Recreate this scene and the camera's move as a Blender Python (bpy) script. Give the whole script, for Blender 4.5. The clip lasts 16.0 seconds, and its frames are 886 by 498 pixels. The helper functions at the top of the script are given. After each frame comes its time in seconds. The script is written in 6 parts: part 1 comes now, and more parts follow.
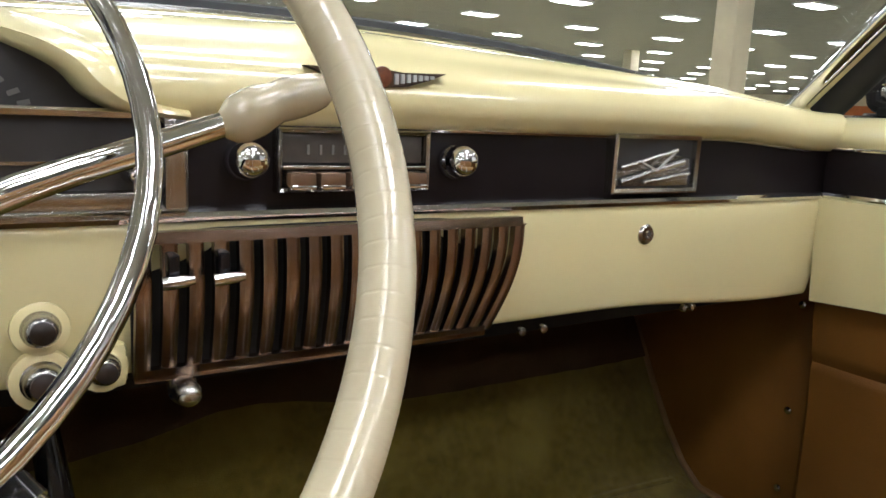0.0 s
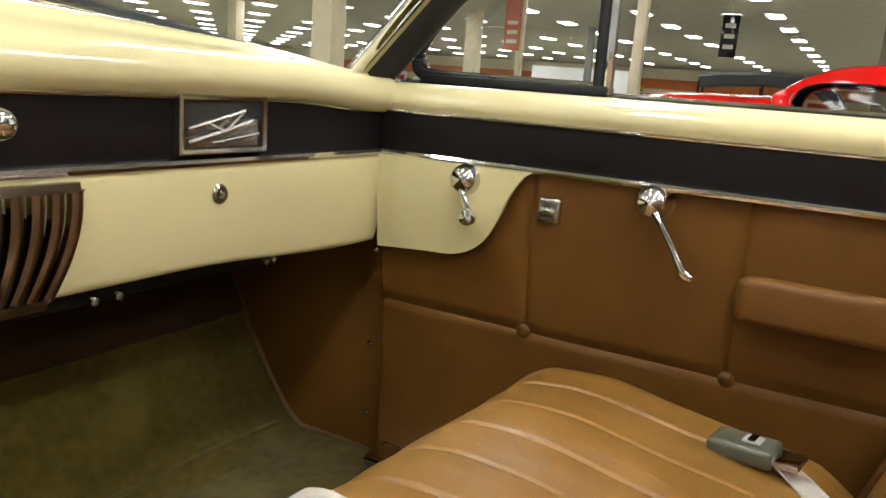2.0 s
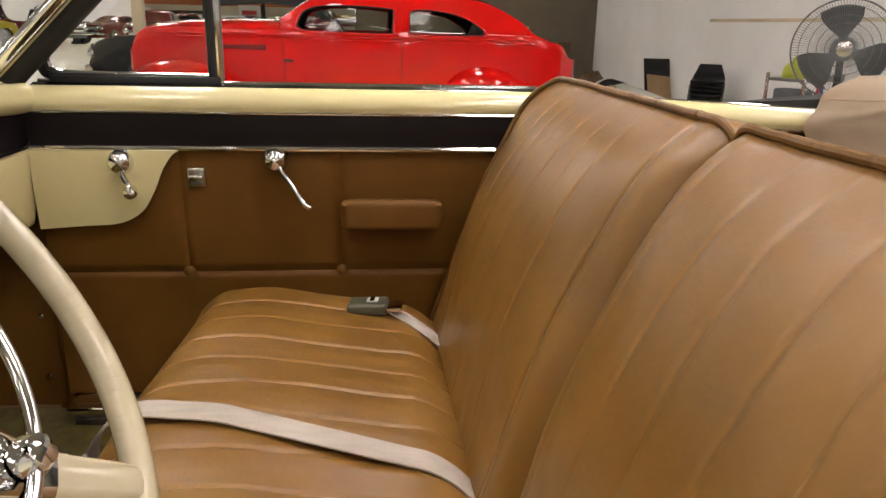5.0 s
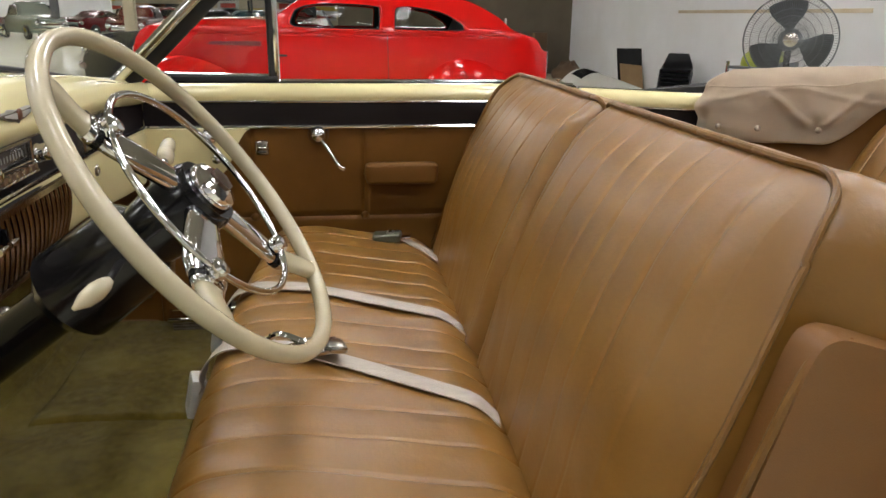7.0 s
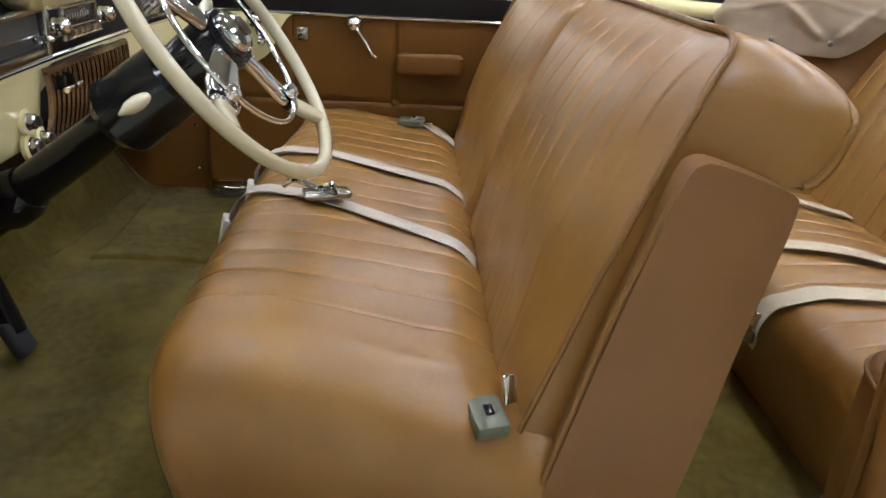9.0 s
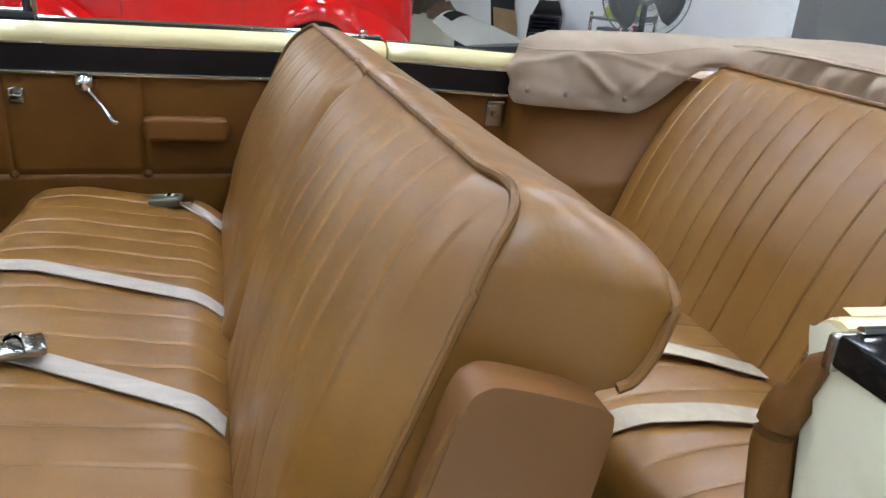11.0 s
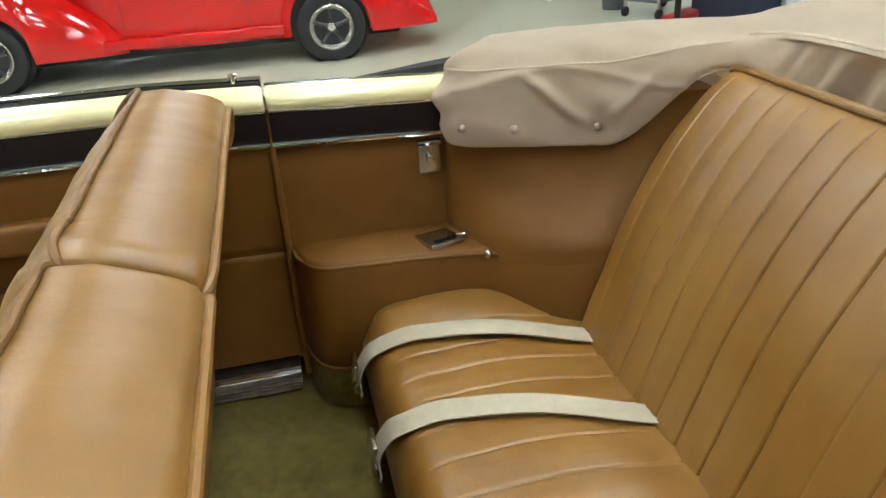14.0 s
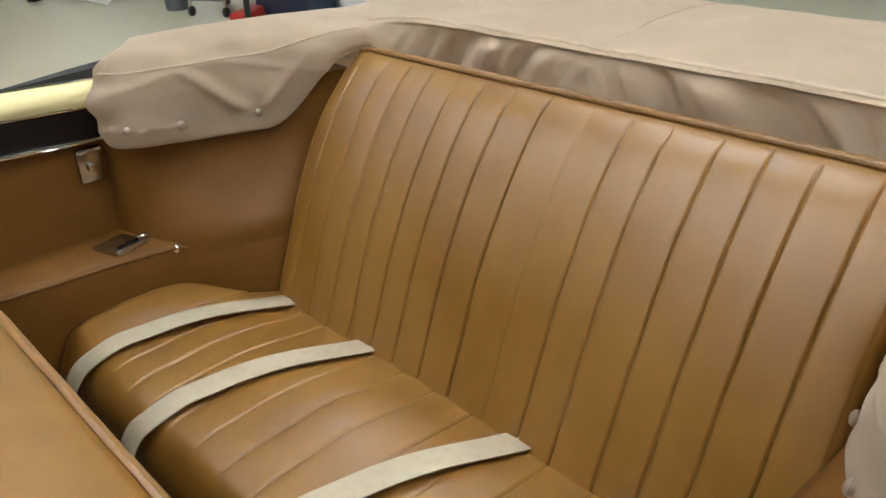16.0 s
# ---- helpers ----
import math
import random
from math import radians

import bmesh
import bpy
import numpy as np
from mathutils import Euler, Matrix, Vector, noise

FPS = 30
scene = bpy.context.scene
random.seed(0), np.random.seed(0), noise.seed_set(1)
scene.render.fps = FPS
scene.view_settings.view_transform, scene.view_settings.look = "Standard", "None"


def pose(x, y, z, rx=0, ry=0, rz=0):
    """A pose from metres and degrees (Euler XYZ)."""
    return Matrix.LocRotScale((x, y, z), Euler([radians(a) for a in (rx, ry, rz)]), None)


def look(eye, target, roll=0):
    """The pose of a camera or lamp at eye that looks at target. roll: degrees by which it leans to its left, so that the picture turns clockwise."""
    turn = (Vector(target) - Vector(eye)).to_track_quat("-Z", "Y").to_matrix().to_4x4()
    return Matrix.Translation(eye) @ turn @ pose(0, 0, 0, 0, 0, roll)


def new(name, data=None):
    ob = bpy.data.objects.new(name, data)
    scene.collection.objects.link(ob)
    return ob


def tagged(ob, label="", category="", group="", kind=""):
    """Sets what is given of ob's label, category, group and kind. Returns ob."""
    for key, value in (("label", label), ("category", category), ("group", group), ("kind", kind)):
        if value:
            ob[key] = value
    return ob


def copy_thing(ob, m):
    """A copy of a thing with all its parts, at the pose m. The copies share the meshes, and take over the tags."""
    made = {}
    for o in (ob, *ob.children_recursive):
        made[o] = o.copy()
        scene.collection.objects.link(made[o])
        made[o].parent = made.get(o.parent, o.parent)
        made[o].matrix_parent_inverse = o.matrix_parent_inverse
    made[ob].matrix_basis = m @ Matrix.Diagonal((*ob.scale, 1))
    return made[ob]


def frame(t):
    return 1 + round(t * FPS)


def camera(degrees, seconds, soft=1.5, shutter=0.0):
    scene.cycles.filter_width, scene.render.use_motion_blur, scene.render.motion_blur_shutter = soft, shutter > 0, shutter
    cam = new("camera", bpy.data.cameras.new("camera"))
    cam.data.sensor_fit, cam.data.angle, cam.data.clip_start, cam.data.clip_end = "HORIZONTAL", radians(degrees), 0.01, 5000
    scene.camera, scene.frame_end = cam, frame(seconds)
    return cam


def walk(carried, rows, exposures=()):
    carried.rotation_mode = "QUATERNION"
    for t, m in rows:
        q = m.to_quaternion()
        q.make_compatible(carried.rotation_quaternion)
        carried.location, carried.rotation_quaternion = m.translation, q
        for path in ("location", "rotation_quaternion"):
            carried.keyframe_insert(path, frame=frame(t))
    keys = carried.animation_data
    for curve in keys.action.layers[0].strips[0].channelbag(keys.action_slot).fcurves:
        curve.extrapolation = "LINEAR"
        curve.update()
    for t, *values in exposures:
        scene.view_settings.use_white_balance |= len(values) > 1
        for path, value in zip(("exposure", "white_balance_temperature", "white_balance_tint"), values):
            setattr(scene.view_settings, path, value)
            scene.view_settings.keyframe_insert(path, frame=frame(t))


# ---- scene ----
cam = camera(60.8, 16.0)
PATH = [
    (0, (-0.301, 0.231, 1.065), (0.759, 1.889, 0.701), 2.8),
    (0.5, (-0.272, 0.223, 1.074), (0.941, 1.762, 0.678), 3.9),
    (1, (-0.265, 0.210, 1.074), (1.133, 1.588, 0.680), 3.7),
    (1.5, (-0.271, 0.186, 1.076), (1.296, 1.360, 0.676), 4.3),
    (2, (-0.286, 0.173, 1.079), (1.431, 1.108, 0.659), 4.5),
    (2.5, (-0.306, 0.174, 1.09), (1.525, 0.856, 0.663), 4.6),
    (3, (-0.335, 0.163, 1.105), (1.57, 0.594, 0.677), 4.8),
    (3.5, (-0.395, 0.169, 1.136), (1.553, 0.254, 0.694), 4.9),
    (4, (-0.477, 0.189, 1.157), (1.45, 0.117, 0.627), 2.5),
    (6.5, (-1.121, 0.34, 1.246), (0.776, 0.042, 0.687), 1.4),
    (7, (-1.265, 0.35, 1.25), (0.627, 0.085, 0.659), 0.8),
    (7.5, (-1.405, 0.336, 1.245), (0.493, 0.211, 0.627), 1.0),
    (8, (-1.489, 0.328, 1.221), (0.382, 0.301, 0.516), 0.8),
    (10.3, (-1.421, 0.159, 1.198), (0.365, -0.161, 0.351), 6.5),
    (10.5, (-1.353, 0.154, 1.220), (0.438, -0.211, 0.406), 5.4),
    (10.7, (-1.277, 0.145, 1.242), (0.523, -0.262, 0.460), 4.6),
    (11, (-1.173, 0.124, 1.285), (0.602, -0.443, 0.558), 4.7),
    (11.5, (-1.072, 0.029, 1.388), (0.670, -0.785, 0.842), 1.3),
    (12, (-0.97, -0.139, 1.428), (0.851, -0.72, 0.841), -0.4),
    (12.5, (-0.894, -0.255, 1.433), (0.959, -0.7, 0.827), -1.8),
    (13, (-0.836, -0.29, 1.425), (1.003, -0.65, 0.726), -3.4),
    (13.5, (-0.756, -0.297, 1.409), (1.042, -0.64, 0.602), -3.9),
    (14, (-0.693, -0.314, 1.393), (1.066, -0.674, 0.51), -3.7),
    (14.5, (-0.697, -0.292, 1.403), (0.986, -0.89, 0.504), -1.1),
    (15, (-0.773, -0.258, 1.418), (0.843, -1.064, 0.56), 0.2),
    (15.5, (-0.796, -0.214, 1.421), (0.692, -1.205, 0.524), 0.2),
    (16, (-0.763, -0.109, 1.421), (0.507, -1.345, 0.493), -1.4),
]
EXPOSURES = [(0, 0.02, 5850, 14), (1, 0.13, 6150, 16), (2, 0.15, 6250, 11), (3, 0.18, 6800, 17), (4, -0.08, 7050, 22), (6.5, -0.37, 6400, 17), (8.2, -0.2, 5900, 12), (10.5, -0.07, 5400, 15), (11.5, -0.20, 5300, 8), (12.5, -0.40, 5350, 3), (13, -0.30, 5450, 2), (14, 0.0, 5750, 2), (15, 0.04, 5800, 3), (16, -0.18, 6050, 9)]
walk(cam, [(t, look(eye, target, roll)) for t, eye, target, roll in PATH], EXPOSURES)

# ---- world and exposure ----
GROUND = -0.06
world = bpy.data.worlds.new("showroom_world")
scene.world = world
world.use_nodes = True
world.node_tree.nodes["Background"].inputs[0].default_value = (0.9, 0.82, 0.7, 1)
world.node_tree.nodes["Background"].inputs[1].default_value = 0.02
scene.view_settings.exposure = 0.0


# ---- materials ----
def material(name, colour, rough=0.5, metal=0.0, second=None, scale=20.0, bump=0.0, bump_scale=200.0,
             coat=0.0, coat_rough=0.06, sheen=0.0, mix=0.5, spot=None, spot_scale=3.0, spec=0.5, stretch=(1, 1, 1)):
    """A surface of two mixed tones at one scale, worn patches at a larger one, and fine relief."""
    m = bpy.data.materials.new(name)
    m.use_nodes = True
    nt = m.node_tree
    bsdf = nt.nodes["Principled BSDF"]
    bsdf.inputs["Roughness"].default_value = rough
    bsdf.inputs["Metallic"].default_value = metal
    bsdf.inputs["Coat Weight"].default_value = coat
    bsdf.inputs["Coat Roughness"].default_value = coat_rough
    bsdf.inputs["Sheen Weight"].default_value = sheen
    bsdf.inputs["Specular IOR Level"].default_value = spec
    tc = nt.nodes.new("ShaderNodeTexCoord")
    mp = nt.nodes.new("ShaderNodeMapping")
    mp.inputs["Scale"].default_value = stretch
    nt.links.new(tc.outputs["Object"], mp.inputs["Vector"])
    second = second or tuple(c * 0.8 for c in colour)
    n1 = nt.nodes.new("ShaderNodeTexNoise")
    n1.inputs["Scale"].default_value = scale
    n1.inputs["Detail"].default_value = 6
    nt.links.new(mp.outputs[0], n1.inputs["Vector"])
    ramp = nt.nodes.new("ShaderNodeMapRange")
    ramp.inputs["From Min"].default_value, ramp.inputs["From Max"].default_value = 0.3, 0.7
    ramp.inputs["To Max"].default_value = mix * 2
    nt.links.new(n1.outputs["Fac"], ramp.inputs["Value"])
    mx = nt.nodes.new("ShaderNodeMix")
    mx.data_type = "RGBA"
    mx.inputs[6].default_value = (*colour, 1)
    mx.inputs[7].default_value = (*second, 1)
    nt.links.new(ramp.outputs[0], mx.inputs[0])
    out = mx.outputs[2]
    if spot:
        n2 = nt.nodes.new("ShaderNodeTexNoise")
        n2.inputs["Scale"].default_value = spot_scale
        n2.inputs["Detail"].default_value = 4
        nt.links.new(mp.outputs[0], n2.inputs["Vector"])
        r2 = nt.nodes.new("ShaderNodeMapRange")
        r2.inputs["From Min"].default_value, r2.inputs["From Max"].default_value = 0.48, 0.72
        nt.links.new(n2.outputs["Fac"], r2.inputs["Value"])
        m2 = nt.nodes.new("ShaderNodeMix")
        m2.data_type = "RGBA"
        nt.links.new(r2.outputs[0], m2.inputs[0])
        nt.links.new(out, m2.inputs[6])
        m2.inputs[7].default_value = (*spot, 1)
        out = m2.outputs[2]
    nt.links.new(out, bsdf.inputs["Base Color"])
    rr = nt.nodes.new("ShaderNodeMapRange")
    rr.inputs["To Min"].default_value, rr.inputs["To Max"].default_value = max(rough * 0.8, 0.02), min(rough * 1.2, 1)
    nt.links.new(n1.outputs["Fac"], rr.inputs["Value"])
    nt.links.new(rr.outputs[0], bsdf.inputs["Roughness"])
    if bump:
        n3 = nt.nodes.new("ShaderNodeTexNoise")
        n3.inputs["Scale"].default_value = bump_scale
        n3.inputs["Detail"].default_value = 3
        nt.links.new(mp.outputs[0], n3.inputs["Vector"])
        b = nt.nodes.new("ShaderNodeBump")
        b.inputs["Strength"].default_value = bump
        b.inputs["Distance"].default_value = 0.002
        nt.links.new(n3.outputs["Fac"], b.inputs["Height"])
        nt.links.new(b.outputs[0], bsdf.inputs["Normal"])
    return m


def glow(name, colour, strength):
    m = bpy.data.materials.new(name)
    m.use_nodes = True
    bsdf = m.node_tree.nodes["Principled BSDF"]
    bsdf.inputs["Base Color"].default_value = (0.8, 0.8, 0.8, 1)
    bsdf.inputs["Emission Color"].default_value = (*colour, 1)
    bsdf.inputs["Emission Strength"].default_value = strength
    return m


def glass_material(name, tint=(0.93, 0.95, 0.94), rough=0.02, shine=0.07):
    m = bpy.data.materials.new(name)
    m.use_nodes = True
    nt = m.node_tree
    nt.nodes.remove(nt.nodes["Principled BSDF"])
    clear = nt.nodes.new("ShaderNodeBsdfTransparent")
    clear.inputs["Color"].default_value = (*tint, 1)
    gloss = nt.nodes.new("ShaderNodeBsdfGlossy")
    gloss.inputs["Roughness"].default_value = rough
    mix = nt.nodes.new("ShaderNodeMixShader")
    mix.inputs[0].default_value = shine
    nt.links.new(clear.outputs[0], mix.inputs[1])
    nt.links.new(gloss.outputs[0], mix.inputs[2])
    nt.links.new(mix.outputs[0], nt.nodes["Material Output"].inputs["Surface"])
    return m


LEATHER = material("tan_leather", (0.226, 0.107, 0.016), 0.42, second=(0.196, 0.090, 0.011), scale=9, bump=0.20, bump_scale=130,
                   spot=(0.256, 0.130, 0.026), spot_scale=4, mix=0.6, coat=0.38, coat_rough=0.33)
VINYL = material("brown_trim_vinyl", (0.160, 0.069, 0.010), 0.54, second=(0.135, 0.057, 0.008), scale=14, bump=0.2, bump_scale=500, spec=0.3)
SHIELD = material("plain_brown_vinyl", (0.175, 0.076, 0.018), 0.42, second=(0.160, 0.069, 0.016), scale=12, bump=0.2, bump_scale=600)
CREAM = material("cream_paint", (0.76, 0.68, 0.37), 0.2, second=(0.73, 0.65, 0.35), scale=3, coat=0.6, mix=0.3)
CREAM_PALE = material("pale_cream_jamb_paint", (0.80, 0.78, 0.60), 0.3, second=(0.76, 0.73, 0.55), scale=6, coat=0.4, spot=(0.55, 0.5, 0.33), spot_scale=9)
BAND = material("black_painted_band", (0.009, 0.006, 0.007), 0.42, second=(0.011, 0.008, 0.008), scale=30, spec=0.22)
CHROME = material("chrome", (0.82, 0.82, 0.84), 0.07, metal=1.0, second=(0.72, 0.72, 0.75), scale=25)
DULL = material("dull_chrome", (0.50, 0.48, 0.45), 0.25, metal=1.0, second=(0.40, 0.38, 0.35), scale=30)
GRILLE = material("aged_grille_metal", (0.36, 0.28, 0.225), 0.24, metal=1.0, second=(0.20, 0.15, 0.12), scale=18, spot=(0.2, 0.13, 0.09), spot_scale=14)
BLACK = material("black_enamel", (0.006, 0.006, 0.007), 0.14, second=(0.009, 0.008, 0.008), spec=0.35)
# leather tan darkened for the crease shading along the piping
PIPING = material("shaded_tan_piping", (0.190, 0.092, 0.018), 0.42, second=(0.15, 0.07, 0.013), scale=30)
DULL_BLACK = material("dull_black_paint", (0.010, 0.010, 0.011), 0.35, second=(0.016, 0.016, 0.017), scale=4, spec=0.25)
RUBBER = material("black_rubber", (0.012, 0.012, 0.012), 0.7, second=(0.02, 0.02, 0.02), scale=60, bump=0.2)
# near-black put in for the shade of recesses
RECESS_SHADE = material("recess_shade", (0.006, 0.005, 0.004), 0.8)
CARPET = material("olive_carpet", (0.135, 0.098, 0.013), 0.95, second=(0.080, 0.058, 0.007), scale=60, bump=1.0, bump_scale=900,
                  spot=(0.17, 0.130, 0.025), spot_scale=7, sheen=0.1, spec=0.1)
IVORY = material("ivory_plastic", (0.47, 0.415, 0.28), 0.22, second=(0.42, 0.365, 0.24), scale=12, coat=0.4)
CANVAS = material("beige_canvas", (0.67, 0.545, 0.405), 0.85, second=(0.61, 0.495, 0.365), scale=10, bump=0.5, bump_scale=1500, sheen=0.15, spec=0.2)
WEBBING = material("grey_belt_webbing", (0.48, 0.43, 0.37), 0.6, second=(0.40, 0.36, 0.31), scale=90, bump=0.6, bump_scale=700, stretch=(1, 0.2, 1))
WEBBING_R = material("beige_belt_webbing", (0.43, 0.37, 0.27), 0.7, second=(0.39, 0.335, 0.24), scale=60, bump=0.25, bump_scale=900)
BUCKLE = material("grey_green_buckle", (0.080, 0.086, 0.056), 0.35, second=(0.095, 0.095, 0.062), scale=40)
SNAP = material("painted_snap", (0.36, 0.29, 0.22), 0.35, metal=0.5, second=(0.28, 0.22, 0.17), scale=60)
GLASS = glass_material("clear_glass")
GAUGE = material("gauge_face", (0.03, 0.028, 0.027), 0.35, second=(0.045, 0.042, 0.04), scale=20)
DIAL = material("dim_dial_glass", (0.075, 0.065, 0.055), 0.25, second=(0.05, 0.044, 0.038), scale=30)
DIM = material("dim_print", (0.16, 0.155, 0.14), 0.6)
PRINT = material("pale_print", (0.45, 0.43, 0.38), 0.6)
RED = material("red_paint", (0.62, 0.008, 0.006), 0.12, second=(0.57, 0.007, 0.005), scale=2, coat=0.6, mix=0.3, spec=0.3)
EMBLEM = material("emblem_dark", (0.10, 0.07, 0.05), 0.3, metal=0.6)
SATIN = material("satin_silver_metal", (0.66, 0.66, 0.64), 0.35, metal=0.4, second=(0.58, 0.58, 0.56), scale=60)
STRIKER = material("dark_oily_steel", (0.11, 0.10, 0.10), 0.3, metal=0.9, second=(0.05, 0.045, 0.04), scale=40)
CREST = material("red_enamel", (0.17, 0.060, 0.022), 0.35, second=(0.12, 0.03, 0.012), scale=200)
CONCRETE = material("polished_concrete", (0.66, 0.645, 0.49), 0.22, second=(0.645, 0.63, 0.48), scale=1.2, bump=0.0, bump_scale=60)
WHITE_WALL = material("white_wall_paint", (0.83, 0.84, 0.85), 0.6, second=(0.79, 0.80, 0.81), scale=2, bump=0.15, bump_scale=80, spot=(0.76, 0.76, 0.75), spot_scale=0.8)
GREY_WALL = material("grey_wall_paint", (0.17, 0.17, 0.17), 0.7, second=(0.15, 0.15, 0.15), scale=3)
BROWN_WALL = material("taupe_wall_paint", (0.17, 0.142, 0.098), 0.8, second=(0.145, 0.12, 0.082), scale=2)
ORANGE = material("orange_band_paint", (0.55, 0.16, 0.035), 0.7, second=(0.48, 0.13, 0.03), scale=2)
CEILING = material("ceiling_tile", (0.28, 0.265, 0.21), 0.85, second=(0.24, 0.225, 0.18), scale=4)
POST = material("cream_post_paint", (0.62, 0.55, 0.40), 0.55, second=(0.56, 0.49, 0.35), scale=4)
LAMP = glow("lit_diffuser", (1.0, 0.99, 0.94), 27.0)


# ---- building tools ----
def mesh_object(name, bm, mat, smooth=True, angle=40):
    bmesh.ops.recalc_face_normals(bm, faces=bm.faces)
    me = bpy.data.meshes.new(name)
    bm.to_mesh(me)
    bm.free()
    for m in (mat if isinstance(mat, (list, tuple)) else [mat]):
        me.materials.append(m)
    if smooth:
        me.polygons.foreach_set("use_smooth", [True] * len(me.polygons))
        me.set_sharp_from_angle(angle=radians(angle))
    return new(name, me)


def part(name, bm, mat, parent, label="", smooth=True, angle=40):
    ob = mesh_object(name, bm, mat, smooth, angle)
    ob.parent = parent
    if parent.parent is None:
        ob.matrix_parent_inverse = parent.matrix_basis.inverted()
    if label:
        ob["label"] = label
    return ob


def thing(name, label, category, group="", kind="", at=(0, 0, 0)):
    ob = new(name)
    ob.empty_display_size = 0.05
    ob.matrix_basis = pose(*at)
    return tagged(ob, label, category, group, kind)


def single(name, bm, mat, label, category, group="", kind="", smooth=True, angle=40):
    return tagged(mesh_object(name, bm, mat, smooth, angle), label, category, group, kind)


def grid(bm, fn, nu, nv, close_u=False, close_v=False):
    """A sheet of quads from fn(u, v), u and v from 0 to 1."""
    rows = []
    for i in range(nu if close_u else nu + 1):
        rows.append([bm.verts.new(fn(i / nu, j / nv)) for j in range(nv if close_v else nv + 1)])
    a = len(rows)
    for i in range(nu):
        r, s = rows[i], rows[(i + 1) % a]
        b = len(r)
        for j in range(nv):
            bm.faces.new((r[j], r[(j + 1) % b], s[(j + 1) % b], s[j]))
    return rows


def loft(bm, rings, caps=True, closed=True):
    rows = [[bm.verts.new(p) for p in ring] for ring in rings]
    n = len(rows[0])
    for r, s in zip(rows, rows[1:]):
        for j in range(n if closed else n - 1):
            bm.faces.new((r[j], r[(j + 1) % n], s[(j + 1) % n], s[j]))
    if caps:
        bm.faces.new(rows[0])
        bm.faces.new(rows[-1][::-1])
    return rows


def box(x0, x1, y0, y1, z0, z1, bevel=0.0, seg=2, bm=None, m=None):
    bm = bm or bmesh.new()
    made = bmesh.ops.create_cube(bm, size=1)["verts"]
    for v in made:
        v.co = Vector(((x0 + x1) / 2 + v.co.x * (x1 - x0), (y0 + y1) / 2 + v.co.y * (y1 - y0), (z0 + z1) / 2 + v.co.z * (z1 - z0)))
        if m is not None:
            v.co = m @ v.co
    if bevel:
        edges = list({e for v in made for e in v.link_edges})
        bmesh.ops.bevel(bm, geom=edges, offset=bevel, segments=seg, affect="EDGES", profile=0.5)
    return bm


def spline(points, n):
    """Catmull-Rom curve through the points, n samples a span."""
    pts = [Vector(p) for p in points]
    pts = [pts[0] * 2 - pts[1]] + pts + [pts[-1] * 2 - pts[-2]]
    out = []
    for i in range(1, len(pts) - 2):
        a, b, c, d = pts[i - 1:i + 3]
        for k in range(n):
            t = k / n
            out.append(0.5 * (2 * b + (c - a) * t + (2 * a - 5 * b + 4 * c - d) * t * t + (3 * b - a - 3 * c + d) * t ** 3))
    out.append(pts[-2])
    return out


def tube(points, radius, sides=10, bm=None, closed=False, up=(0, 0, 1), flat=1.0, caps=True):
    """A round (or flattened) bar along points; radius may be a list."""
    bm = bm or bmesh.new()
    pts = [Vector(p) for p in points]
    n = len(pts)
    rings = []
    for i, p in enumerate(pts):
        a = pts[(i - 1) % n] if closed or i else p
        b = pts[(i + 1) % n] if closed or i < n - 1 else p
        d = (b - a).normalized()
        side = d.cross(Vector(up))
        side = side.normalized() if side.length > 1e-4 else d.orthogonal().normalized()
        top = side.cross(d)
        r = radius[i] if isinstance(radius, (list, tuple)) else radius
        rings.append([p + side * r * math.cos(k * math.tau / sides) + top * r * flat * math.sin(k * math.tau / sides) for k in range(sides)])
    if closed:
        rings.append(rings[0])
        rows = [[bm.verts.new(q) for q in ring] for ring in rings[:-1]]
        for i in range(n):
            r, s = rows[i], rows[(i + 1) % n]
            for j in range(sides):
                bm.faces.new((r[j], r[(j + 1) % sides], s[(j + 1) % sides], s[j]))
    else:
        loft(bm, rings, caps)
    return bm


def lathe(profile, m, sides=20, bm=None):
    """Turns (radius, height) pairs about the z axis of the pose m."""
    bm = bm or bmesh.new()
    rings = [[m @ Vector((max(r, 1e-4) * math.cos(k * math.tau / sides), max(r, 1e-4) * math.sin(k * math.tau / sides), h)) for k in range(sides)] for r, h in profile]
    loft(bm, rings, True)
    return bm


def prism(outline, lift, bm=None, bevel=0.0, seg=2):
    """An outline of points pushed along the vector lift."""
    bm = bm or bmesh.new()
    lift = Vector(lift)
    a = [bm.verts.new(p) for p in outline]
    b = [bm.verts.new(Vector(p) + lift) for p in outline]
    n = len(a)
    bm.faces.new(a[::-1])
    bm.faces.new(b)
    for i in range(n):
        bm.faces.new((a[i], a[(i + 1) % n], b[(i + 1) % n], b[i]))
    if bevel:
        rim = [e for e in bm.edges if len(e.link_faces) == 2 and e.calc_face_angle(0) > 0.7]
        bmesh.ops.bevel(bm, geom=rim, offset=bevel, segments=seg, affect="EDGES", profile=0.5)
    return bm


def smooth_step(a, b, x):
    t = min(max((x - a) / (b - a), 0), 1)
    return t * t * (3 - 2 * t)


def face_pose(p, n, up=(0, 0, 1)):
    """A pose at p whose z axis is n."""
    n = Vector(n).normalized()
    u = Vector(up)
    x = u.cross(n)
    x = x.normalized() if x.length > 1e-4 else n.orthogonal().normalized()
    y = n.cross(x)
    return Matrix(((x.x, y.x, n.x, p[0]), (x.y, y.y, n.y, p[1]), (x.z, y.z, n.z, p[2]), (0, 0, 0, 1)))


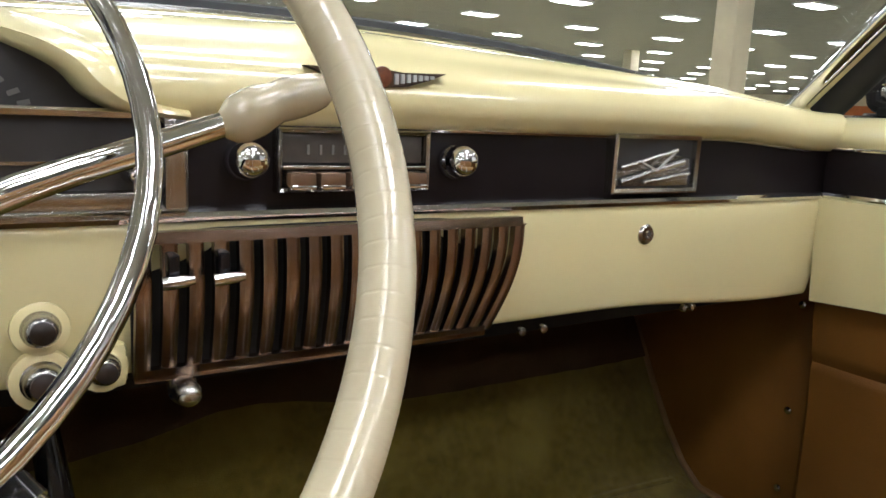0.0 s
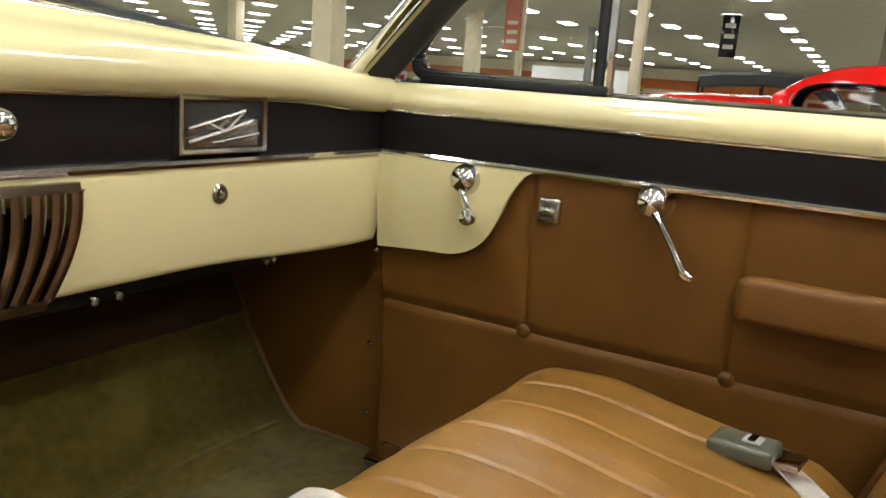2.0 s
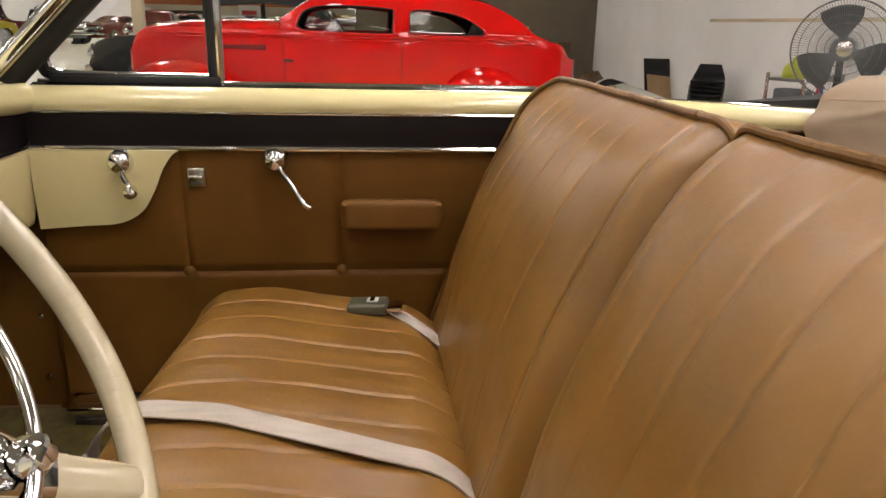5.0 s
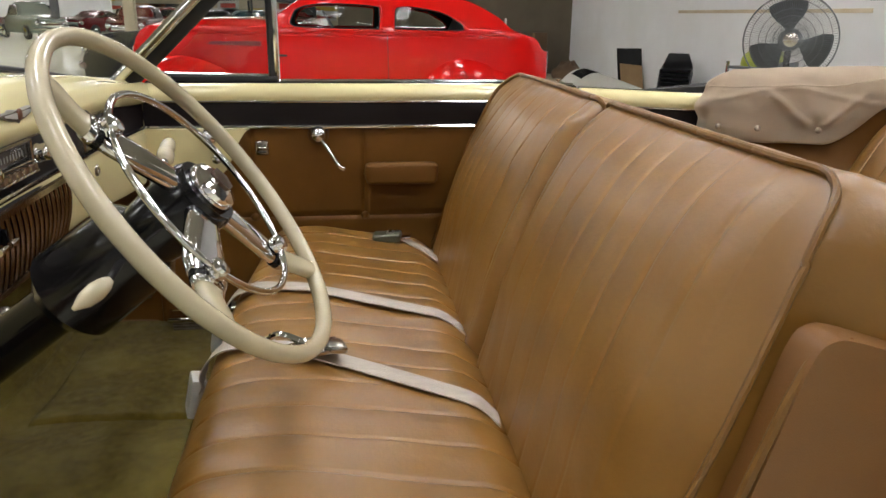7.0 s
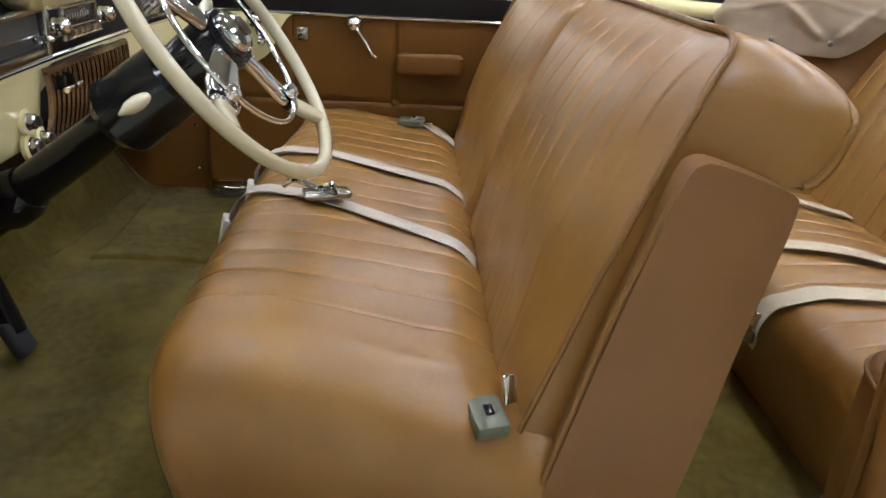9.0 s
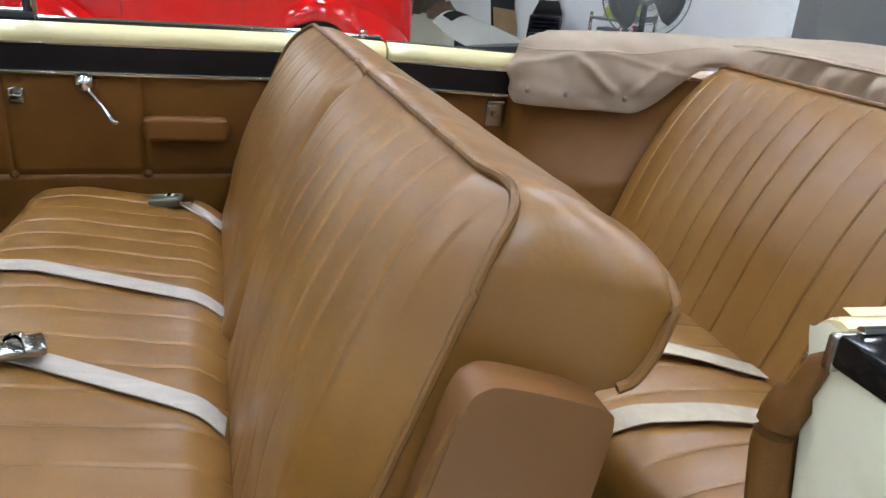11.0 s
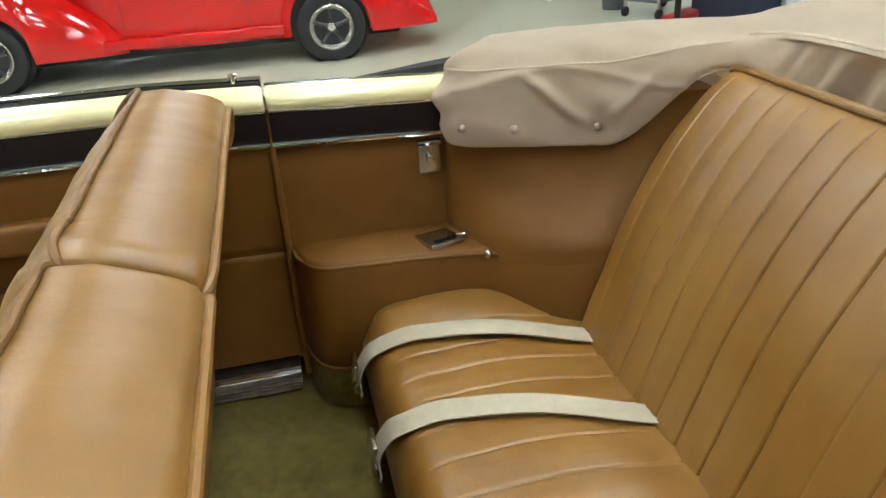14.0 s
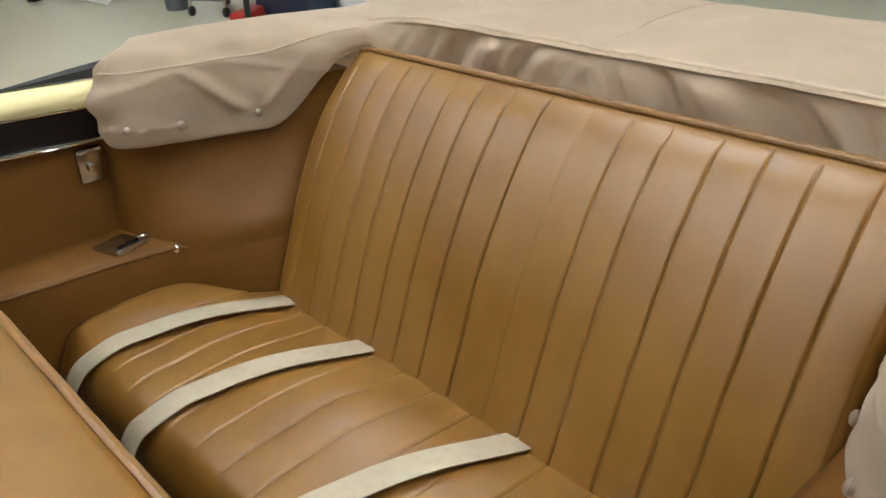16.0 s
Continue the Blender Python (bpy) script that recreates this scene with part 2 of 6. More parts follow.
def side_z(y, table):
    for (y0, z0), (y1, z1) in zip(table, table[1:]):
        if y0 <= y <= y1:
            t = (y - y0) / (y1 - y0)
            return z0 + (z1 - z0) * t
    return table[0][1] if y < table[0][0] else table[-1][1]


# ---- the showroom ----
tagged(mesh_object("floor", box(-14, 80, -16, 80, GROUND - 0.2, GROUND), CONCRETE, False), "glossy grey-green polished concrete showroom floor", "floor", kind="structure")
tagged(mesh_object("ceiling", box(-14, 80, -16, 80, 4.6, 4.8), CEILING, False), "off-white showroom ceiling with rows of lamps", "ceiling", kind="structure")


def wall(name, x0, x1, y0, y1, z0, z1, mat, label):
    return tagged(mesh_object(name, box(x0, x1, y0, y1, z0, z1), mat, False), label, "wall", kind="structure")


wall("wall_east", 80, 80.3, -16, 80, GROUND, 4.6, POST, "far cream showroom wall")
wall("wall_north", -14, 80, 80, 80.3, GROUND, 4.6, POST, "far cream showroom end wall")
wall("wall_west", -14.3, -14, -16, 80, GROUND, 4.6, WHITE_WALL, "plain white showroom wall")
wall("wall_south", -14, 80, -16.3, -16, GROUND, 4.6, GREY_WALL, "plain grey showroom wall")
wall("wall_partition_white", 5.75, 16.9, -5.5, -5.2, GROUND, 4.6, WHITE_WALL, "white painted partition wall behind the floor fan")
wall("wall_pillar", 5.0, 5.75, -5.5, -5.05, GROUND, 4.6, WHITE_WALL, "white painted wall pillar at the partition's end")
wall("wall_grey", 4.7, 5.0, -16, -5.12, GROUND, 4.6, GREY_WALL, "dark grey painted wall beside the white pillar")
wall("wall_brown", 16.9, 17.2, -5.5, 0.3, GROUND, 2.95, BROWN_WALL, "taupe painted wall behind the red sedan")
wall("wall_band_orange", 16.86, 17.2, -5.2, 0.3, 2.95, 3.7, ORANGE, "orange painted band along the top of the wall")
wall("wall_top_brown", 16.9, 17.2, -5.2, 0.3, 3.7, 4.6, GREY_WALL, "dark strip of wall under the ceiling")
wall("wall_far_white", 58, 58.2, 16.2, 25.0, GROUND, 3.3, WHITE_WALL, "white partition wall behind the parked cars")
wall("wall_band_east", 79.9, 80, -16, 80, 2.5, 3.5, ORANGE, "orange painted band on the far wall")
wall("wall_band_north", -14, 79.9, 79.9, 80, 2.5, 3.5, ORANGE, "orange painted band on the far end wall")

# rows of ceiling lamps
lamp = thing("ceiling_light", "lit white fluorescent ceiling lamp", "ceiling light", "showroom ceiling lamps")
part("frame", box(-0.66, 0.66, -0.34, 0.34, 0.0, 0.06, 0.01), WHITE_WALL, lamp)
part("diffuser", box(-0.6, 0.6, -0.28, 0.28, -0.02, 0.004, 0.008), LAMP, lamp, "glowing white diffuser")
first = True
spots = [(-9 + 5.0 * i, -11 + 5.0 * j) for i in range(17) for j in range(17)]
# extra unseen lamps added over the car to brighten its upper surfaces
spots += [(x, y) for x in (-1.6, 3.4) for y in (-3.4, 1.5)] + [(-1.6, -1.0), (1.0, 1.5), (1.0, -3.4)]
for px_, py_ in spots:
    at = pose(px_, py_, 4.54)
    if first:
        lamp.matrix_basis = at
        first = False
    else:
        copy_thing(lamp, at)


# ---- the convertible: body, floor and carpet ----
def carpet_z(x, y):
    rise = smooth_step(1.0, 1.35, y) * 0.42
    hump = 0.035 * math.exp(-(x / 0.16) ** 2) * smooth_step(-0.2, 0.6, y)
    lumps = 0.006 * noise.noise((x * 9, y * 9, 0.3)) + 0.002 * noise.noise((x * 40, y * 40, 2))
    return 0.425 + rise + hump + lumps


bm = bmesh.new()
grid(bm, lambda u, v: (-0.80 + 1.60 * u, -0.55 + 1.90 * v, carpet_z(-0.80 + 1.60 * u, -0.55 + 1.90 * v)), 110, 130)
carpet = single("floor_carpet", bm, CARPET, "worn olive green carpet on the car floor", "carpet", kind="structure")
seam = [(0.72 - 0.145 * k, 1.045 + 0.003 * k) for k in range(11)]
part("carpet_seam", tube([(x, y, carpet_z(x, y) + 0.002) for x, y in seam], 0.005, 8), CARPET, carpet)


def mat_pt(u, v):
    """The loose carpet piece on the passenger's side, with rolled edges."""
    x, y = 0.212 + 0.535 * u, 0.30 + 0.70 * v
    edge = min(u * 0.535, (1 - v) * 0.70) + 0.0005
    return (x + 0.004 * math.sin(y * 17), y + 0.004 * math.sin(x * 13), carpet_z(x, y) - 0.003 + 0.015 * min(edge / 0.012, 1) ** 0.5)


bm = bmesh.new()
grid(bm, mat_pt, 130, 160)
part("carpet_mat", bm, CARPET, carpet, "olive carpet piece with a straight cut edge")
TOE = material("dark_brown_board", (0.055, 0.030, 0.011), 0.8, second=(0.040, 0.022, 0.008), scale=20, bump=0.4, bump_scale=300, spec=0.2)
bm = bmesh.new()
grid(bm, lambda u, v: (-0.76 + 1.52 * u, 1.165 + 0.18 * v, carpet_z(-0.76 + 1.52 * u, 1.165 + 0.18 * v) + 0.012), 80, 20)
part("toe_board_pad", bm, TOE, carpet, "dark brown pad over the toe board")
BINDING = material("brown_carpet_binding", (0.16, 0.085, 0.03), 0.7)
part("carpet_binding", tube([(0.762, y, carpet_z(0.762, y) + 0.004) for y in [0.86 + 0.04 * k for k in range(13)]], 0.006, 8), BINDING, carpet)

body = thing("convertible_body", "cream painted steel body of an old open convertible", "car body", at=(0, 0, GROUND))
part("floor_pan", box(-0.86, 0.86, -2.6, 1.5, 0.20, 0.40, 0.02), BLACK, body)


def cowl_top(x):
    return 1.155 - 0.085 * (abs(x) / 0.70) ** 2.2


def cowl_edge(x):
    return 1.06 - 0.17 * (abs(x) / 0.70) ** 2.4


def hood_surface(u, v):
    x = -0.95 + 1.9 * u
    y0 = cowl_edge(min(abs(x), 0.72)) + 0.02
    y = y0 + (1.45 - y0) * v
    z = 1.10 - 0.11 * (abs(x) / 0.72) ** 2.4 - 0.02 * v
    return (x, y, z)


bm = bmesh.new()
grid(bm, hood_surface, 24, 12)
part("hood", bm, CREAM, body)


def outer_side(sign, ys):
    prof = [(0.735, 1.055), (0.80, 1.040), (0.87, 1.005), (0.92, 0.93), (0.945, 0.75), (0.93, 0.5), (0.88, 0.25)]
    q = spline([(p[0], 0, p[1]) for p in prof], 4)
    b = bmesh.new()
    loft(b, [[(sign * p.x, y, p.z - 0.045 * max(0.0, -0.08 - y)) for p in q] for y in ys], False, False)
    return b


for s in (1, -1):
    part("rear_side", outer_side(s, (-1.72, -1.3, -0.9, -0.29 if s > 0 else -0.36)), CREAM, body)
    part("front_side", outer_side(s, (-0.286 if s > 0 else 0.95, 1.2, 1.45)), CREAM, body)
part("firewall", box(-0.88, 0.88, 1.36, 1.40, 0.3, 1.10), BLACK, body)


def end_shell(stations):
    """A closed rounded nose or tail from stations of y, half width, top and bottom."""
    b = bmesh.new()
    rings = []
    for y, w, top, low in stations:
        q = spline([(w * 0.9, 0, low), (w, 0, low + 0.35 * (top - low)), (w * 0.985, 0, low + 0.72 * (top - low)), (w * 0.90, 0, low + 0.92 * (top - low)), (w * 0.55, 0, top - 0.01), (0, 0, top)], 4)
        rings.append([(p.x, y, p.z) for p in q] + [(-p.x, y, p.z) for p in q[::-1][1:]])
    loft(b, rings, True, True)
    return b


part("tail", end_shell([(-1.70, 0.935, 0.985, 0.24), (-1.95, 0.935, 0.980, 0.24), (-2.25, 0.91, 0.955, 0.26), (-2.55, 0.84, 0.88, 0.30), (-2.75, 0.72, 0.77, 0.36), (-2.82, 0.52, 0.64, 0.44)]), CREAM, body, "rounded cream boot lid and tail")
part("nose", end_shell([(1.45, 0.940, 1.075, 0.24), (1.8, 0.94, 1.06, 0.24), (2.3, 0.91, 1.01, 0.26), (2.65, 0.84, 0.93, 0.30), (2.85, 0.72, 0.80, 0.36), (2.92, 0.52, 0.66, 0.44)]), CREAM, body, "rounded cream hood and fenders")
for yy in (2.90, -2.80):
    part("bumper", tube([(-0.90, yy * 0.96, 0.42), (-0.6, yy * 1.01, 0.42), (0, yy * 1.025, 0.42), (0.6, yy * 1.01, 0.42), (0.90, yy * 0.96, 0.42)], 0.055, 10), CHROME, body)
for yy in (1.98, -1.50):
    for s in (1, -1):
        m = face_pose((s * 0.70, yy, GROUND + 0.36), (s, 0, 0))
        wh = part("wheel", lathe([(0.22, 0.0), (0.33, 0.0), (0.36, 0.04), (0.36, 0.15), (0.33, 0.19), (0.22, 0.18)], m, 36), RUBBER, body, "black tyre")
        part("hub_cap", lathe([(0.22, 0.175), (0.21, 0.20), (0.10, 0.215), (0.01, 0.22)], m, 28), CHROME, wh)
# kick panels under the dashboard ends
for s in (1, -1):
    part("kick_panel", box(*sorted((s * 0.765, s * 0.80)), 0.80, 1.36, 0.40, 0.86, 0.008), VINYL, body, "brown vinyl kick panel with small screws")
    part("kick_edge", tube([(s * 0.758, 0.832, z) for z in (0.43, 0.5, 0.6, 0.7, 0.83)], 0.012, 8), VINYL, body)
    for z in (0.50, 0.63, 0.80):
        part("screw", lathe([(0.006, 0), (0.006, 0.003), (0.002, 0.005)], face_pose((s * 0.764, 0.875, z), (-s, 0, 0)), 10), CHROME, body)
# chrome sills in the door openings
SILL = material("tarnished_sill_metal", (0.20, 0.17, 0.14), 0.35, metal=0.9, second=(0.12, 0.10, 0.08), scale=40)
for s in (1, -1):
    part("sill_plate", box(*sorted((s * 0.672, s * 0.86)), -0.27, 0.80, 0.425, 0.462, 0.006), SILL, body, "ribbed metal door sill plate")
    part("sill_edge", tube([(s * 0.690, -0.27, 0.466), (s * 0.690, 0.80, 0.466)], 0.009, 8), CHROME, body)
    part("sill_end", box(*sorted((s * 0.668, s * 0.735)), 0.735, 0.815, 0.458, 0.474, 0.006, 3), CHROME, body, "bright chrome end of the sill plate")
    for k in range(4):
        part("sill_rib", tube([(s * 0.671, -0.27, 0.434 + 0.008 * k), (s * 0.671, 0.80, 0.434 + 0.008 * k)], 0.003, 6), SILL, body)


# ---- the windshield ----
shield = thing("windshield", "curved windshield with chrome frame and dark rubber seal", "windshield", at=(0, 1.0, 1.1))


def glass_pt(u, v):
    x = -0.70 + 1.40 * u
    return (x, cowl_edge(x) - 0.40 * v, cowl_top(x) + 0.005 + 0.38 * v)


bm = bmesh.new()
grid(bm, glass_pt, 24, 6)
glass = part("glass", bm, GLASS, shield)
glass.visible_shadow = False
part("lower_seal", tube([glass_pt(i / 24, -0.01) for i in range(25)], 0.011, 8), RUBBER, shield)
part("lower_moulding", tube([Vector(glass_pt(i / 24, -0.01)) + Vector((0, -0.014, -0.005)) for i in range(25)], 0.006, 8), CHROME, shield)
part("header", tube([glass_pt(i / 24, 1.0) for i in range(25)], 0.022, 10), CHROME, shield)
for s in (1, -1):
    base = Vector((0.716 if s > 0 else -0.84, 0.882, 1.072))
    top = Vector((0.66 if s > 0 else -0.79, 0.45, 1.48))
    way = top - base
    for name, off, r, mat in (("pillar", 0.012, 0.024, RUBBER), ("pillar_moulding", -0.026, 0.012, CHROME), ("pillar_strip", -0.010, 0.010, CREAM)):
        pts = [base + way * t + Vector((s * 1.3 * min(off, 0), -off, 0.35 * off)) for t in (0, 0.25, 0.5, 0.75, 1)]
        part(name, tube(pts, r, 12), mat, shield)

# ---- right door ----
Y_FRONT, Y_GAP = 0.826, -0.284
door = thing("car_door", "closed cream car door with black band and brown vinyl lining", "car door", at=(0.75, 0.27, 0.47))


def lining_x(z):
    return 0.700 + 0.035 * smooth_step(0.97, 0.60, z) if z < 0.97 else 0.700


def extrude_y(prof, y0, y1, steps=1, bm=None, closed=False):
    bm = bm or bmesh.new()
    ys = [y0 + (y1 - y0) * i / steps for i in range(steps + 1)]
    loft(bm, [[(p[0], y, p[1]) for p in prof] for y in ys], closed, closed)
    return bm


def capped_roll(prof, y0, y1):
    """A rounded long moulding whose ends curl in a little."""
    bm = bmesh.new()
    c = Vector((sum(p[0] for p in prof) / len(prof), 0, sum(p[1] for p in prof) / len(prof)))
    rings = []
    for y, k in ((y0, 0.93), (y0 + 0.004 * (1 if y1 > y0 else -1), 1.0), ((y0 + y1) / 2, 1.0), (y1 - 0.004 * (1 if y1 > y0 else -1), 1.0), (y1, 0.93)):
        rings.append([(c.x + (p[0] - c.x) * k, y, c.z + (p[1] - c.z) * k) for p in prof])
    loft(bm, rings, True, True)
    return bm


def mirrored(prof, s):
    return [(s * p[0], p[1]) for p in prof]


ROLL = [(q.x, q.z) for q in spline([(0.693, 0, 1.036), (0.686, 0, 1.050), (0.689, 0, 1.064), (0.699, 0, 1.075), (0.714, 0, 1.081), (0.724, 0, 1.079)], 4)] + [(0.724, 1.036)]
BANDP = [(0.692, 0.978), (0.688, 1.007), (0.692, 1.037), (0.74, 1.037), (0.74, 0.978)]


def sag(y):
    """The belt line falls a little towards the rear."""
    return -0.045 * max(0.0, -0.08 - y)


def belt(parent, s, y0, y1, slot=True):
    ys = [y0 + (y1 - y0) * i / 16 for i in range(17)]

    def along(prof, soft=False):
        b = bmesh.new()
        c = (sum(p[0] for p in prof) / len(prof), sum(p[1] for p in prof) / len(prof))
        k = 1 if y1 > y0 else -1
        cuts = [(y, 1.0) for y in ys]
        if soft:
            cuts = [(y0, 0.78), (y0 + 0.003 * k, 0.92), (y0 + 0.009 * k, 1.0)] + cuts[1:-1] + [(y1 - 0.009 * k, 1.0), (y1 - 0.003 * k, 0.92), (y1, 0.78)]
        loft(b, [[(s * (c[0] + (p[0] - c[0]) * m), y, c[1] + (p[1] - c[1]) * m + sag(y)) for p in prof] for y, m in cuts], True, True)
        return b

    def rod(x, z, r):
        return tube([(s * x, y, z + sag(y)) for y in ys], r, 8)

    part("belt_roll", along(ROLL, True), CREAM, parent, "rounded cream painted window sill")
    part("black_band", along(BANDP), BAND, parent, "smooth black painted band", angle=30)
    part("band_trim", rod(0.689, 0.975, 0.0055), CHROME, parent)
    part("band_upper_trim", rod(0.690, 1.038, 0.003), CHROME, parent)
    if slot:
        part("window_channel", along([(0.725, 1.05), (0.725, 1.078), (0.742, 1.084), (0.760, 1.080), (0.760, 1.05)]), BLACK, parent, "dark window slot")
        part("outer_moulding", rod(0.765, 1.083, 0.005), CHROME, parent)
    else:
        part("outer_moulding", rod(0.729, 1.079, 0.004), CHROME, parent)


belt(door, 1, Y_FRONT, Y_GAP)


def lining(u, v):
    y = Y_FRONT + (Y_GAP - Y_FRONT) * u
    z = 0.972 + (0.475 - 0.972) * v
    x = lining_x(z)
    # stitched seams: two upright, one level line below them
    seam = 0.0
    for ys in (0.575, 0.285):
        if z > 0.735:
            seam += 0.006 * math.exp(-((y - ys) / 0.005) ** 2)
    seam += 0.007 * math.exp(-((z - 0.733) / 0.006) ** 2)
    puff = 0.004 * noise.noise((y * 5, z * 5, 7))
    return (x + seam + puff - 0.003, y, z + sag(y) * smooth_step(0.80, 0.97, z))


bm = bmesh.new()
grid(bm, lining, 150, 70)
part("lining", bm, VINYL, door, "brown vinyl lining with stitched seams")
part("door_core", box(0.742, 0.90, Y_GAP + 0.003, Y_FRONT - 0.003, 0.47, 1.00, 0.01), CREAM, door)
for y in (0.575, 0.285):
    part("tuft_button", lathe([(0.009, 0), (0.011, 0.003), (0.008, 0.007), (0.002, 0.009)], face_pose((lining_x(0.733) - 0.001, y, 0.733), (-1, 0, 0)), 14), VINYL, door)

# cream front corner of the lining with its curved edge
edge = [(q.x, q.y) for q in spline([(0.572, 0.970, 0), (0.584, 0.962, 0), (0.602, 0.935, 0), (0.620, 0.895, 0), (0.644, 0.859, 0), (0.685, 0.837, 0), (0.745, 0.832, 0), (Y_FRONT, 0.826, 0)], 5)]
bm = bmesh.new()
rows = 10
cols = []
for y, z in edge:
    cols.append([bm.verts.new((lining_x(z + (0.971 - z) * k / rows) - 0.009, y, z + (0.971 - z) * k / rows)) for k in range(rows + 1)])
for a, b in zip(cols, cols[1:]):
    for k in range(rows):
        bm.faces.new((a[k], a[k + 1], b[k + 1], b[k]))
bmesh.ops.remove_doubles(bm, verts=bm.verts, dist=0.0005)
bmesh.ops.solidify(bm, geom=bm.faces[:], thickness=-0.008)
part("cream_corner", bm, CREAM, door, "cream painted metal corner with a curved edge")


def winder(parent, y, z):
    m = face_pose((0.694, y, z), (-1, 0, 0))
    esc = part("crank_rose", lathe([(0.026, 0), (0.027, 0.005), (0.022, 0.012), (0.020, 0.024), (0.014, 0.031), (0.003, 0.034)], m, 20), CHROME, parent)
    pts = [(0.672, y, z), (0.668, y - 0.004, z - 0.018), (0.668, y - 0.012, z - 0.036), (0.668, y - 0.016, z - 0.048)]
    part("crank_arm", tube(spline(pts, 4), [0.008 - 0.0025 * math.sin(i / 12 * math.pi) for i in range(13)], 10), CHROME, esc)
    part("crank_knob", lathe([(0.006, -0.006), (0.012, 0.002), (0.013, 0.010), (0.010, 0.018), (0.003, 0.021)], face_pose((0.672, y - 0.018, z - 0.052), (-1, 0, 0)), 16), CHROME, esc)


winder(door, 0.672, 0.951)
# window switch
sw = part("window_switch", box(0.692, 0.706, 0.528, 0.562, 0.902, 0.940, 0.005, 3), DULL, door, "square metal window switch plate")
part("switch_key", box(0.687, 0.694, 0.533, 0.557, 0.917, 0.926, 0.003), CHROME, sw)
part("switch_bar", box(0.690, 0.694, 0.535, 0.555, 0.909, 0.912, 0.001), GAUGE, sw)
# inside handle
hn = part("door_handle", lathe([(0.026, 0), (0.027, 0.005), (0.022, 0.012), (0.020, 0.024), (0.013, 0.032), (0.002, 0.035)], face_pose((0.697, 0.402, 0.955), (-1, 0, 0)), 20), CHROME, door, "chrome inside door handle")
pts = spline([(0.676, 0.402, 0.955), (0.670, 0.390, 0.938), (0.668, 0.368, 0.905), (0.668, 0.350, 0.875), (0.672, 0.338, 0.868)], 4)
part("handle_lever", tube(pts, [0.0085 - 0.0025 * math.sin(math.pi * min(i / 12, 1)) for i in range(len(pts) - 1)] + [0.0060], 12, flat=0.8), CHROME, hn)


# armrest pad
def armrest(u, v):
    y = 0.092 + 0.196 * u
    a = v * math.tau
    end = (1 - abs(2 * u - 1) ** 14) ** 0.5
    cx, cz = 0.690, 0.853
    c, s_ = math.cos(a), math.sin(a)
    k = 0.34
    top = 0.006 * max(s_, 0) * (c < 0)
    return (cx + 0.036 * end * math.copysign(abs(c) ** k, c), y, cz + (0.027 + top) * end * math.copysign(abs(s_) ** k, s_) - 0.003 * c)


bm = bmesh.new()
grid(bm, armrest, 40, 40, False, True)
pad = part("armrest", bm, VINYL, door, "padded brown armrest")
part("armrest_welt", tube([(0.659, 0.100 + 0.18 * k / 20, 0.876) for k in range(21)], 0.0026, 6), VINYL, pad)

# quarter light with its chrome frame
vent = thing("vent_window", "small chrome-framed quarter window on the door sill", "car window", at=(0.76, 0.66, 1.085))
corner = [(0.760, 0.79, 1.098), (0.745, 0.522, 1.38), (0.745, 0.502, 1.38), (0.760, 0.502, 1.096)]
bm = bmesh.new()
bm.faces.new([bm.verts.new(p) for p in corner])
pane = part("pane", bm, GLASS, vent, "", False)
pane.visible_shadow = False
inner = spline([corner[1], (0.753, 0.668, 1.270), (0.758, 0.756, 1.190), (0.759, 0.798, 1.140), (0.760, 0.802, 1.115), (0.760, 0.785, 1.101), (0.760, 0.70, 1.098), corner[3]], 6)
part("frame", tube(inner, 0.005, 8), CHROME, vent)
part("rubber_seal", tube([Vector(p) + Vector((-0.004, 0.010, -0.006)) for p in inner[:-5]], 0.009, 8), RUBBER, vent)
part("frame_outer", tube([Vector(p) + Vector((-0.014, 0.030, 0.002)) for p in inner[:22]], 0.013, 8), CREAM, vent, "cream painted window surround")
part("post", tube([(0.760, 0.503, 1.08), (0.745, 0.503, 1.47)], 0.008, 8), CHROME, vent)
part("post_seal", tube([(0.757, 0.516, 1.08), (0.742, 0.516, 1.47)], 0.008, 8), RUBBER, vent)
part("base_rail", box(0.745, 0.785, 0.50, 0.80, 1.080, 1.096, 0.004), RUBBER, vent)


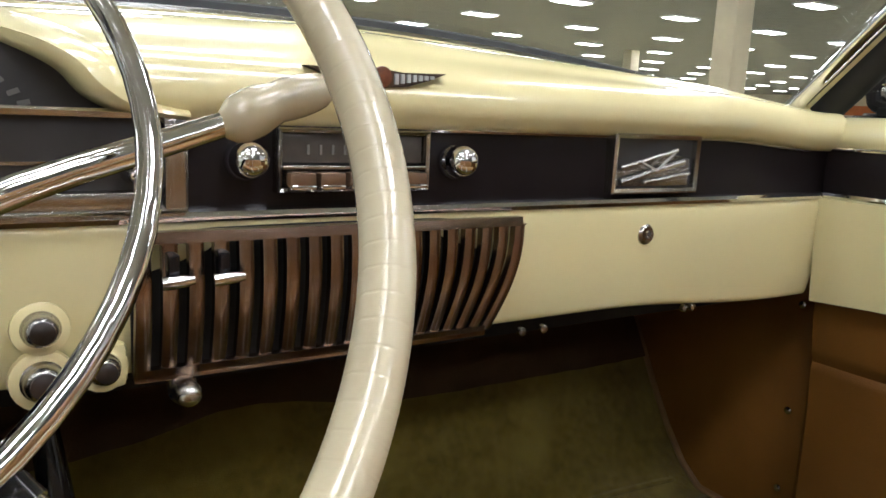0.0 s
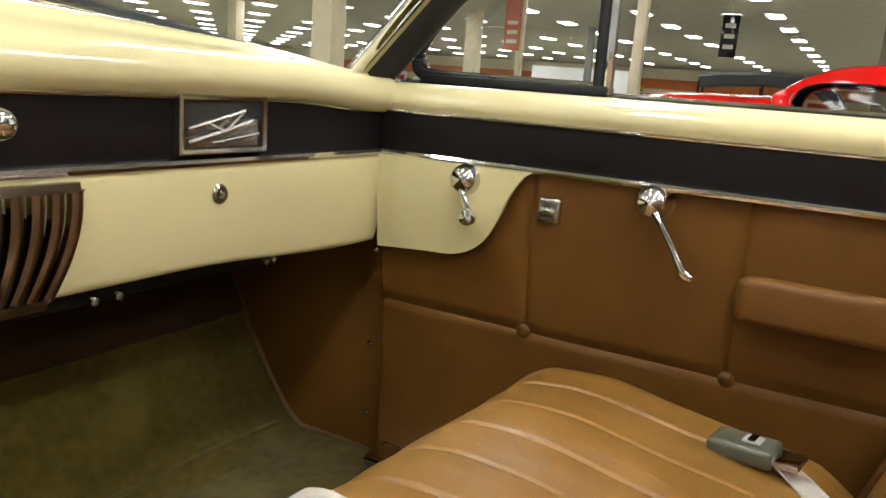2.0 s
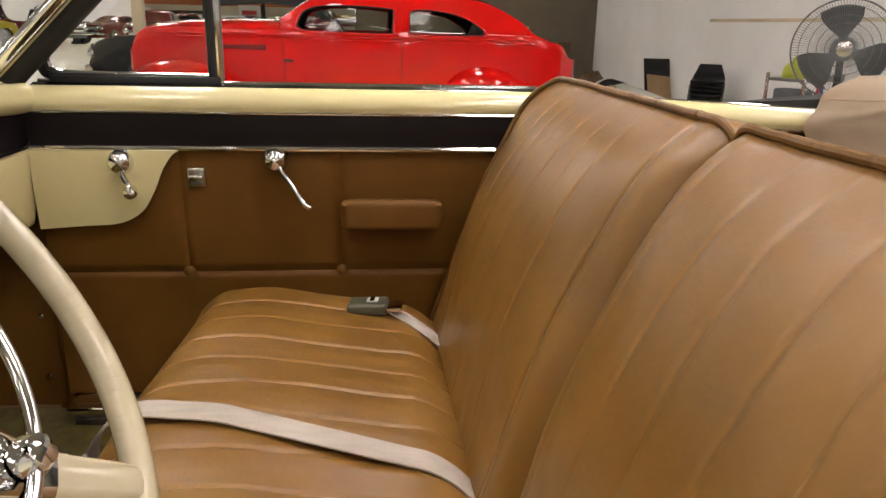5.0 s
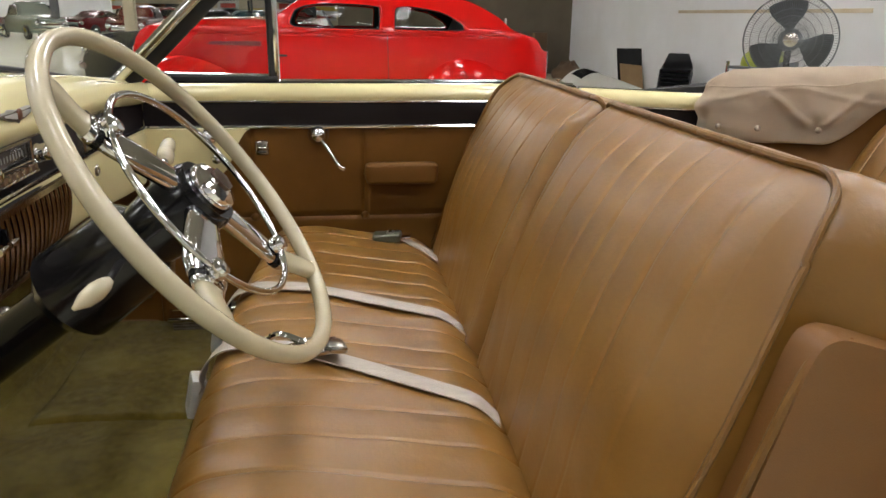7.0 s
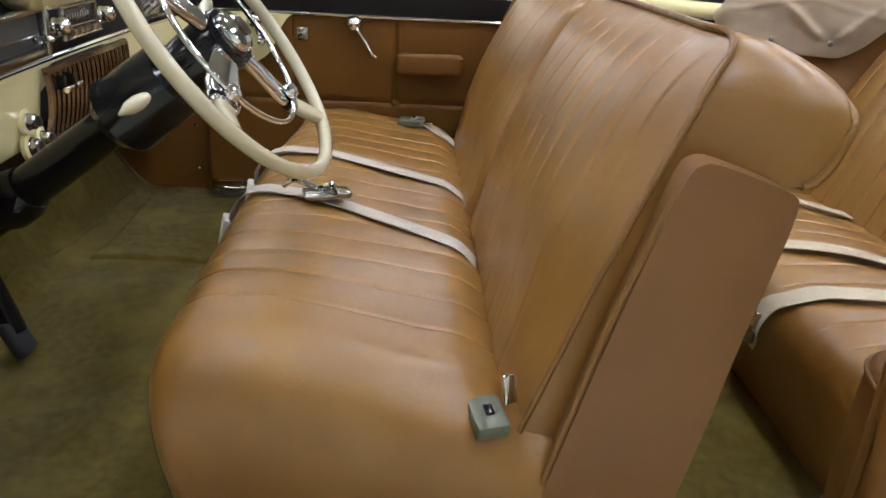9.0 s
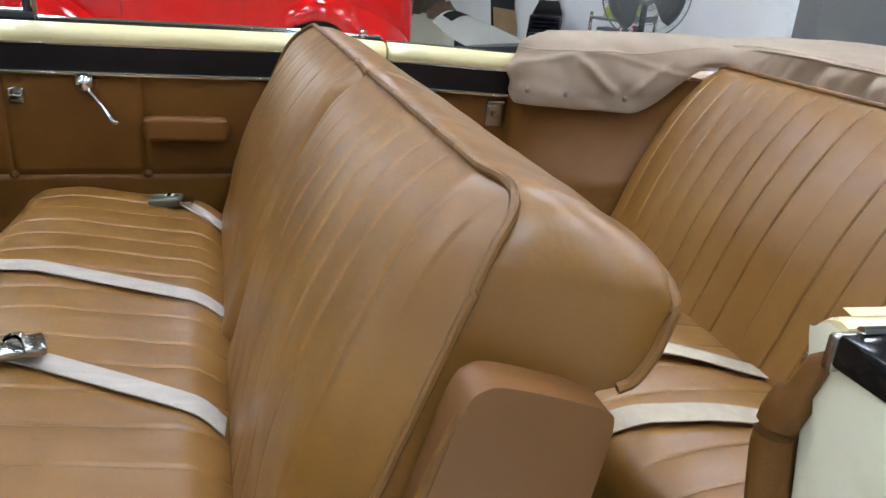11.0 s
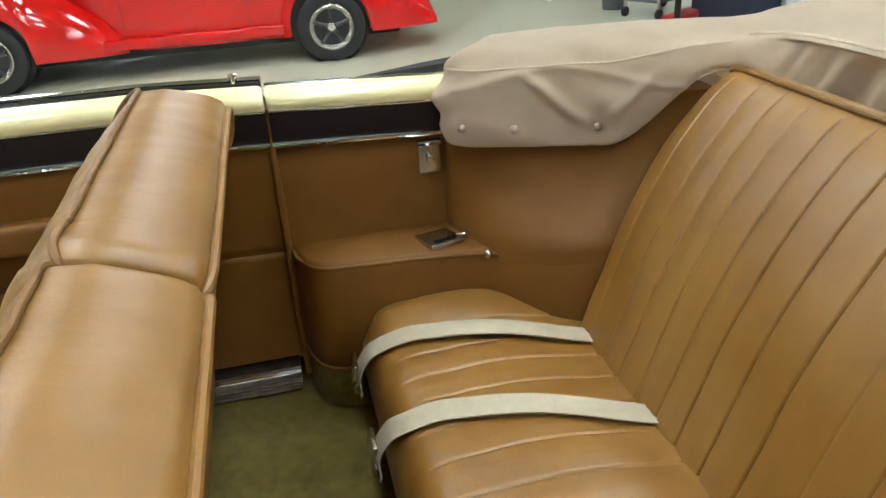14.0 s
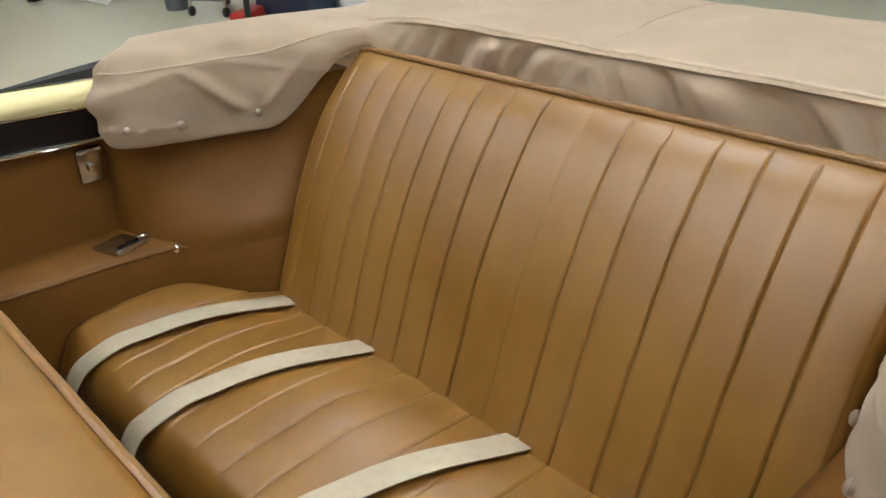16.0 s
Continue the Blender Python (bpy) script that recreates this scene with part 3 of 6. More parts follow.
# ---- rear quarters, right and left ----
def quarter(s):
    q = thing("quarter_panel", "brown vinyl lined rear side panel with padded armrest", "side panel", at=(s * 0.75, -0.65, 0.40))
    belt(q, s, -0.289, -1.0, False)
    bm = bmesh.new()
    grid(bm, lambda u, v: (s * (0.703 + 0.003 * noise.noise((u * 6, v * 3, s))), -0.290 - 0.40 * u, 0.973 + sag(-0.29 - 0.40 * u) - 0.24 * v), 30, 24)
    part("upper_lining", bm, VINYL, q)
    part("windlace", tube([(s * 0.699, -0.2865, z) for z in (0.45, 0.6, 0.8, 0.97, 1.03)], 0.007, 8), VINYL, q, "thin brown windlace at the door gap")
    part("lining_core", box(*sorted((s * 0.712, s * 0.90)), -1.2, -0.296, 0.40, 0.99, 0.006), CREAM_PALE if s < 0 else CREAM, q)
    # armrest block with its rounded front
    out = spline([(0.735, -0.292, 0), (0.690, -0.294, 0), (0.625, -0.312, 0), (0.590, -0.350, 0), (0.583, -0.42, 0), (0.569, -0.56, 0), (0.548, -0.660, 0), (0.497, -0.728, 0), (0.450, -0.80, 0), (0.428, -0.93, 0)], 5)
    wider = 0.0 if s > 0 else 0.07
    ring = [(s * (p.x + wider * smooth_step(-0.65, -0.95, p.y)), p.y) for p in out]
    inward = []
    for i in range(len(ring)):
        (xa, ya), (xb, yb) = ring[max(i - 1, 0)], ring[min(i + 1, len(ring) - 1)]
        dx, dy = abs(xb) - abs(xa), yb - ya
        k = math.hypot(dx, dy)
        inward.append((-dy / k, dx / k))
    bm = bmesh.new()
    levels = [(0.43, 0.0), (0.515, 0.0), (0.52, 0.004), (0.525, 0.0), (0.60, -0.004), (0.70, 0.0), (0.740, 0.002), (0.750, 0.007), (0.753, 0.014)]
    rings = []
    for z, inset in levels:
        rings.append([(s * min(abs(x) + inset * nx, 0.743), y + inset * ny, z) for (x, y), (nx, ny) in zip(ring, inward)])
    rows = loft(bm, rings, False, False)
    n = len(ring)
    wall_edge = [bm.verts.new((s * 0.746, v.co.y, 0.753)) for v in rows[-1]]
    for i in range(n - 1):
        bm.faces.new((rows[-1][i], rows[-1][i + 1], wall_edge[i + 1], wall_edge[i]))
    arm = part("armrest_block", bm, VINYL, q, "brown vinyl covered armrest base", angle=50)
    part("armrest_piping", tube([(s * (p.x + 0.004), p.y, 0.742) for p in out[1:32]], 0.004, 8), VINYL, arm)
    part("kick_strip", tube([(s * (p.x - 0.002), p.y, 0.520) for p in out[1:32]], 0.004, 8), VINYL, arm)
    part("ash_button", lathe([(0.008, 0), (0.008, 0.004), (0.003, 0.009)], face_pose((s * 0.548, -0.655, 0.745), (-s, 0, 0.3)), 14), CHROME, arm)
    # ash tray lid
    tray = part("ashtray", box(-0.040, 0.040, -0.036, 0.036, -0.006, 0.005, 0.003, m=pose(s * 0.622, -0.577, 0.757, 0, s * 6, s * 14)), DULL, q, "dull chrome ashtray lid")
    part("ashtray_lip", box(*sorted((-s * 0.030, -s * 0.022)), -0.024, 0.024, 0.004, 0.009, 0.002, m=pose(s * 0.622, -0.577, 0.757, 0, s * 6, s * 14)), BLACK, tray)
    part("ashtray_peg", lathe([(0.006, 0), (0.006, 0.024), (0.004, 0.027)], face_pose((s * 0.618, -0.610, 0.761), (0, -1, 0)), 12), CHROME, tray)
    # latch plate
    plate = part("latch_plate", box(*sorted((s * 0.694, s * 0.702)), -0.606, -0.560, 0.868, 0.934, 0.003), DULL, q, "dull bright metal latch plate")
    part("latch_lip", tube([(s * 0.692, -0.606, 0.932), (s * 0.692, -0.560, 0.932)], 0.006, 8), CHROME, plate)
    part("latch_knob", box(*sorted((s * 0.682, s * 0.696)), -0.591, -0.575, 0.893, 0.909, 0.003), DULL, plate)
    # upper pad that swells towards the seat, flush with the block behind the ash button
    foot = spline([(0.715, -0.612, 0), (0.685, -0.614, 0), (0.655, -0.622, 0), (0.602, -0.640, 0), (0.550, -0.666, 0), (0.500, -0.726, 0), (0.453, -0.80, 0), (0.431, -0.93, 0)], 5)
    head = spline([(0.715, -0.618, 0), (0.678, -0.620, 0), (0.655, -0.630, 0), (0.622, -0.67, 0), (0.560, -0.77, 0), (0.510, -0.88, 0), (0.475, -0.97, 0), (0.455, -1.05, 0)], 5)
    bm = bmesh.new()
    rings = []
    for z in (0.728, 0.742, 0.750, 0.76, 0.79, 0.83, 0.88, 0.93, 1.0, 1.04):
        k = smooth_step(0.745, 0.93, z)
        ring_ = [f.lerp(h, k) for f, h in zip(foot, head)]
        lip = 0.003 * math.exp(-((z - 0.748) / 0.005) ** 2)
        rings.append([(s * min(p.x + lip + wider * smooth_step(-0.62, -0.92, p.y), 0.715), p.y, z + 0.018 * smooth_step(-0.66, -0.85, p.y) * (z < 0.77)) for p in ring_] + [(s * 0.73, -1.05, z), (s * 0.73, -0.7, z)])
    loft(bm, rings, True, True)
    part("upper_pad", bm, VINYL, q, "brown vinyl covered side pad", angle=50)
    kick = bmesh.new()
    loft(kick, [[(s * (p.x - 0.004), p.y, z) for p in out[1:32]] for z in (0.425, 0.47, 0.516)], False, False)
    part("kick_carpet", kick, CARPET, arm, "olive carpet kick strip")
    return q


qr = quarter(1)
ql = quarter(-1)
# folded quarter window seal on the right sill, and the lock peg on the door end
b = bmesh.new()
loft(b, [[(0.733, y, 1.074 + sag(y)), (0.733 + w, y, 1.074 + sag(y)), (0.733 + w, y, 1.076 + h + sag(y)), (0.733, y, 1.076 + h * 0.75 + sag(y))] for y, w, h in ((-0.43, 0.004, 0.001), (-0.50, 0.008, 0.010), (-0.60, 0.012, 0.024), (-0.72, 0.016, 0.038))], True, True)
part("window_seal", b, RUBBER, qr, "black rubber window seal")
part("lock_peg", lathe([(0.005, 0), (0.005, 0.012), (0.009, 0.014), (0.009, 0.018), (0.002, 0.02)], pose(0.742, -0.235, 1.074), 12), CHROME, door)


# open doorway edge on the driver's side: painted lock pillar
def jamb(u, v):
    w = -0.688 - 0.125 * v - 0.215 * u
    z = 1.066 - 0.651 * v - 0.012 * smooth_step(0.10, 0.0, u) * smooth_step(0.06, 0.0, v)
    wave = 0.012 * math.sin(u * 9)
    dent = 0.015 * smooth_step(0.05, 0.12, u) * smooth_step(0.80, 0.70, u) * smooth_step(0.918 + wave, 0.893 + wave, z) * smooth_step(0.772 + 0.10 * u, 0.800 + 0.10 * u, z)
    dent += 0.020 * smooth_step(0.22, 0.40, u) * smooth_step(0.95, 0.85, u) * smooth_step(0.765 + 0.06 * u, 0.735 + 0.06 * u, z)
    dent += 0.010 * math.exp(-((u - 0.42 - 0.25 * v) / 0.035) ** 2) * smooth_step(1.04, 1.0, z) * smooth_step(0.90, 0.96, z)
    bulge = 0.012 * (1 - (2 * u - 1) ** 2)
    return (w, -0.287 + bulge - dent, z)


bm = bmesh.new()
grid(bm, jamb, 70, 150)
part("lock_pillar", bm, CREAM_PALE, ql, "pale cream painted lock pillar with pressed recesses", angle=85)
part("pillar_weatherstrip", tube(spline([(-0.716, -0.282, 1.045), (-0.700, -0.280, 1.0), (-0.693, -0.278, 0.965), (-0.706, -0.277, 0.90), (-0.731, -0.277, 0.80), (-0.757, -0.277, 0.68), (-0.785, -0.278, 0.55), (-0.81, -0.280, 0.43)], 5), [0.004] + [0.010] * 4 + [0.0165] * 31, 10), VINYL, ql)
st = part("striker", prism([(-0.779, -0.301, 0.874), (-0.826, -0.301, 0.886), (-0.832, -0.301, 0.842), (-0.783, -0.301, 0.828)], (0, 0.012, 0), None, 0.003), STRIKER, ql, "dark metal lock striker plate")
part("striker_tooth", prism([(-0.776, -0.291, 0.866), (-0.802, -0.291, 0.868), (-0.815, -0.291, 0.852), (-0.800, -0.291, 0.848), (-0.790, -0.291, 0.856), (-0.778, -0.291, 0.850)], (0, 0.010, 0), None, 0.002), STRIKER, st)
for x, z in ((-0.819, 0.879), (-0.825, 0.850), (-0.790, 0.838)):
    part("screw", lathe([(0.005, 0), (0.005, 0.002), (0.002, 0.004)], face_pose((x, -0.289, z), (0, 1, 0)), 10), STRIKER, st)
part("window_slot", box(-0.779, -0.727, -0.33, -0.273, 1.043, 1.068, 0.003), BLACK, ql)
part("slot_clip", box(-0.729, -0.719, -0.31, -0.272, 1.038, 1.066, 0.003), DULL, ql)
part("outer_moulding_end", box(-0.812, -0.782, -0.60, -0.274, 1.040, 1.074, 0.008), CHROME, ql)
ql.matrix_basis = pose(-0.09, 0, 0) @ ql.matrix_basis


# ---- dashboard ----
dash = thing("dashboard", "cream and black painted steel dashboard with chrome trim", "dashboard", at=(0, 0.85, 0.97))
FACE = 0.822


def end_wrap(x):
    """The dashboard's ends curve towards the doors."""
    return 0.003 * smooth_step(0.50, 0.70, abs(x))


def upper_profile(x):
    top, back = cowl_top(x) - 0.004, cowl_edge(x)
    k = abs(x) / 0.70
    z0 = 1.050 - 0.012 * smooth_step(0.45, 0.68, abs(x))
    return [(FACE + 0.004, z0 - 0.006), (FACE - 0.010, z0), (FACE - 0.020, z0 + 0.014), (FACE - 0.018, z0 + 0.030), (FACE - 0.004, z0 + 0.046),
            (FACE + 0.035 - 0.01 * k, z0 + 0.064 - 0.018 * k), (FACE + 0.10 - 0.06 * k, z0 + 0.086 - 0.034 * k), (back, top)]


XS = [-0.70 + 1.40 * i / 110 for i in range(111)]
bm = bmesh.new()
loft(bm, [[(x, p.y + end_wrap(x), p.z) for p in spline([(0, a, b) for a, b in upper_profile(x)], 5)] for x in XS], False, False)
half_arch = [(0.215, 1.049), (0.178, 1.053), (0.152, 1.066), (0.132, 1.086), (0.092, 1.102), (0.040, 1.108)]
hole = []
for f in bm.faces:
    c = f.calc_center_median()
    d = abs(c.x + 0.375)
    if d < 0.19 and c.z < side_z(d, half_arch[::-1]) + 0.008:
        hole.append(f)
bmesh.ops.delete(bm, geom=hole, context="FACES")
part("upper_panel", bm, CREAM, dash, "rounded cream dashboard top")
bm = bmesh.new()
loft(bm, [[(x, FACE + 0.006 + end_wrap(x), 0.974), (x, FACE + 0.003 + end_wrap(x), 1.0), (x, FACE + 0.006 + end_wrap(x), 1.052)] for x in XS], False, False)
part("black_panel", bm, BAND, dash, "flat black painted band")


def lower_profile(x):
    b = 0.848 - 0.018 * smooth_step(0.3, 0.66, abs(x))
    return [(FACE + 0.004, 0.974), (FACE - 0.003, 0.966), (FACE - 0.003, 0.94), (FACE + 0.002, 0.90), (FACE + 0.010, b + 0.015), (FACE + 0.018, b), (FACE + 0.04, b - 0.002)]


bm = bmesh.new()
loft(bm, [[(x, p.y + end_wrap(x), p.z) for p in spline([(0, a, b) for a, b in lower_profile(x)], 4)] for x in XS], False, False)
part("lower_panel", bm, CREAM, dash, "cream painted lower dashboard panel")
part("lower_trim", tube([(x, FACE - 0.002 + end_wrap(x), 0.9745) for x in XS], 0.0055, 8), CHROME, dash)
part("upper_trim", tube([(x, FACE + 0.001 + end_wrap(x), 1.046 - 0.012 * smooth_step(0.45, 0.68, abs(x))) for x in XS], 0.003, 8), DULL, dash)

# speaker grille: slots between curved bars
GX0, GX1, GZ0, GZ1 = -0.201, 0.156, 0.852, 0.966
gr = part("speaker_grille", box(GX0, GX1 - 0.026, FACE - 0.002, FACE + 0.004, GZ0 - 0.004, GZ1, 0.002), RECESS_SHADE, dash, "aged brown metal speaker grille with upright slots")


def grille_y(z):
    t = (z - GZ0) / (GZ1 - GZ0)
    return FACE - 0.010 - 0.014 * math.sin(math.pi * min(max(t, 0), 1) * 0.75)


def bar_strip(xa, xb, z0, z1, taper=0.0, flare=0.0):
    """A grille bar; at its top it flares so that the slots end in half rounds."""
    b = bmesh.new()
    rings = []
    for t in [i / 8 * (1 - flare / (z1 - z0)) for i in range(9)] + [1 - flare / (z1 - z0) * (1 - k) for k in ((0.35, 0.6, 0.8, 0.92, 1.0) if flare else (1.0,))]:
        z = z0 + (z1 - z0) * t
        y = grille_y(z)
        sh = taper * (1 - t) ** 1.6
        k = max((z - (z1 - flare)) / flare, 0) if flare else 0
        e = flare * (1 - math.sqrt(max(1 - k * k, 0)))
        rings.append([(xa - e + sh, y + 0.010, z), (xa - e + sh, y + 0.002, z), (xa - e + sh + 0.003, y, z), (xb + e + sh - 0.003, y, z), (xb + e + sh, y + 0.002, z), (xb + e + sh, y + 0.010, z)])
    loft(b, rings, True, True)
    return b


pitch = (GX1 - GX0 - 0.010) / 18
for i in range(19):
    x = GX0 + i * pitch
    lean = -0.028 * smooth_step(0.0, 0.17, x) if x > 0 else 0.0
    part("bar", bar_strip(x, x + pitch * 0.60, GZ0 + 0.002, GZ1 - 0.007, lean, pitch * 0.2), GRILLE, gr)
part("top_rail", bar_strip(GX0, GX1, GZ1 - 0.0085, GZ1), GRILLE, gr)
part("bottom_rail", bar_strip(GX0, GX1 - 0.030, GZ0 - 0.004, GZ0 + 0.006), GRILLE, gr)
# two heater levers in the slots
for x in (-0.176, -0.139):
    lv = part("lever", box(x - 0.004, x + 0.004, FACE - 0.036, FACE - 0.010, 0.930, 0.952, 0.002), BLACK, dash, "small sliding lever with chrome grip")
    part("lever_knob", tube([(x - 0.010, FACE - 0.040, 0.932), (x + 0.004, FACE - 0.041, 0.933), (x + 0.013, FACE - 0.042, 0.934)], [0.005, 0.005, 0.003], 10), CHROME, lv)


def frame_bm(x0, x1, z0, z1, y, w, d):
    b = bmesh.new()
    o = [(x0, z0), (x1, z0), (x1, z1), (x0, z1)]
    i = [(x0 + w, z0 + w), (x1 - w, z0 + w), (x1 - w, z1 - w), (x0 + w, z1 - w)]
    rings = [[(p[0], y + d, p[1]) for p in o], [(p[0], y, p[1]) for p in o], [(p[0], y - 0.002, p[1]) for p in [((a[0] * 2 + c[0]) / 3, (a[1] * 2 + c[1]) / 3) for a, c in zip(o, i)]],
             [(p[0], y, p[1]) for p in i], [(p[0], y + d, p[1]) for p in i]]
    loft(b, rings, False, True)
    return b


# radio
AMBER = material("brown_button_enamel", (0.24, 0.15, 0.095), 0.25, metal=0.5, second=(0.16, 0.10, 0.06), scale=40)
radio = thing("radio", "chrome framed push-button car radio in the black band", "radio", at=(-0.017, FACE, 0.995))
part("bezel", frame_bm(-0.089, 0.053, 0.992, 1.045, FACE - 0.008, 0.004, 0.014), DULL, radio)
part("dial", box(-0.084, 0.048, FACE - 0.002, FACE + 0.004, 1.016, 1.040, 0.001), DIAL, radio, "dim tuning dial")
for k in range(9):
    part("dial_mark", box(-0.062 + 0.011 * k, -0.060 + 0.011 * k, FACE - 0.0035, FACE - 0.001, 1.023, 1.031), DIM, radio)
part("divider", box(-0.085, 0.049, FACE - 0.010, FACE, 1.011, 1.0145, 0.001), DULL, radio)
for k in range(5):
    x = -0.082 + 0.0262 * k
    b = part("push_button", box(x, x + 0.0235, FACE - 0.018, FACE, 0.9965, 1.0095, 0.003), AMBER, radio)
    part("button_inset", box(x + 0.001, x + 0.0225, FACE - 0.0195, FACE - 0.010, 0.9955, 0.9995, 0.0015), CHROME, b)


def knob(name, p, r, n=(0, -1, 0.1), parent=None, mat=CHROME, deep=1.0):
    m = face_pose(p, n) @ Matrix.Diagonal((1, 1, deep, 1))
    k = part(name, lathe([(r * 0.92, 0), (r * 1.0, 0.004), (r * 1.0, 0.009), (r * 0.90, 0.012), (r * 0.86, 0.014), (r * 0.88, 0.020), (r * 0.82, 0.027), (r * 0.60, 0.032), (r * 0.3, 0.034), (0.001, 0.0345)], m, 22), mat, parent)
    return k


for x in (-0.114, 0.083):
    knob("tuning_knob", (x, FACE + 0.004, 1.017), 0.0165, parent=radio)

# clock
clock = thing("dash_clock", "rectangular dash clock in a chrome frame", "clock", at=(0.35, FACE, 0.985))
part("bezel", frame_bm(0.281, 0.416, 0.984, 1.050, FACE - 0.008, 0.006, 0.014), DULL, clock)
part("dial", box(0.286, 0.411, FACE - 0.001, FACE + 0.004, 0.989, 1.045), GAUGE, clock, "dark clock face")
part("face_plate", prism([(0.292, FACE - 0.003, 0.992), (0.405, FACE - 0.003, 0.992), (0.405, FACE - 0.003, 1.022), (0.36, FACE - 0.003, 1.030), (0.292, FACE - 0.003, 1.010)], (0, 0.002, 0)), DULL, clock)
for a, b, r in (((0.294, 0.997), (0.392, 1.020), 0.0042), ((0.294, 1.012), (0.380, 1.032), 0.0030), ((0.330, 0.996), (0.404, 1.006), 0.0025)):
    part("dial_rib", tube([(a[0], FACE - 0.005, a[1]), (b[0], FACE - 0.005, b[1])], r, 8), DULL, clock)
for a, b in (((0.345, 1.010), (0.372, 1.030)), ((0.345, 1.010), (0.322, 1.018))):
    part("clock_pointer", tube([(a[0], FACE - 0.011, a[1]), (b[0], FACE - 0.011, b[1])], 0.0010, 6), PRINT, clock)

# glove box lock
part("glove_lock", lathe([(0.012, 0), (0.012, 0.005), (0.009, 0.008), (0.005, 0.008), (0.004, 0.004)], face_pose((0.345, FACE + 0.001, 0.937), (0, -1, 0.05)), 18), DULL, dash, "small round chrome lock")
# winged emblem above the radio
em = part("emblem", prism([(x - 0.004, FACE - 0.020, z) for x, z in ((-0.066, 1.094), (-0.050, 1.088), (-0.030, 1.082), (-0.012, 1.080), (-0.004, 1.076), (0.004, 1.080), (0.024, 1.082), (0.045, 1.088), (0.063, 1.095), (0.02, 1.0935), (-0.004, 1.096), (-0.02, 1.0935))], (0, 0.022, 0), None, 0.002), EMBLEM, dash, "dark winged metal emblem")
part("emblem_crest", lathe([(0.0088, 0), (0.0084, 0.0022), (0.004, 0.0034)], face_pose((-0.004, FACE - 0.020, 1.0890), (0, -1, 0)), 18), CREST, em)
for k in range(7):
    for m_ in (1, -1):
        x = -0.004 + m_ * (0.013 + 0.0058 * k)
        part("emblem_bar", box(x - 0.0017, x + 0.0017, FACE - 0.0225, FACE - 0.0195, 1.0835 + 0.001 * k, 1.0922), SATIN, em)

# instrument cluster under its arched hood
def panel_y(x, z):
    """Where the upper panel's skin lies at a height."""
    q = sorted((b, a) for a, b in upper_profile(x)[2:])
    return side_z(z, q)



clus = thing("instrument_cluster", "dark instrument cluster under an arched cream hood", "instrument panel", at=(-0.37, FACE, 1.0))
part("face", box(-0.605, -0.166, FACE - 0.004, FACE + 0.01, 0.983, 1.052, 0.002), GAUGE, clus)
arch = [(q.x, q.z) for q in spline([(-0.375 + x, 0, z) for x, z in half_arch] + [(-0.375 - x, 0, z) for x, z in half_arch[::-1]], 5)]
part("arch_face", prism([(x, FACE + 0.022, z) for x, z in arch], (0, 0.02, 0)), GAUGE, clus, "dark speedometer face")
bm = bmesh.new()
rings = []
for i, (x, z) in enumerate(arch):
    (xa, za), (xb, zb) = arch[max(i - 1, 0)], arch[min(i + 1, len(arch) - 1)]
    n = Vector((zb - za, 0, xa - xb)).normalized()
    skin = [panel_y(x + n.x * q, z + n.z * q) for q in (0.004, 0.011, 0.020, 0.030)]
    pr = [(-0.006, FACE + 0.045), (-0.004, skin[0]), (0.0, skin[0] - 0.010), (0.005, skin[0] - 0.014), (0.012, skin[1] - 0.013), (0.021, skin[2] - 0.007), (0.030, skin[3] + 0.005)]
    k = smooth_step(0, 11, min(i, len(arch) - 1 - i))
    pr = [(q * (0.3 + 0.7 * k), y if y > FACE + 0.03 else y + 0.012 * (1 - k)) for q, y in pr]
    rings.append([(x + n.x * q, y, z + n.z * q) for q, y in pr])
loft(bm, rings, False, False)
part("arch_lip", bm, CREAM, clus, "arched cream painted lip")
part("bezel", frame_bm(-0.610, -0.160, 0.979, 1.054, FACE - 0.012, 0.006, 0.016), DULL, clus)
for x in (-0.170, -0.60):
    part("end_block", box(x - 0.008, x + 0.008, FACE - 0.018, FACE, 0.982, 1.050, 0.003), DULL, clus)
part("lower_bar", box(-0.555, -0.180, FACE - 0.016, FACE, 0.982, 0.996, 0.003), DULL, clus, "ribbed chrome bar")
part("mid_rule", box(-0.555, -0.185, FACE - 0.007, FACE, 1.014, 1.0165), DULL, clus)
for k in range(17):
    a = math.pi * (0.08 + 0.84 * k / 16)
    x, z = -0.375 + 0.115 * math.cos(a), 1.044 + 0.046 * math.sin(a)
    part("scale_mark", box(-0.0018, 0.0018, -0.0015, 0.0015, -0.004, 0.004, m=pose(x, FACE + 0.0205, z, 0, 90 - math.degrees(a), 0)), DIM, clus)
for x, w, z in ((-0.245, 0.012, 1.040), (-0.275, 0.010, 1.030), (-0.30, 0.012, 1.022), (-0.24, 0.010, 1.022), (-0.21, 0.006, 1.022), (-0.26, 0.016, 1.005), (-0.44, 0.014, 1.022), (-0.48, 0.012, 1.005)):
    part("print_bar", box(x, x + w, FACE - 0.0055, FACE - 0.003, z, z + 0.005), PRINT, clus)
part("needle", tube([(-0.375, FACE + 0.014, 1.050), (-0.31, FACE + 0.014, 1.066)], 0.0010, 6), DIM, clus)
for x in (-0.20, -0.54):
    knob("trip_knob", (x, FACE - 0.004, 1.008), 0.007, parent=clus)

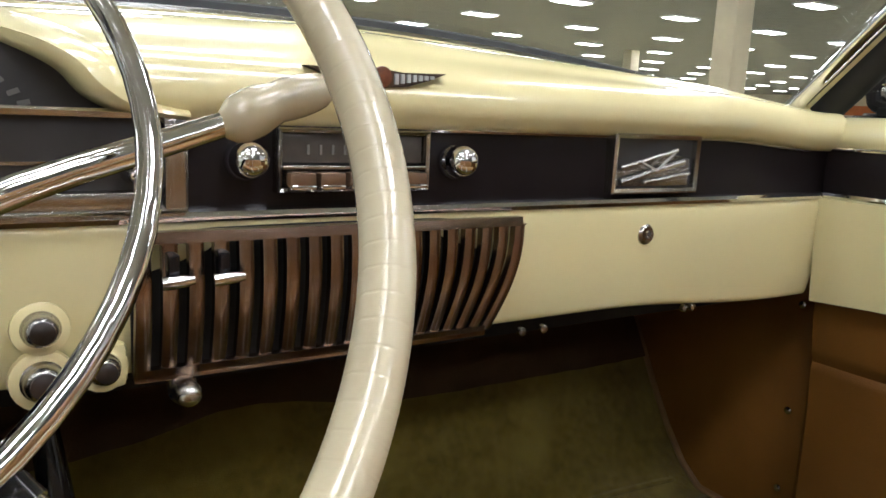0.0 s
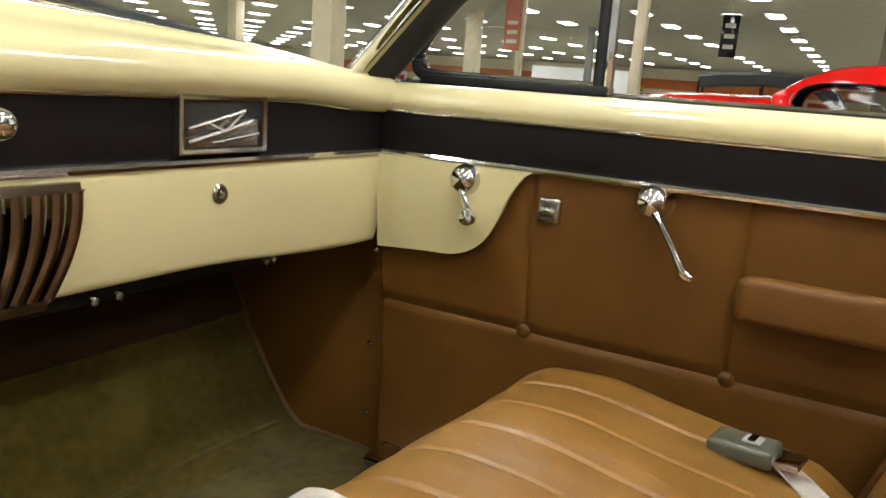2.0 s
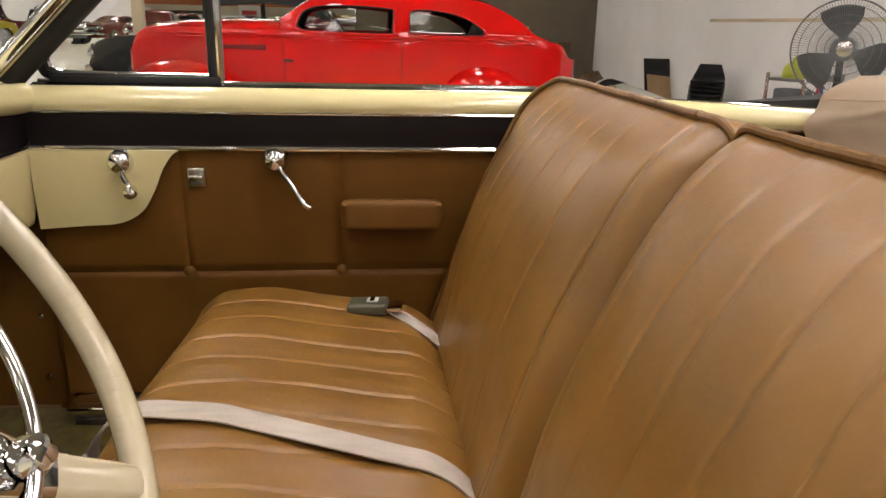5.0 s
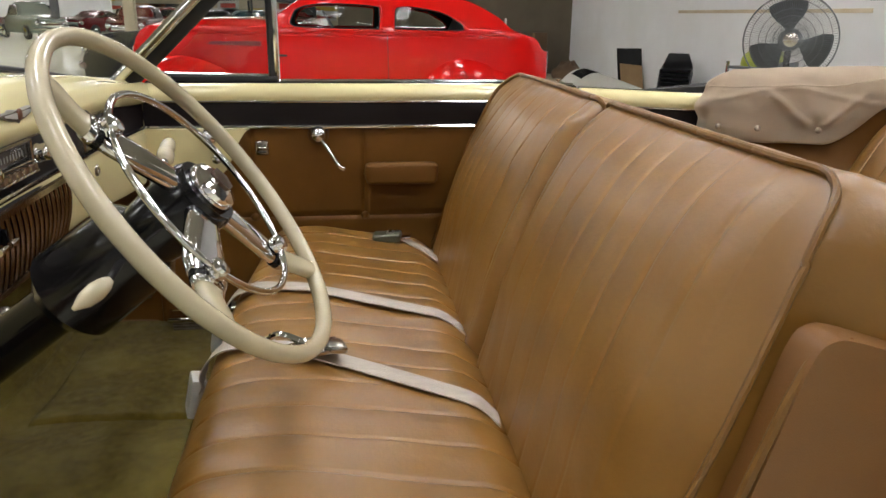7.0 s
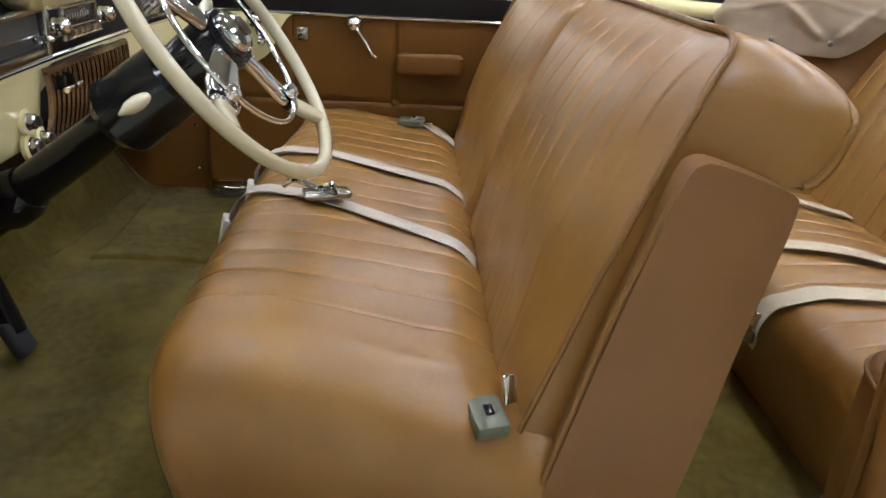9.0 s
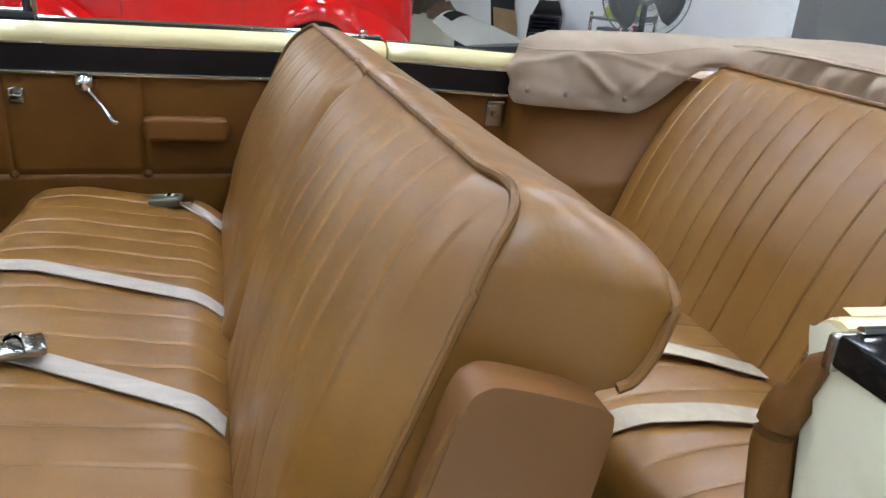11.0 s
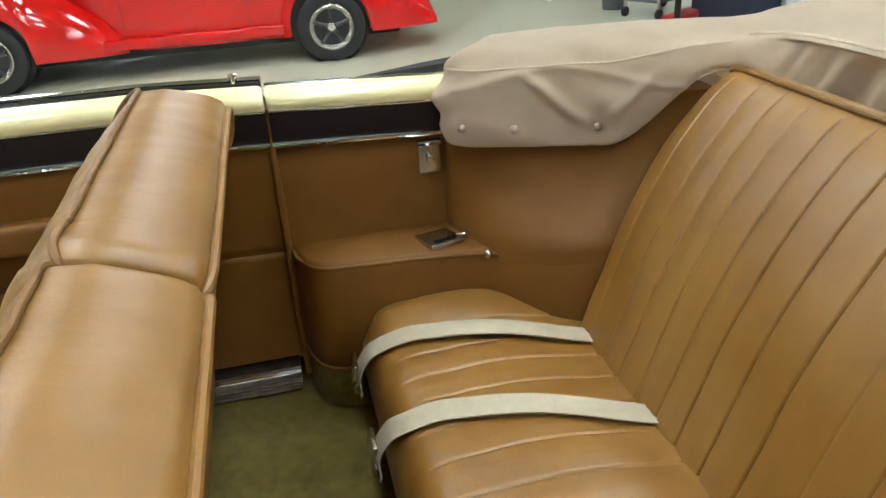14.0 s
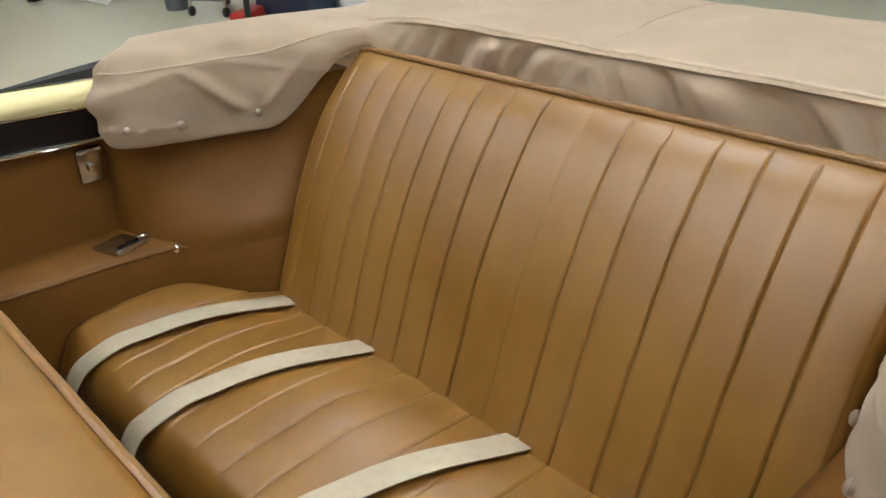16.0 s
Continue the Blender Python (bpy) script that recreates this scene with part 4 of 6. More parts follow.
# switches left of the column
for x, z, r in ((-0.262, 0.897, 0.015), (-0.262, 0.858, 0.017), (-0.222, 0.862, 0.014)):
    kn = knob("switch_knob", (x, FACE - 0.001, z), r * 0.9, parent=dash, mat=DULL, deep=0.6)
    part("knob_face", lathe([(r * 0.55, 0.019), (r * 0.55, 0.0225), (r * 0.2, 0.0245)], face_pose((x, FACE - 0.001, z), (0, -1, 0.1)), 18), STRIKER, kn)
    part("knob_bezel", lathe([(r * 1.35, -0.004), (r * 1.3, 0.003), (r * 1.0, 0.005)], face_pose((x, FACE - 0.001, z), (0, -1, 0.1)), 20), CREAM, kn)
part("ignition_bracket", box(-0.236, -0.204, FACE - 0.004, FACE + 0.02, 0.844, 0.880, 0.006), CREAM, dash)
knob("choke_knob", (-0.165, FACE - 0.002, 0.838), 0.012, parent=dash, mat=DULL)
for x in (-0.50, -0.54):
    knob("switch_knob", (x, FACE - 0.001, 0.87), 0.011, parent=dash, mat=STRIKER, deep=0.6)
for x in (0.46, 0.475, 0.20, 0.23):
    part("bolt", lathe([(0.005, 0), (0.005, 0.006), (0.002, 0.008)], face_pose((x, FACE + 0.03, 0.832), (0, -1, 0)), 8), DULL, dash)

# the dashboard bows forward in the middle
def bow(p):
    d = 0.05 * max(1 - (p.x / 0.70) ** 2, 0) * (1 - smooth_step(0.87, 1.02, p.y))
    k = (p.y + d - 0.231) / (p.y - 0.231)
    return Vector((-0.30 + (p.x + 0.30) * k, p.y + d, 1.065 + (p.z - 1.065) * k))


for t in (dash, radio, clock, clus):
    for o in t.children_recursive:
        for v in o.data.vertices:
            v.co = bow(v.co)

# unseen panel added to block light leaking into the footwell
part("under_shelf", box(-0.72, 0.72, 0.90, 1.3, 0.852, 0.872), RECESS_SHADE, dash)
# near-black box painted as the strip of shade below the lower panel
part("underside", box(-0.72, 0.72, 0.945, 1.3, 0.795, 0.84), RECESS_SHADE, dash)

# ---- steering wheel and column ----
WC = Vector((-0.387, 0.508, 1.049))
TILT, AIM = 0.646, -0.095
WU = Vector((math.cos(AIM), math.sin(AIM), 0))
WV = Vector((-math.sin(AIM) * math.sin(TILT), math.cos(AIM) * math.sin(TILT), math.cos(TILT)))
AX = WU.cross(WV).normalized()
R = 0.218


def on_wheel(a, r, h=0.0):
    return WC + (WU * math.cos(a) + WV * math.sin(a)) * r + AX * h


wheel = thing("steering_wheel", "ivory two-tone steering wheel with chrome horn ring", "steering wheel", at=tuple(WC))


def rim(u, v):
    a, b = u * math.tau, v * math.tau
    ridge = 0.00014 * math.exp(-(((u * 140) % 1 - 0.5) / 0.035) ** 2)
    rr = 0.0103 - ridge
    return on_wheel(a, R + rr * math.cos(b), rr * 1.05 * math.sin(b))


bm = bmesh.new()
grid(bm, rim, 2800, 12, True, True)
part("rim", bm, IVORY, wheel, "ivory plastic rim with fine cross lines")
SPOKES = (math.radians(127), math.radians(209), math.radians(307))
def flat_spoke(a, stations):
    """A tapered flat spoke: radius, half width, half thickness, height."""
    d, t = WU * math.cos(a) + WV * math.sin(a), -WU * math.sin(a) + WV * math.cos(a)
    b = bmesh.new()
    rings = []
    for r, w, h, z in stations:
        c = WC + d * r + AX * z
        rings.append([c + t * w * math.copysign(abs(math.cos(k)) ** 0.6, math.cos(k)) + AX * h * math.copysign(abs(math.sin(k)) ** 0.8, math.sin(k)) for k in [j * math.tau / 16 for j in range(16)]])
    loft(b, rings, True, True)
    return b


for i, a in enumerate(SPOKES):
    sp = part("spoke", flat_spoke(a, ((0.148, 0.017, 0.008, -0.012), (0.170, 0.0165, 0.008, -0.009), (0.196, 0.015, 0.009, -0.003), (0.214, 0.013, 0.009, 0.0))), IVORY, wheel, "ivory spoke end")
    w = 1.0 if i == 1 else 0.72
    part("chrome_spoke", flat_spoke(a, ((0.030, 0.021 * w, 0.010, -0.006), (0.060, 0.024 * w, 0.010, -0.007), (0.095, 0.029 * w, 0.009, -0.009), (0.125, 0.031 * w, 0.008, -0.011), (0.142, 0.026 * w, 0.008, -0.012))), CHROME, sp, "wide flared chrome spoke cover")
    part("spoke_groove", flat_spoke(a, ((0.139, 0.0215, 0.0095, -0.012), (0.147, 0.0215, 0.0100, -0.012))), BLACK, sp)
    part("spoke_ferrule", flat_spoke(a, ((0.146, 0.0205, 0.010, -0.012), (0.151, 0.0210, 0.0105, -0.012), (0.157, 0.0195, 0.010, -0.011))), CHROME, sp)
ring_pts = [on_wheel(k / 72 * math.tau, 0.138, 0.004) for k in range(72)]
part("horn_ring", tube(ring_pts, 0.0043, 12, closed=True, up=tuple(AX)), CHROME, wheel, "chrome horn ring")
for a in SPOKES:
    part("ring_boss", lathe([(0.012, -0.006), (0.013, 0.0), (0.010, 0.008), (0.003, 0.010)], face_pose(on_wheel(a, 0.136, 0.004), AX, tuple(WV)), 14), CHROME, wheel)
hubm = face_pose(WC, AX, tuple(WV))
hub = part("hub", lathe([(0.040, -0.080), (0.044, -0.05), (0.044, 0.000), (0.040, 0.010)], hubm, 28), BLACK, wheel, "black enamel hub")
part("hub_cap", lathe([(0.031, 0.008), (0.032, 0.013), (0.029, 0.022), (0.018, 0.028), (0.002, 0.030)], hubm, 28), CHROME, hub)
part("hub_crest", lathe([(0.016, 0.027), (0.016, 0.032), (0.004, 0.034)], hubm, 6), EMBLEM, hub)

column = thing("steering_column", "black enamel steering column with ivory-tipped levers", "steering column", at=tuple(WC - AX * 0.5))
part("tube", tube([WC - AX * 0.04, WC - AX * 0.10, WC - AX * 0.12, WC - AX * 0.45, WC - AX * 0.85], [0.034, 0.036, 0.031, 0.033, 0.035], 22), BLACK, column)
part("gear_collar", tube([WC - AX * 0.080, WC - AX * 0.095, WC - AX * 0.20, WC - AX * 0.22], [0.040, 0.056, 0.060, 0.042], 24), BLACK, column)
part("lower_clamp", tube([WC - AX * 0.40, WC - AX * 0.42, WC - AX * 0.45, WC - AX * 0.47], [0.036, 0.044, 0.044, 0.036], 22), BLACK, column)


def lever_arm(a, length, tip):
    base = WC - AX * 0.11
    w = WU * math.cos(a) + WV * math.sin(a)
    st = part("lever", tube([base + w * 0.03, base + w * length * 0.6 + AX * 0.01, base + w * length + AX * 0.02], [0.006, 0.004, 0.0035], 10), CHROME, column)
    d = Vector((-0.55, 0.62, -0.42)).normalized()
    o = base + w * length + AX * 0.02
    part("lever_tip", tube([o + d * t for t in (-0.006, 0.0, 0.012, 0.026, tip)], [0.004, 0.008, 0.0105, 0.009, 0.002], 12), IVORY, st, "ivory lever tip")


lever_arm(math.radians(184), 0.130, 0.040)
gear = part("gear_lever", tube(spline([WC - AX * 0.125 + WU * 0.02, (-0.30, 0.592, 1.016), (-0.195, 0.588, 1.054)], 5), [0.009 - 0.0003 * i for i in range(11)], 10), CHROME, column, "long chrome gear lever")
part("gear_tip", tube(spline([(-0.200, 0.588, 1.052), (-0.191, 0.588, 1.055), (-0.177, 0.590, 1.062), (-0.160, 0.590, 1.068), (-0.142, 0.590, 1.073)], 3), [0.0045, 0.0072, 0.0098, 0.0114, 0.0120, 0.0122, 0.0114, 0.0100, 0.0106, 0.0106, 0.0100, 0.0085, 0.0045], 14), IVORY, gear, "ivory gear lever tip")

# pedals
pedal = thing("brake_pedal", "dark brake pedal on a curved arm", "pedal", at=(-0.30, 1.0, 0.45))
part("arm", tube(spline([(-0.25, 1.03, 0.74), (-0.242, 1.0, 0.66), (-0.238, 0.98, 0.58), (-0.248, 0.95, 0.49)], 4), [0.014 + 0.0007 * i for i in range(13)], 10), BLACK, pedal)
part("linkage", tube([(-0.47, 1.0, 0.69), (-0.36, 0.995, 0.63), (-0.245, 0.985, 0.585)], 0.007, 8), BLACK, pedal)
part("pad", box(-0.026, 0.026, -0.012, 0.014, -0.035, 0.040, 0.010, 3, m=pose(-0.250, 0.944, 0.480, -25, 0, 0)), RUBBER, pedal, "worn rubber pad")


# ---- front seat ----
def pleat(x, grooves, depth=0.006, w=0.0055):
    """Push of a stitched pleat; each groove is its place and strength."""
    d, k = min((abs(x - g), k) for g, k in grooves)
    return -depth * k * math.exp(-(d / w) ** 2) + 0.0016 * min(d / 0.03, 1)


def wrinkle(x, y, z, k=1.0):
    return k * (0.0028 * noise.noise((x * 6, y * 6, z * 6)) + 0.0015 * noise.noise((x * 22, y * 22, z * 22)) + 0.0005 * noise.noise((x * 40, y * 34, z * 34)))


FGROOVES = [(x, 0.75 + 0.25 * math.sin(x * 37)) for x in (-0.552, -0.470, -0.391, -0.313, -0.236, -0.158, -0.080, 0.008, 0.086, 0.165, 0.244, 0.318, 0.394, 0.476, 0.553)]


def cushion_top(x, y):
    """Height of the front bench's upper side."""
    z = 0.668 + 0.070 * min(max((y - 0.03) / 0.40, 0), 1) ** 0.85 - 0.004 * smooth_step(0.4, 0.5, y)
    z -= 0.012 * smooth_step(0.2, 0.0, abs(abs(x) - 0.05)) * 0.5
    z -= 0.030 * smooth_step(0.165, 0.105, y)
    return z


def end_drop(x, half, r):
    a = abs(x)
    if a < half - r:
        return 0.0
    t = min((a - (half - r)) / r, 1)
    return r * (1 - math.sqrt(max(1 - t * t, 0)))


def cushion_ring(x, half=0.70):
    drop = end_drop(x, half, 0.10)
    pts = []
    for y in (0.05, 0.10, 0.16, 0.22, 0.28, 0.34, 0.40, 0.45, 0.49):
        pts.append((y, cushion_top(x, y)))
    z = cushion_top(x, 0.5)
    pts += [(0.522, z - 0.006), (0.550, z - 0.022), (0.570, z - 0.050), (0.578, z - 0.090), (0.575, z - 0.140), (0.570, z - 0.20), (0.560, z - 0.25)]
    out = []
    for p in spline([(0, a, b) for a, b in pts], 3):
        fade = smooth_step(0.50, 0.62, p.z)
        g = pleat(x + 0.004 * noise.noise((x * 3, p.y * 5, 7)), FGROOVES, 0.0040, 0.0026) * smooth_step(0.60, 0.55, abs(x)) * (1 - smooth_step(0.53, 0.575, p.y)) if abs(x) < 0.64 else 0
        w = wrinkle(x, p.y, p.z)
        k = drop * fade + 0.012 * smooth_step(-0.30, -0.68, x) * smooth_step(0.54, 0.10, p.y) * fade
        yy = p.y - (0.05 * (drop / 0.10) ** 1.5 + 0.03 * smooth_step(0.1, 0.6, x)) * smooth_step(0.3, 0.57, p.y)
        wide = 1 + (0.045 * smooth_step(0.40, 0.14, yy) - 0.015 * smooth_step(0.40, 0.55, yy)) * smooth_step(-0.40, -0.70, x)
        out.append((x * wide, yy, p.z - k + g + w))
    out += [(x * (1 + 0.045 * smooth_step(-0.40, -0.70, x)), 0.05, 0.48)]
    return out


front = thing("front_seat", "tan leather front bench seat with stitched pleats", "car seat", at=(0, 0.2, 0.43))
NX = 560
bm = bmesh.new()
loft(bm, [cushion_ring(-0.70 + 1.40 * i / NX) for i in range(NX + 1)], True, True)
part("cushion", bm, LEATHER, front, "pleated tan leather bench cushion", angle=60)
part("cushion_base", box(-0.66, 0.66, 0.06, 0.545, 0.43, 0.50, 0.02), SHIELD, front)
part("valance", prism([(-0.675, 0.548, 0.545), (0.675, 0.548, 0.545), (0.675, 0.535, 0.44), (-0.675, 0.535, 0.44)], (0, -0.03, 0), None, 0.004), SHIELD, front)

BACK_FRONT = [(0.160, 0.470), (0.150, 0.540), (0.135, 0.600), (0.116, 0.66), (0.092, 0.73), (0.062, 0.82), (0.025, 0.91), (-0.015, 1.00), (-0.048, 1.065), (-0.080, 1.100), (-0.099, 1.114)]
BACK_TOP = [(-0.124, 1.114), (-0.155, 1.104), (-0.195, 1.087), (-0.216, 1.074)]
BACK_REAR = [(-0.222, 1.058), (-0.214, 1.00), (-0.196, 0.965), (-0.160, 0.940), (-0.140, 0.78), (-0.115, 0.62), (-0.095, 0.48)]


FRONT_LINE = [(p.z, p.y) for p in spline([(0, a, b) for a, b in BACK_FRONT], 5)]


def front_y(z):
    return side_z(z, FRONT_LINE)


def rounded(outline, times=2):
    """Cuts the corners of a closed outline."""
    for _ in range(times):
        out = []
        for p, q in zip(outline, outline[1:] + outline[:1]):
            out += [tuple(a * 0.75 + b * 0.25 for a, b in zip(p, q)), tuple(a * 0.25 + b * 0.75 for a, b in zip(p, q))]
        outline = out
    return outline


def back_half(s):
    """One half of the seat back, from the middle split to its outer end."""
    half = 0.700 if s < 0 else 0.680
    pull, r = (0.036, 0.074) if s < 0 else (0.012, 0.065)
    edge_in = 0.038 if s < 0 else -0.026
    keep_top = 1.0 if s < 0 else 0.0
    n = 320
    xs = [edge_in + (half - edge_in) * i / n for i in range(n + 1)]
    grooves = ([(0.046, 1.3), (0.160, 0.45), (0.235, 0.15), (0.31, 0.3), (0.385, 0.15), (0.44, 0.2), (0.505, 0.7), (0.585, 0.3)] if s > 0 else
               [(0.080, 0.2), (0.170, 0.28), (0.243, 0.36), (0.322, 0.4), (0.393, 0.42), (0.464, 0.48), (0.532, 0.45), (0.612, 0.35)])
    rings = []
    for x in xs:
        drop = end_drop(x, half, r)
        d_in = 0.022 * (1 - math.sqrt(1 - (1 - min((x - edge_in) / 0.032, 1)) ** 2))
        ring = []
        prof = spline([(0, a, b) for a, b in BACK_FRONT], 5)[:-1] + spline([(0, a, b) for a, b in BACK_TOP], 3) + spline([(0, a, b) for a, b in BACK_REAR], 3)
        for i, p in enumerate(prof):
            y, z = p.y, p.z
            frontness = smooth_step(54, 48, i)
            # the outer top corner of the front panel is rounded within the panel
            low = drop * smooth_step(0.96, 1.10, z) * (1 - 0.50 * smooth_step(50, 60, i))
            z -= low
            if i <= 50:
                y = front_y(z)
            elif i <= 60:
                y += (front_y(1.114 - drop) + 0.099) * smooth_step(60, 50, i)
            low_keep = 1.0 if s > 0 and x < 0.12 else 0.28
            push = pleat(x, grooves, 0.0075, 0.0030 if s > 0 else 0.0042) * (low_keep + (1 - low_keep) * smooth_step(0.82, 1.03, z)) if 0.02 < x < 0.65 else 0
            push -= d_in
            if s > 0 and x < 0.046:
                push += 0.012 * math.sin(math.pi * (x - edge_in) / (0.046 - edge_in))
            bulge = 0.030 * math.sin(math.pi * min(max((z - 0.60) / 0.51, 0), 1) ** 1.5) * (1 - (2 * x / half - 1) ** 4)
            y += frontness * (push * (1 if z < 1.085 else 0.3) + bulge)
            y += smooth_step(56, 64, i) * smooth_step(0.90, 1.0, z) * d_in
            y -= (smooth_step(62, 51, i) if s < 0 else frontness) * pull * smooth_step(half - 0.10, half, x) * (keep_top + (1 - keep_top) * smooth_step(1.12, 0.68, z))
            xx = x * (1 - 0.055 * smooth_step(-0.20, -0.08, y) * (0.30 + 0.70 * smooth_step(0.86, 1.09, z)))
            ring.append((s * xx, y + wrinkle(x * s, y, z, 0.8) * frontness, z - d_in * 0.8 * smooth_step(1.0, 1.09, z) + wrinkle(x * s, y, z, 0.7)))
        rings.append(ring)
    b = bmesh.new()
    loft(b, rings, True, True)
    bk = part("seat_back", b, LEATHER, front, "pleated tan leather seat back", angle=60)
    fi = len(spline([(0, a, c) for a, c in BACK_FRONT], 5)) - 1
    ti = fi + len(spline([(0, a, c) for a, c in BACK_TOP], 3))
    line = [Vector(rg[fi]) + Vector((0, 0.004, 0.002)) for rg in rings]
    side = [Vector(q) + Vector((s * 0.001, 0.003, 0)) for q in rings[-1][:fi][::-1]]
    part("front_piping", tube(line + side, 0.0045, 8), PIPING, bk)
    line = [Vector(rg[ti]) + Vector((0, -0.003, 0)) for rg in rings]
    side = [Vector(q) + Vector((s * 0.001, -0.003, 0)) for q in rings[-1][ti + 1:]]
    part("rear_piping", tube(line + side[:7], 0.0055, 8), LEATHER, bk)
    # hard side shield below the boxing
    o = [(-0.060, 0.992), (-0.045, 0.982), (-0.026, 0.915), (0.009, 0.793), (0.041, 0.663), (0.068, 0.552), (0.088, 0.46), (-0.085, 0.46), (-0.103, 0.54), (-0.124, 0.655), (-0.142, 0.774), (-0.164, 0.882), (-0.174, 0.950), (-0.165, 0.962), (-0.12, 0.978), (-0.075, 0.992)]
    part("side_shield", prism([(s * 0.690, y, z) for y, z in rounded(o)], (s * 0.040, 0, 0), None, 0.011, 4), SHIELD, front, "smooth brown vinyl side shield")
    part("shield_welt", tube(spline([(s * 0.722, y + 0.003, z) for y, z in ((-0.085, 0.985), (-0.058, 0.980), (-0.040, 0.945), (-0.024, 0.90), (0.009, 0.793), (0.041, 0.663), (0.068, 0.552))], 4), 0.0055, 8), PIPING, front)
    return bk


back_half(1)
back_half(-1)


def belt_strip(points, width, normal_fn=None, thick=0.0022, n=5):
    """A webbing strap along points; each point is its middle line."""
    pts = spline(points, n)
    b = bmesh.new()
    rings = []
    for i, p in enumerate(pts):
        a, c = pts[max(i - 1, 0)], pts[min(i + 1, len(pts) - 1)]
        d = (c - a).normalized()
        side = d.cross(Vector((0, 0, 1)))
        if side.length < 0.3:
            side = Vector((1, 0, 0))
        side = (Vector((1, 0, 0)) * 0.8 + side.normalized() * (1 if side.x > 0 else -1) * 0.2).normalized()
        up = side.cross(d).normalized()
        if up.z < 0:
            up = -up
        w = side * width / 2
        rings.append([p - w, p + w, p + w + up * thick, p - w + up * thick])
    loft(b, rings, True, True)
    return b


def cushion_path(x0, y0, x1, y1, lift=0.007, n=16):
    out = []
    for i in range(n + 1):
        t = i / n
        x, y = x0 + (x1 - x0) * t, y0 + (y1 - y0) * t
        z = cushion_top(x, min(y, 0.5))
        if y > 0.50:
            z -= (y - 0.50) ** 2 * 6
        out.append((x, y, z + lift))
    return out


belts = "front seat belts"
b1 = thing("seat_belt", "grey lap belt with metal tongue lying across the bench", "seat belt", belts, at=(-0.2, 0.3, 0.75))
part("strap", belt_strip(cushion_path(-0.285, 0.125, -0.085, 0.555) + [(-0.065, 0.583, 0.68), (-0.05, 0.592, 0.63)], 0.042), WEBBING, b1)
tg = part("adjuster", box(-0.024, 0.024, -0.05, 0.03, 0.0, 0.010, 0.003, m=pose(-0.168, 0.405, 0.745, 0, 0, 16)), DULL, b1, "metal belt adjuster and tongue")
part("clip", tube(spline([(-0.182, 0.365, 0.752), (-0.166, 0.385, 0.768), (-0.157, 0.41, 0.757), (-0.148, 0.45, 0.768), (-0.14, 0.475, 0.754)], 3), 0.006, 8), CHROME, tg)
part("clip", box(-0.02, 0.02, -0.014, 0.014, 0.008, 0.02, 0.004, m=pose(-0.186, 0.365, 0.747, 8, 0, 16)), DULL, tg)
part("buckle", box(-0.024, 0.024, -0.012, 0.012, -0.036, 0.036, 0.004, m=pose(-0.035, 0.610, 0.612, 12, 0, 15)), SATIN, b1, "chrome belt buckle hanging over the edge")
b2 = thing("seat_belt", "grey lap belt lying flat across the middle of the bench", "seat belt", belts, at=(0.2, 0.3, 0.75))
part("strap", belt_strip(cushion_path(0.07, 0.115, 0.175, 0.560) + [(0.185, 0.585, 0.68), (0.19, 0.59, 0.64)], 0.042), WEBBING, b2)
part("buckle", box(-0.020, 0.020, -0.010, 0.010, -0.03, 0.03, 0.004, m=pose(0.195, 0.606, 0.62, 10, 0, 10)), SATIN, b2)


def end_buckle(x, y, turn, label):
    b = thing("seat_belt", label, "seat belt", belts, at=(x, y, 0.70))
    z = cushion_top(x, y) + 0.012
    m = pose(x, y, z, -4, 0, turn)
    bk = part("buckle", box(-0.024, 0.024, -0.034, 0.036, -0.012, 0.009, 0.006, 3, m=m), BUCKLE, b, "grey-green plastic push-button buckle")
    part("push_button", box(-0.010, 0.010, -0.018, 0.002, 0.008, 0.012, 0.002, m=m), SATIN, bk, "bright metal push button")
    part("button_bar", box(-0.009, 0.009, -0.012, -0.004, 0.0115, 0.0135, 0.0006, m=m), BLACK, bk)
    part("tongue", box(-0.020, 0.020, -0.060, -0.030, -0.006, 0.001, 0.002, m=m), CHROME, b)
    q = [(x, y - 0.03, z - 0.002)] + [(x - a, y - c, cushion_top(x - a, max(y - c, 0.06)) + 0.006) for a, c in ((0.012, 0.055), (0.040, 0.09), (0.075, 0.14))]
    part("strap", belt_strip(q, 0.044), WEBBING, b)


end_buckle(0.555, 0.236, -10, "short grey belt with a square buckle on the passenger side")
b = thing("seat_belt", "short grey belt with a square buckle by the driver's seat back", "seat belt", belts, at=(-0.66, 0.12, 0.66))
bk = part("buckle", box(-0.029, 0.029, -0.022, 0.022, -0.012, 0.010, 0.005, m=pose(-0.703, 0.142, 0.650, 0, -10, 14)), BUCKLE, b, "grey-green plastic push-button buckle")
part("push_button", box(-0.008, 0.008, -0.006, 0.006, 0.009, 0.012, 0.001, m=pose(-0.703, 0.142, 0.652, 0, -10, 14)), BLACK, bk)
part("tongue", box(-0.010, 0.010, -0.003, 0.003, -0.02, 0.020, 0.002, m=pose(-0.674, 0.112, 0.672, -10, 0, -60)), CHROME, b)

# seat adjuster knob by the front edge
ad = thing("seat_adjuster", "chrome seat adjuster knob under the bench edge", "lever", at=(0.36, 0.60, 0.62))
part("stem", tube([(0.36, 0.54, 0.612), (0.36, 0.59, 0.618)], 0.008, 8), DULL, ad)
part("knob", lathe([(0.008, 0), (0.017, 0.006), (0.018, 0.016), (0.012, 0.024), (0.002, 0.026)], face_pose((0.36, 0.582, 0.618), (0, 1, 0.1)), 16), CHROME, ad)


